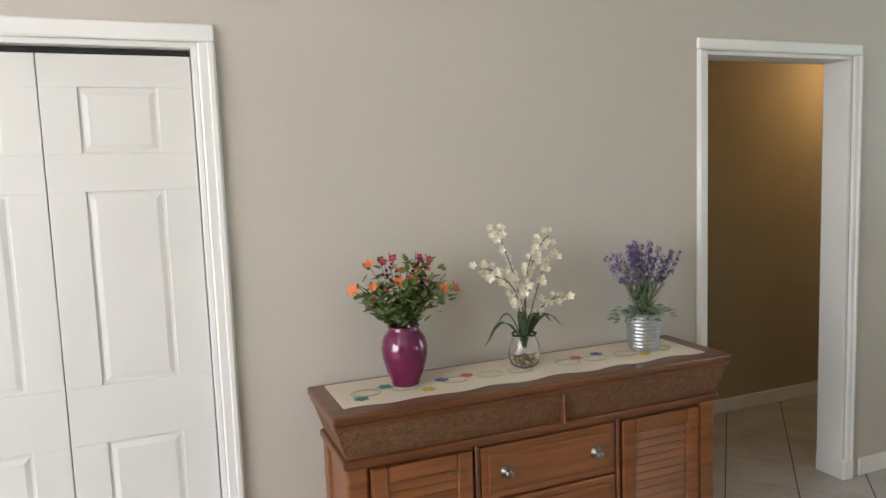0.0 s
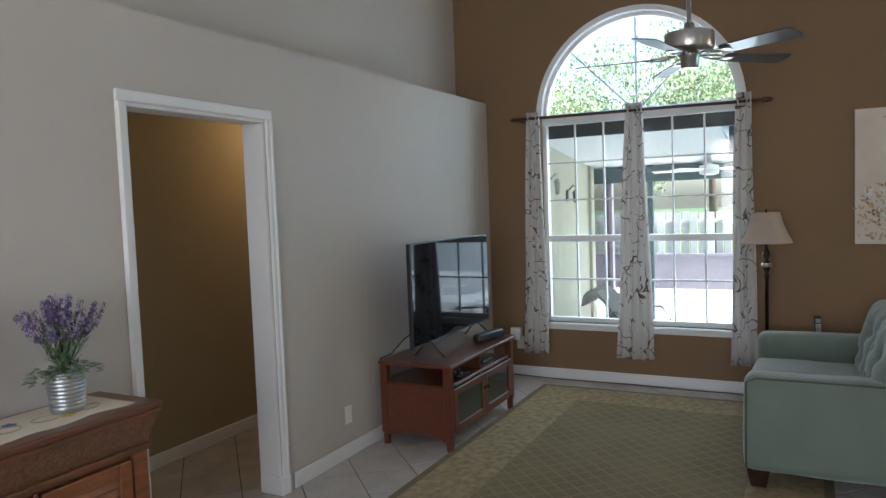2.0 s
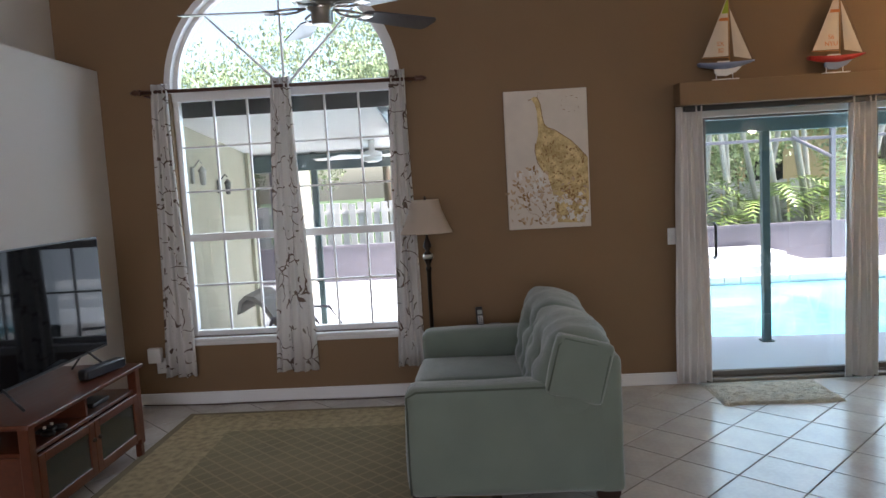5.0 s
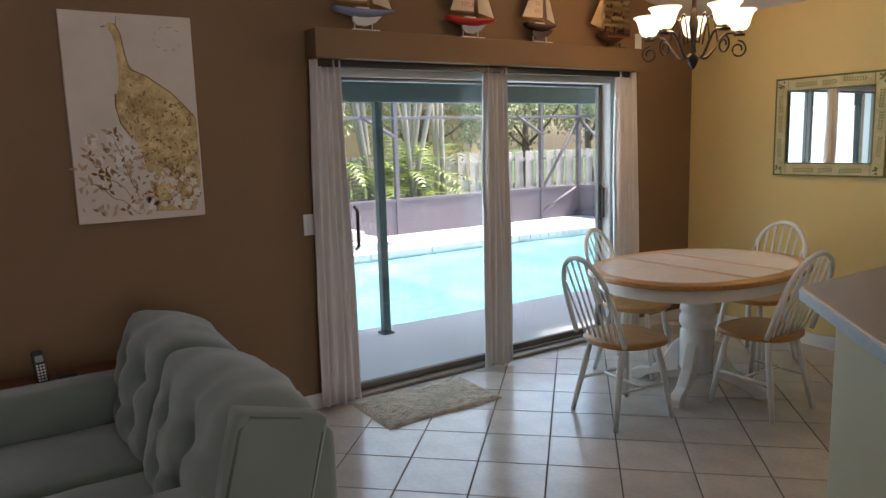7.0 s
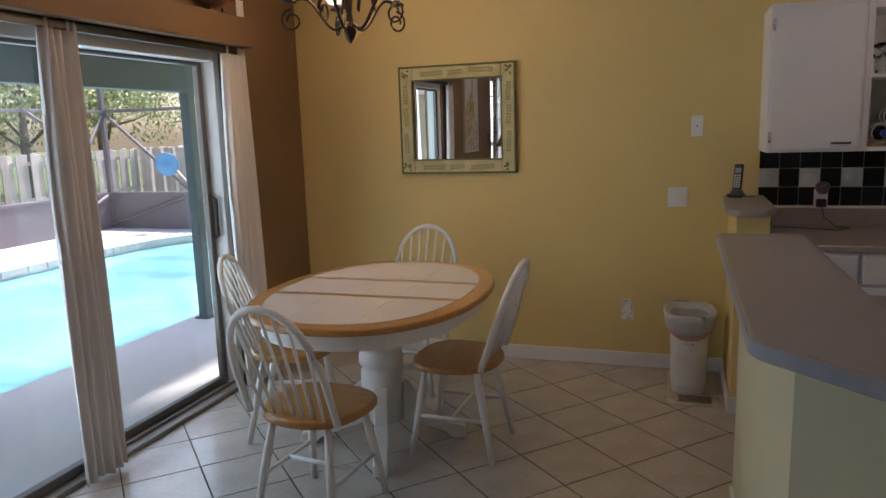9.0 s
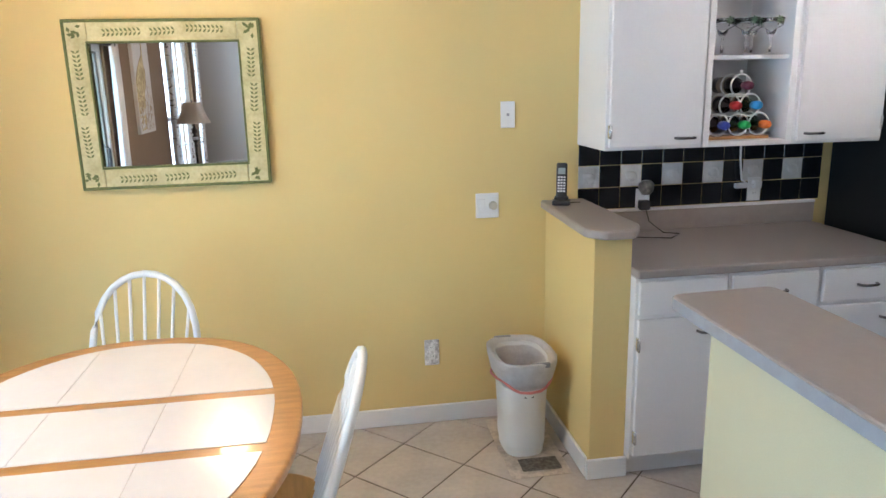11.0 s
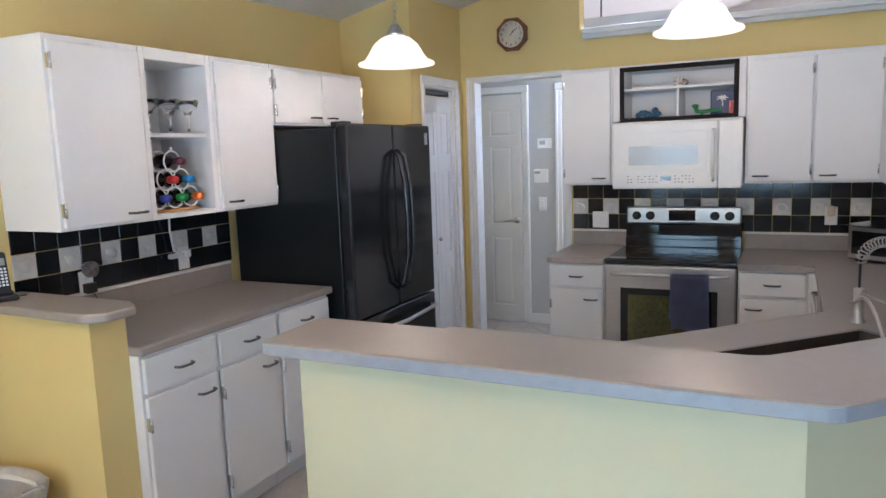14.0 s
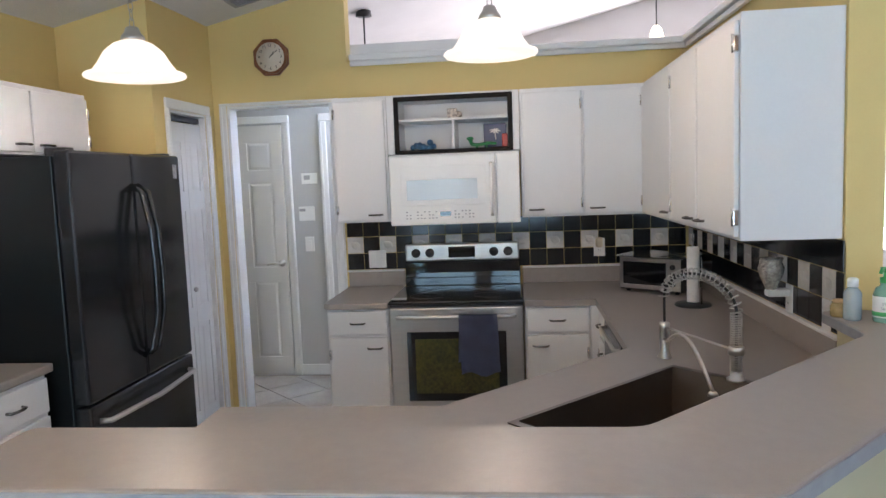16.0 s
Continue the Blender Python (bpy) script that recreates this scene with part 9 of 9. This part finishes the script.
low = bmesh.ops.extrude_face_region(bm, geom=bm.faces[:])
for v in low["geom"]:
    if isinstance(v, bmesh.types.BMVert):
        v.co.z = -0.30
bmesh.ops.recalc_face_normals(bm, faces=bm.faces[:])
tagged(part("pavement", bm, DECK), "pale coated pool deck", "deck", "", "structure")
bm = BM()
inner = [(cxp + (x - cxp) * 0.999, cyp + (y - cyp) * 0.999) for x, y in pool]
prism(bm, inner, -0.9, -0.16)
tagged(part("water", bm, WATER), "turquoise pool water", "water", "", "structure")
co = thing("pool_coping", (cxp, cyp, -0.05), "pale brick coping round the pool", "coping")
bm = BM()
k = 150
ring = []
for i in range(k):
    a = 2 * math.pi * i / k
    c, s = math.cos(a), math.sin(a)
    ring.append(Vector((PX0 + (PX1 - PX0) / 2 * (1 + math.copysign(abs(c) ** 0.45, c)), PY0p + (PY1p - PY0p) / 2 * (1 + math.copysign(abs(s) ** 0.45, s)), 0)))
for i in range(k):
    p, q = ring[i], ring[(i + 1) % k]
    if (q - p).length < 0.02 or p.x < PX0 + 0.5:
        continue
    d = (q - p)
    nrm = Vector((d.y, -d.x, 0)).normalized()
    a, b = p + d * 0.04, q - d * 0.04
    prism(bm, [(v.x, v.y) for v in (a - nrm * 0.03, b - nrm * 0.03, b + nrm * 0.20, a + nrm * 0.20)], -0.12, -0.035)
part("coping_bricks", bm, COPING, co)["kind"] = "stuff"
# raised step at the far end of the pool
st = thing("pool_steps", (11.8, -4.4, -0.05), "pale raised pool steps", "steps")
for i in range(2):
    bm = BM()
    box(bm, 11.45 + 0.3 * i, -5.35 + 0.35 * i, -0.05 + 0.14 * i, 12.8, -1.2, 0.09 + 0.14 * i, 0.01)
    part("step", bm, COPING, st)

# lanai roof, posts and beam
bm = BM()
# beyond y = -6.2 the roof is added unseen, to keep sun off the deck
box(bm, XE + 0.2, -10.0, 2.22, 7.62, 6.0, 2.34)
box(bm, 7.62, 0.2, 2.22, 9.0, 6.0, 2.34)
tagged(part("ceiling_lanai", bm, mat("pale_lanai_ceiling", (0.62, 0.68, 0.70), 0.8, vary=0.04)), "pale painted lanai ceiling with an unseen south end added to block sun", "ceiling", "", "structure")
bm = BM()
box(bm, 7.42, -6.2, 1.835, 7.55, 0.2, 2.215, 0.004)
box(bm, 7.42, 0.2, 1.95, 7.55, 0.34, 2.215)
box(bm, 8.62, 0.34, 1.75, 8.75, 1.99, 1.925, 0.004)
tagged(part("lanai_beam", bm, DKGREEN), "dark green roof beam of the lanai", "beam", "", "structure")
for x, y, w in ((7.48, -2.975, 0.065), (7.50, -5.70, 0.085), (8.68, 1.32, 0.06), (7.48, 0.28, 0.06)):
    po = thing("lanai_post", (x, y, -0.05), "dark green square lanai post", "post", "lanai posts")
    bm = BM()
    box(bm, x - w / 2, y - w / 2, -0.05, x + w / 2, y + w / 2, 1.96, 0.004)
    part("shaft", bm, DKGREEN, po)
    bm = BM()
    box(bm, x - w * 0.8, y - w * 0.8, -0.05, x + w * 0.8, y + w * 0.8, -0.035, 0.003)
    part("foot_plate", bm, DKGREEN, po)
# house wing seen through the window
bm = BM()
box(bm, XE + 0.2, 2.0, -0.05, 8.6, 2.13, 2.22)
box(bm, 8.6, 2.0, 2.05, 10.6, 2.13, 2.22)
box(bm, 10.6, 2.0, -0.05, 11.4, 2.13, 2.22)
box(bm, XE + 0.2, 3.9, -0.05, 11.4, 4.0, 2.22)
tagged(part("house_wing_wall", bm, STUCCO), "cream stucco wall of the house wing", "wall", "", "structure")
sd = tagged(new("door_5"), "dark framed sliding door of the house wing", "door", "", "structure")
sd.matrix_basis = pose(9.6, 2.03, 0)
bm = BM()
for a, b in ((8.6, 8.68), (9.55, 9.65), (10.52, 10.6)):
    box(bm, a, 1.99, -0.05, b, 2.08, 2.05, 0.003)
box(bm, 8.68, 1.99, 1.97, 10.52, 2.08, 2.05, 0.003)
part("frame", bm, KNEE, sd)
bm = BM()
box(bm, 8.68, 2.03, -0.05, 10.52, 2.036, 1.97)
part("pane", bm, BLACKGL, sd, "dark reflecting glass")
bm = BM()
box(bm, 8.45, 1.96, -0.05, 8.58, 1.999, 2.15, 0.004)
tagged(part("wing_trim", bm, STUCCO), "cream trim beside the wing door", "trim", "", "structure")
LANTM = mat("weathered_ornament_metal", (0.16, 0.17, 0.16), 0.5, 0.3, vary=0.2)
LANTP = mat("pale_lantern_metal", (0.42, 0.42, 0.40), 0.5, 0.2, vary=0.2)
# the pale one is a lantern; the dark one stands in for a wall ornament
for x, z, k, mt, nm in ((7.0, 1.72, 0.8, LANTP, "pale"), (7.6, 1.62, 0.7, LANTM, "dark")):
    lt = thing("wall_lantern", (x, 2.0, z), nm + " metal lantern-shaped wall piece on stucco", "lantern", "wall lanterns")
    bm = BM()
    box(bm, x - 0.02, 1.975, z - 0.09 * k, x + 0.02, 1.999, z + 0.09 * k, 0.008, 2)
    tube(bm, [(x, 1.97, z + 0.08 * k), (x, 1.92, z + 0.16 * k), (x, 1.90, z + 0.12 * k)], 0.007, 6)
    part("bracket", bm, mt, lt)
    bm = BM()
    lathe(bm, [(0.012 * k, -0.11 * k), (0.03 * k, -0.10 * k), (0.04 * k, 0.03 * k), (0.052 * k, 0.04 * k), (0.012 * k, 0.09 * k)], (x, 1.90, z), 8)
    part("lantern_head", bm, mt, lt)
# patio chair
pc = thing("patio_chair", (6.95, 1.25, -0.05), "grey sling patio chair with curved back", "chair")
SLING = mat("grey_sling_cloth", (0.24, 0.22, 0.20), 0.8, vary=0.1, fine=200)
bm = BM()
prof = [(0.78, 0.33), (1.10, 0.31), (1.24, 0.44), (1.36, 0.62), (1.45, 0.70), (1.53, 0.71), (1.58, 0.66), (1.60, 0.56), (1.575, 0.56), (1.55, 0.645), (1.51, 0.675), (1.46, 0.665), (1.385, 0.60), (1.27, 0.41), (1.12, 0.27), (0.78, 0.29)]
prism(bm, prof, 6.70, 7.22, "x")
part("sling", bm, SLING, pc)
for x in (6.68, 7.24):
    bm = BM()
    tube(bm, [(x, 0.85, -0.045), (x, 0.83, 0.32), (x, 0.95, 0.50), (x, 1.30, 0.52), (x, 1.50, -0.045)], 0.015, 8)
    part("side_frame", bm, KNEE, pc)
bm = BM()
prism(bm, [(XE + 0.205, 2.20), (8.75, 1.93), (8.75, 1.96), (XE + 0.205, 2.215)], 0.345, 1.995, "y")
tagged(part("lanai_soffit", bm, CEIL), "pale sloping lanai soffit boards", "ceiling", "", "structure")
# lanai ceiling fan
lf_ = thing("lanai_fan", (8.1, 0.6, 2.0), "white outdoor ceiling fan", "ceiling fan")
bm = BM()
lathe(bm, [(0.05, -0.22), (0.1, -0.2), (0.1, -0.12), (0.03, -0.1), (0.03, -0.0)], (8.1, 0.6, 2.0), 16)
part("motor", bm, WHITEPL, lf_)
for i in range(5):
    bm = BM()
    box(bm, 0.1, -0.06, -0.004, 0.6, 0.06, 0.004, 0.003)
    part("blade", bm, WHITEPL, lf_, "", pose(8.1, 0.6, 1.84, 0, 0, 72 * i + 10) @ pose(0, 0, 0, 8))

# pool enclosure: knee wall, posts, rails, braces
en = thing("pool_enclosure", (12.9, -4, -0.05), "grey aluminium pool screen enclosure with knee wall", "screen enclosure")
KZ = 0.52
for y0 in (-10.5, -9.5, -6.25, -3.0, 0.2, 3.4):
    bm = BM()
    box(bm, 12.88, y0 - 0.035, -0.05, 12.96, y0 + 0.035, 2.9, 0.004)
    part("post", bm, KNEE, en)
for x0 in (7.6, 9.4, 11.2):
    bm = BM()
    box(bm, x0 - 0.03, -10.55, -0.05, x0 + 0.03, -10.47, 2.9, 0.004)
    part("post", bm, KNEE, en)
for z in (KZ, 1.90, 2.86):
    bm = BM()
    box(bm, 12.89, -10.5, z, 12.95, 5.6, z + 0.05, 0.003)
    part("rail", bm, KNEE, en)
    bm = BM()
    box(bm, XE + 0.3, -10.54, z, 12.88, -10.48, z + 0.05, 0.003)
    part("rail", bm, KNEE, en)
bm = BM()
box(bm, 12.905, -10.5, -0.05, 12.925, 5.6, KZ)
part("knee_panel", bm, KNEE, en, "grey solid knee panel")
bm = BM()
box(bm, XE + 0.3, -10.52, -0.05, 12.9, -10.50, KZ)
part("knee_panel", bm, KNEE, en, "grey solid knee panel")
for p, q in (((12.9, -9.5, KZ), (12.9, -10.5, 1.9)), ((12.9, -10.5, 1.9), (11.2, -10.5, KZ)), ((12.9, -9.5, 0.1), (12.9, -10.4, KZ)), ((12.9, -10.4, 0.0), (11.3, -10.5, KZ)), ((12.9, -6.25, 1.6), (12.9, -5.6, 1.95)), ((12.9, -9.5, 1.6), (12.9, -8.9, 1.95)), ((12.9, -3.0, KZ), (12.9, 0.2, 1.9))):
    bm = BM()
    cyl(bm, p, q, 0.03, 6)
    part("brace", bm, KNEE, en)
for y0 in (-9.5, -6.25, -3.0, 0.2):
    bm = BM()
    box(bm, 7.56, y0 - 0.025, 2.80, 12.88, y0 + 0.025, 2.90)
    part("roof_rib", bm, KNEE, en)

# fence
fn = thing("wooden_fence", (15.6, -5, -0.08), "weathered board-on-board wooden fence", "fence")
bm = BM()
box(bm, -0.012, -0.068, 0, 0.012, 0.068, 1.30, 0.004)
fmesh = mesh_of("fence_board", bm, FENCE)
rnd = random.Random(11)
y = -19.0
i = 0
while y < 8:
    ob = new("board", fmesh)
    ob.parent = fn
    ob.matrix_parent_inverse = fn.matrix_basis.inverted()
    ob.matrix_basis = pose(15.6 + (0.03 if i % 2 else -0.03), y, -0.08 + rnd.uniform(-0.02, 0.02), 0, rnd.uniform(-0.5, 0.5), 0)
    y += 0.165
    i += 1
x = 6.5
while x < 15.6:
    ob = new("board", fmesh)
    ob.parent = fn
    ob.matrix_parent_inverse = fn.matrix_basis.inverted()
    ob.matrix_basis = pose(x, -14.2 + (0.03 if i % 2 else -0.03), -0.08, 0, 0, 90)
    x += 0.165
    i += 1
for z in (0.3, 1.0):
    bm = BM()
    box(bm, 15.59, -19, z, 15.61, 8, z + 0.07)
    part("rail", bm, FENCE, fn)


# invented pale slab: sunlit, it gives the white glare in the west opening
bm = BM()
box(bm, -14.0, -9.0, -0.30, -3.76, 9.0, -0.06)
tagged(part("pavement_added", bm, COPING), "pale slab added before the house for a bright white view", "driveway", "", "structure")
# pool net on its pole in the corner of the enclosure
sk_ = thing("pool_net", (10.42, -10.30, -0.05), "blue pool leaf net on a white pole", "pool net")
bm = BM()
cyl(bm, (10.42, -10.30, -0.05), (11.45, -10.42, 0.93), 0.014, 8)
part("pole", bm, WHITEPL, sk_)
bm = BM()
lathe(bm, [(0.0, -0.012), (0.17, -0.012), (0.20, 0.0), (0.17, 0.012), (0.0, 0.012)], n=24, m=pose(11.62, -10.40, 1.03, 78, 0, 20))
part("net", bm, mat("light_blue_net", (0.12, 0.34, 0.58), 0.6, vary=0.15), sk_)


# vegetation
def leaves(bm, c, rad, n, size, rnd, flat=0.8):
    for _ in range(n):
        u = Vector((rnd.gauss(0, 1), rnd.gauss(0, 1), rnd.gauss(0, 1)))
        u.normalize()
        r = rnd.uniform(0.35, 1.0) ** 0.6
        p = Vector(c) + Vector((u.x * rad[0], u.y * rad[1], u.z * rad[2])) * r
        q = Euler((rnd.uniform(0, 6.3), rnd.uniform(0, 6.3), rnd.uniform(0, 6.3))).to_matrix()
        s = size * rnd.uniform(0.6, 1.4)
        bm.faces.new([bm.verts.new(p + q @ Vector(v) * s) for v in ((-0.5, 0, 0), (0, 0.28, 0.06), (0.6, 0, 0), (0, -0.28, 0.06))])


def tree(x, y, h, spread, seed, n=10000, size=0.095):
    rnd = random.Random(seed)
    tr = thing("tree", (x, y, -0.08), "leafy green tree behind the fence", "tree", "trees behind the fence")
    bm = BM()
    tube(bm, [(x, y, -0.08), (x + 0.1, y + 0.05, h * 0.3), (x, y + 0.1, h * 0.6)], 0.14, 8, 0.06)
    tips = []
    for k in range(8):
        a = rnd.uniform(0, 6.3)
        z = h * rnd.uniform(0.28, 0.6)
        e = Vector((x + math.cos(a) * spread * rnd.uniform(0.4, 0.9), y + math.sin(a) * spread * rnd.uniform(0.4, 0.9), z + h * rnd.uniform(0.08, 0.4)))
        tube(bm, [(x, y, z), ((x + e.x) / 2, (y + e.y) / 2, z + (e.z - z) * 0.4), e], 0.05, 6, 0.015)
        tips.append(e)
    part("trunk", bm, BARK, tr)
    bm = BM()
    for e in tips + [Vector((x, y, h * 0.85))]:
        for _ in range(3):
            c = e + Vector((rnd.uniform(-0.5, 0.5), rnd.uniform(-0.5, 0.5), rnd.uniform(-0.4, 0.4)))
            leaves(bm, c, (rnd.uniform(0.7, 1.25), rnd.uniform(0.7, 1.25), rnd.uniform(0.5, 0.95)), n // 27, size, rnd)
    part("crown", bm, LEAF, tr)
    return tr


for x, y, h, s, sd_ in ((18.5, -16.5, 5.0, 2.0, 1), (17.6, -13.2, 4.2, 1.8, 2), (18.6, -10.4, 4.6, 1.9, 3), (20.5, -7.5, 5.2, 2.2, 4), (18.2, -2.6, 4.8, 1.9, 5), (18.0, 0.8, 5.2, 2.2, 6), (18.6, 4.4, 5.6, 2.3, 7), (21.5, -19.5, 5.5, 2.4, 8), (20.5, 8.0, 6.0, 2.5, 9), (11.5, -16.6, 4.4, 1.9, 10), (13.5, 7.5, 5.5, 2.0, 11), (21.0, 2.0, 7.0, 2.8, 12), (21.0, -4.5, 6.0, 2.4, 13), (17.4, -6.2, 3.6, 1.5, 14)):
    tree(x, y, h, s, sd_)


def palm_clump(x, y, seed):
    rnd = random.Random(seed)
    pl = thing("palm", (x, y, -0.08), "clumping palm with pale slender trunks", "palm", "palms")
    for k in range(6):
        a = rnd.uniform(0, 6.3)
        bx, by = x + 0.35 * math.cos(a), y + 0.45 * math.sin(a)
        tx, ty = bx + rnd.uniform(-0.5, 0.5), by + rnd.uniform(-0.9, 0.9)
        hh = rnd.uniform(3.4, 5.0)
        bm = BM()
        pts = [(bx + (tx - bx) * t, by + (ty - by) * t, -0.08 + hh * t) for t in (0, 0.3, 0.6, 1)]
        tube(bm, pts, 0.06, 8, 0.04)
        part("trunk", bm, TRUNK, pl)
    bm = BM()
    for k in range(46):
        a = rnd.uniform(0, 6.3)
        l = rnd.uniform(0.8, 1.5)
        z0 = rnd.choice((0.4, 0.7, 1.0, 3.6, 4.4)) + rnd.uniform(-0.3, 0.3)
        d = Vector((math.cos(a), math.sin(a), 0))
        rise = rnd.uniform(0.3, 0.9)
        prev = None
        for s in range(15):
            t = s / 14
            p = Vector((x, y, z0)) + d * (0.15 + l * t) + Vector((0, 0, rise * math.sin(t * 2.2) * l * 0.6 - 0.35 * t * t * l))
            if prev is not None:
                dirv = (p - prev).normalized()
                side = dirv.cross(Vector((0, 0, 1))).normalized()
                ll = 0.34 * math.sin(math.pi * (0.15 + 0.8 * t)) 
                for sg in (-1, 1):
                    tip = p + side * sg * ll + dirv * ll * 0.5 - Vector((0, 0, 0.10 * ll))
                    bm.faces.new([bm.verts.new(v) for v in (p - dirv * 0.022, tip, p + dirv * 0.022)])
            prev = p
    part("fronds", bm, PALM, pl)
    return pl


palm_clump(14.6, -7.2, 21)
palm_clump(14.4, -5.6, 22)
palm_clump(15.1, -8.2, 23)
palm_clump(14.7, -4.2, 24)
# neighbour's house beyond the fence
nb = thing("neighbour_house", (27, -9, -0.08), "peach stucco neighbouring house behind trees", "house")
PEACH = mat("peach_stucco", (0.62, 0.44, 0.26), 0.9, vary=0.05)
bm = BM()
box(bm, 25, -17, -0.08, 32, -5, 2.6)
part("wall", bm, PEACH, nb)
bm = BM()
prism(bm, [(-17.5, 2.6), (-4.5, 2.6), (-11, 4.6)], 24.6, 32.4, "x")
part("roof", bm, mat("brown_roof", (0.22, 0.16, 0.12), 0.9, vary=0.2), nb)
for y in (-14, -10, -7):
    bm = BM()
    box(bm, 24.95, y - 0.6, 0.9, 25.02, y + 0.6, 2.0)
    part("window", bm, BLACKGL, nb)

# ---- floor tiles ----
TS, TJ, TA = 0.329, 0.006, 45.8
ux = Vector((math.cos(radians(TA)), math.sin(radians(TA))))
uy = Vector((-ux.y, ux.x))
origin = ux * 0.012 + uy * -0.126


def clip(poly, lox, hix, loy, hiy):
    for ax, lim, sg in ((0, lox, 1), (0, hix, -1), (1, loy, 1), (1, hiy, -1)):
        out = []
        for i in range(len(poly)):
            a, b = poly[i], poly[(i + 1) % len(poly)]
            da, db = sg * (a[ax] - lim), sg * (b[ax] - lim)
            if da >= 0:
                out.append(a)
            if da * db < 0:
                t = da / (da - db)
                out.append((a[0] + (b[0] - a[0]) * t, a[1] + (b[1] - a[1]) * t))
        poly = out
        if len(poly) < 3:
            return []
    return poly


floor = bpy.data.objects["floor"]
h = (TS - TJ) / 2
bm = BM()
box(bm, -h, -h, -0.0039, h, h, 0.0, 0.0018)
tile_mesh = mesh_of("floor_tile", bm, TILE)
rest = BM()
count = 0
for i in range(-40, 41):
    for j in range(-40, 41):
        c = origin + ux * TS * (i + 0.5) + uy * TS * (j + 0.5)
        if not (-3.9 < c.x < XE + 0.3 and YS - 0.3 < c.y < 3.5):
            continue
        quad = [c + ux * h * a + uy * h * b for a, b in ((-1, -1), (1, -1), (1, 1), (-1, 1))]
        quad = [(p.x, p.y) for p in quad]
        ins = all(2.9 < p[0] < XE and YS < p[1] < 2.2 for p in quad)
        if ins and count < 300 and not (RX0 + 0.3 < c.x < RX1 - 0.3 and RY0 + 0.3 < c.y < RY1 - 0.3):
            ob = new("tile", tile_mesh)
            ob.matrix_basis = Matrix.Translation((c.x, c.y, 0.0)) @ pose(0, 0, 0, 0, 0, TA)
            ob.parent = floor
            count += 1
        else:
            q = clip(quad, -3.6, XE, YS, 3.29)
            if q:
                prism(rest, q, -0.0039, 0.0)
ob = part("tiles", rest, TILE, floor)
ob["kind"] = "stuff"


# ---- backsplash tiles ----
def splash(name, M, w, z0, rows, size=0.109, ivory=None, z_first=0):
    bk = BM()
    box(bk, 0, 0.0005, z0, w, 0.004, z0 + rows * size)
    bk.transform(M)
    root = struct(name, bk, WGROUT, "black and ivory square tiles with pale grout", "backsplash")
    n = int(math.ceil(w / size))
    meshes = {}
    for r in range(rows):
        for i in range(n):
            ww = min(size, w - i * size)
            if ww < 0.012:
                continue
            iv = r == 1 and i % 2 == 0
            key = (round(ww, 4), iv)
            if key not in meshes:
                b = BM()
                box(b, 0.0015, -0.005, 0.0015, ww - 0.0015, 0.0008, size - 0.0015, 0.001)
                if iv:
                    b2 = [(0.5, 0.5, 0.028), (0.35, 0.6, 0.014), (0.65, 0.42, 0.016), (0.52, 0.28, 0.012)]
                    for fx, fz, rr in b2:
                        if ww > 0.09:
                            ball(b, (ww * fx, -0.005, size * fz), rr, (1, 0.25, 0.8), 8)
                meshes[key] = mesh_of("backsplash_tile", b, IVORY if iv else BLKTILE)
            ob = new("tile", meshes[key])
            ob.parent = root
            ob.matrix_basis = M @ Matrix.Translation((i * size, 0, z0 + r * size))
    return root


ZS = KC + 0.1085
splash("backsplash_south", pose(3.2485, YS, 0, 0, 0, 180), 1.25, KS + 0.1085, 3, 0.1035)
splash("backsplash_west", pose(0.0, -3.70, 0, 0, 0, 90), 2.19, ZS, 3)
splash("backsplash_north", pose(0.006, -1.5, 0), 2.124, ZS, 3)
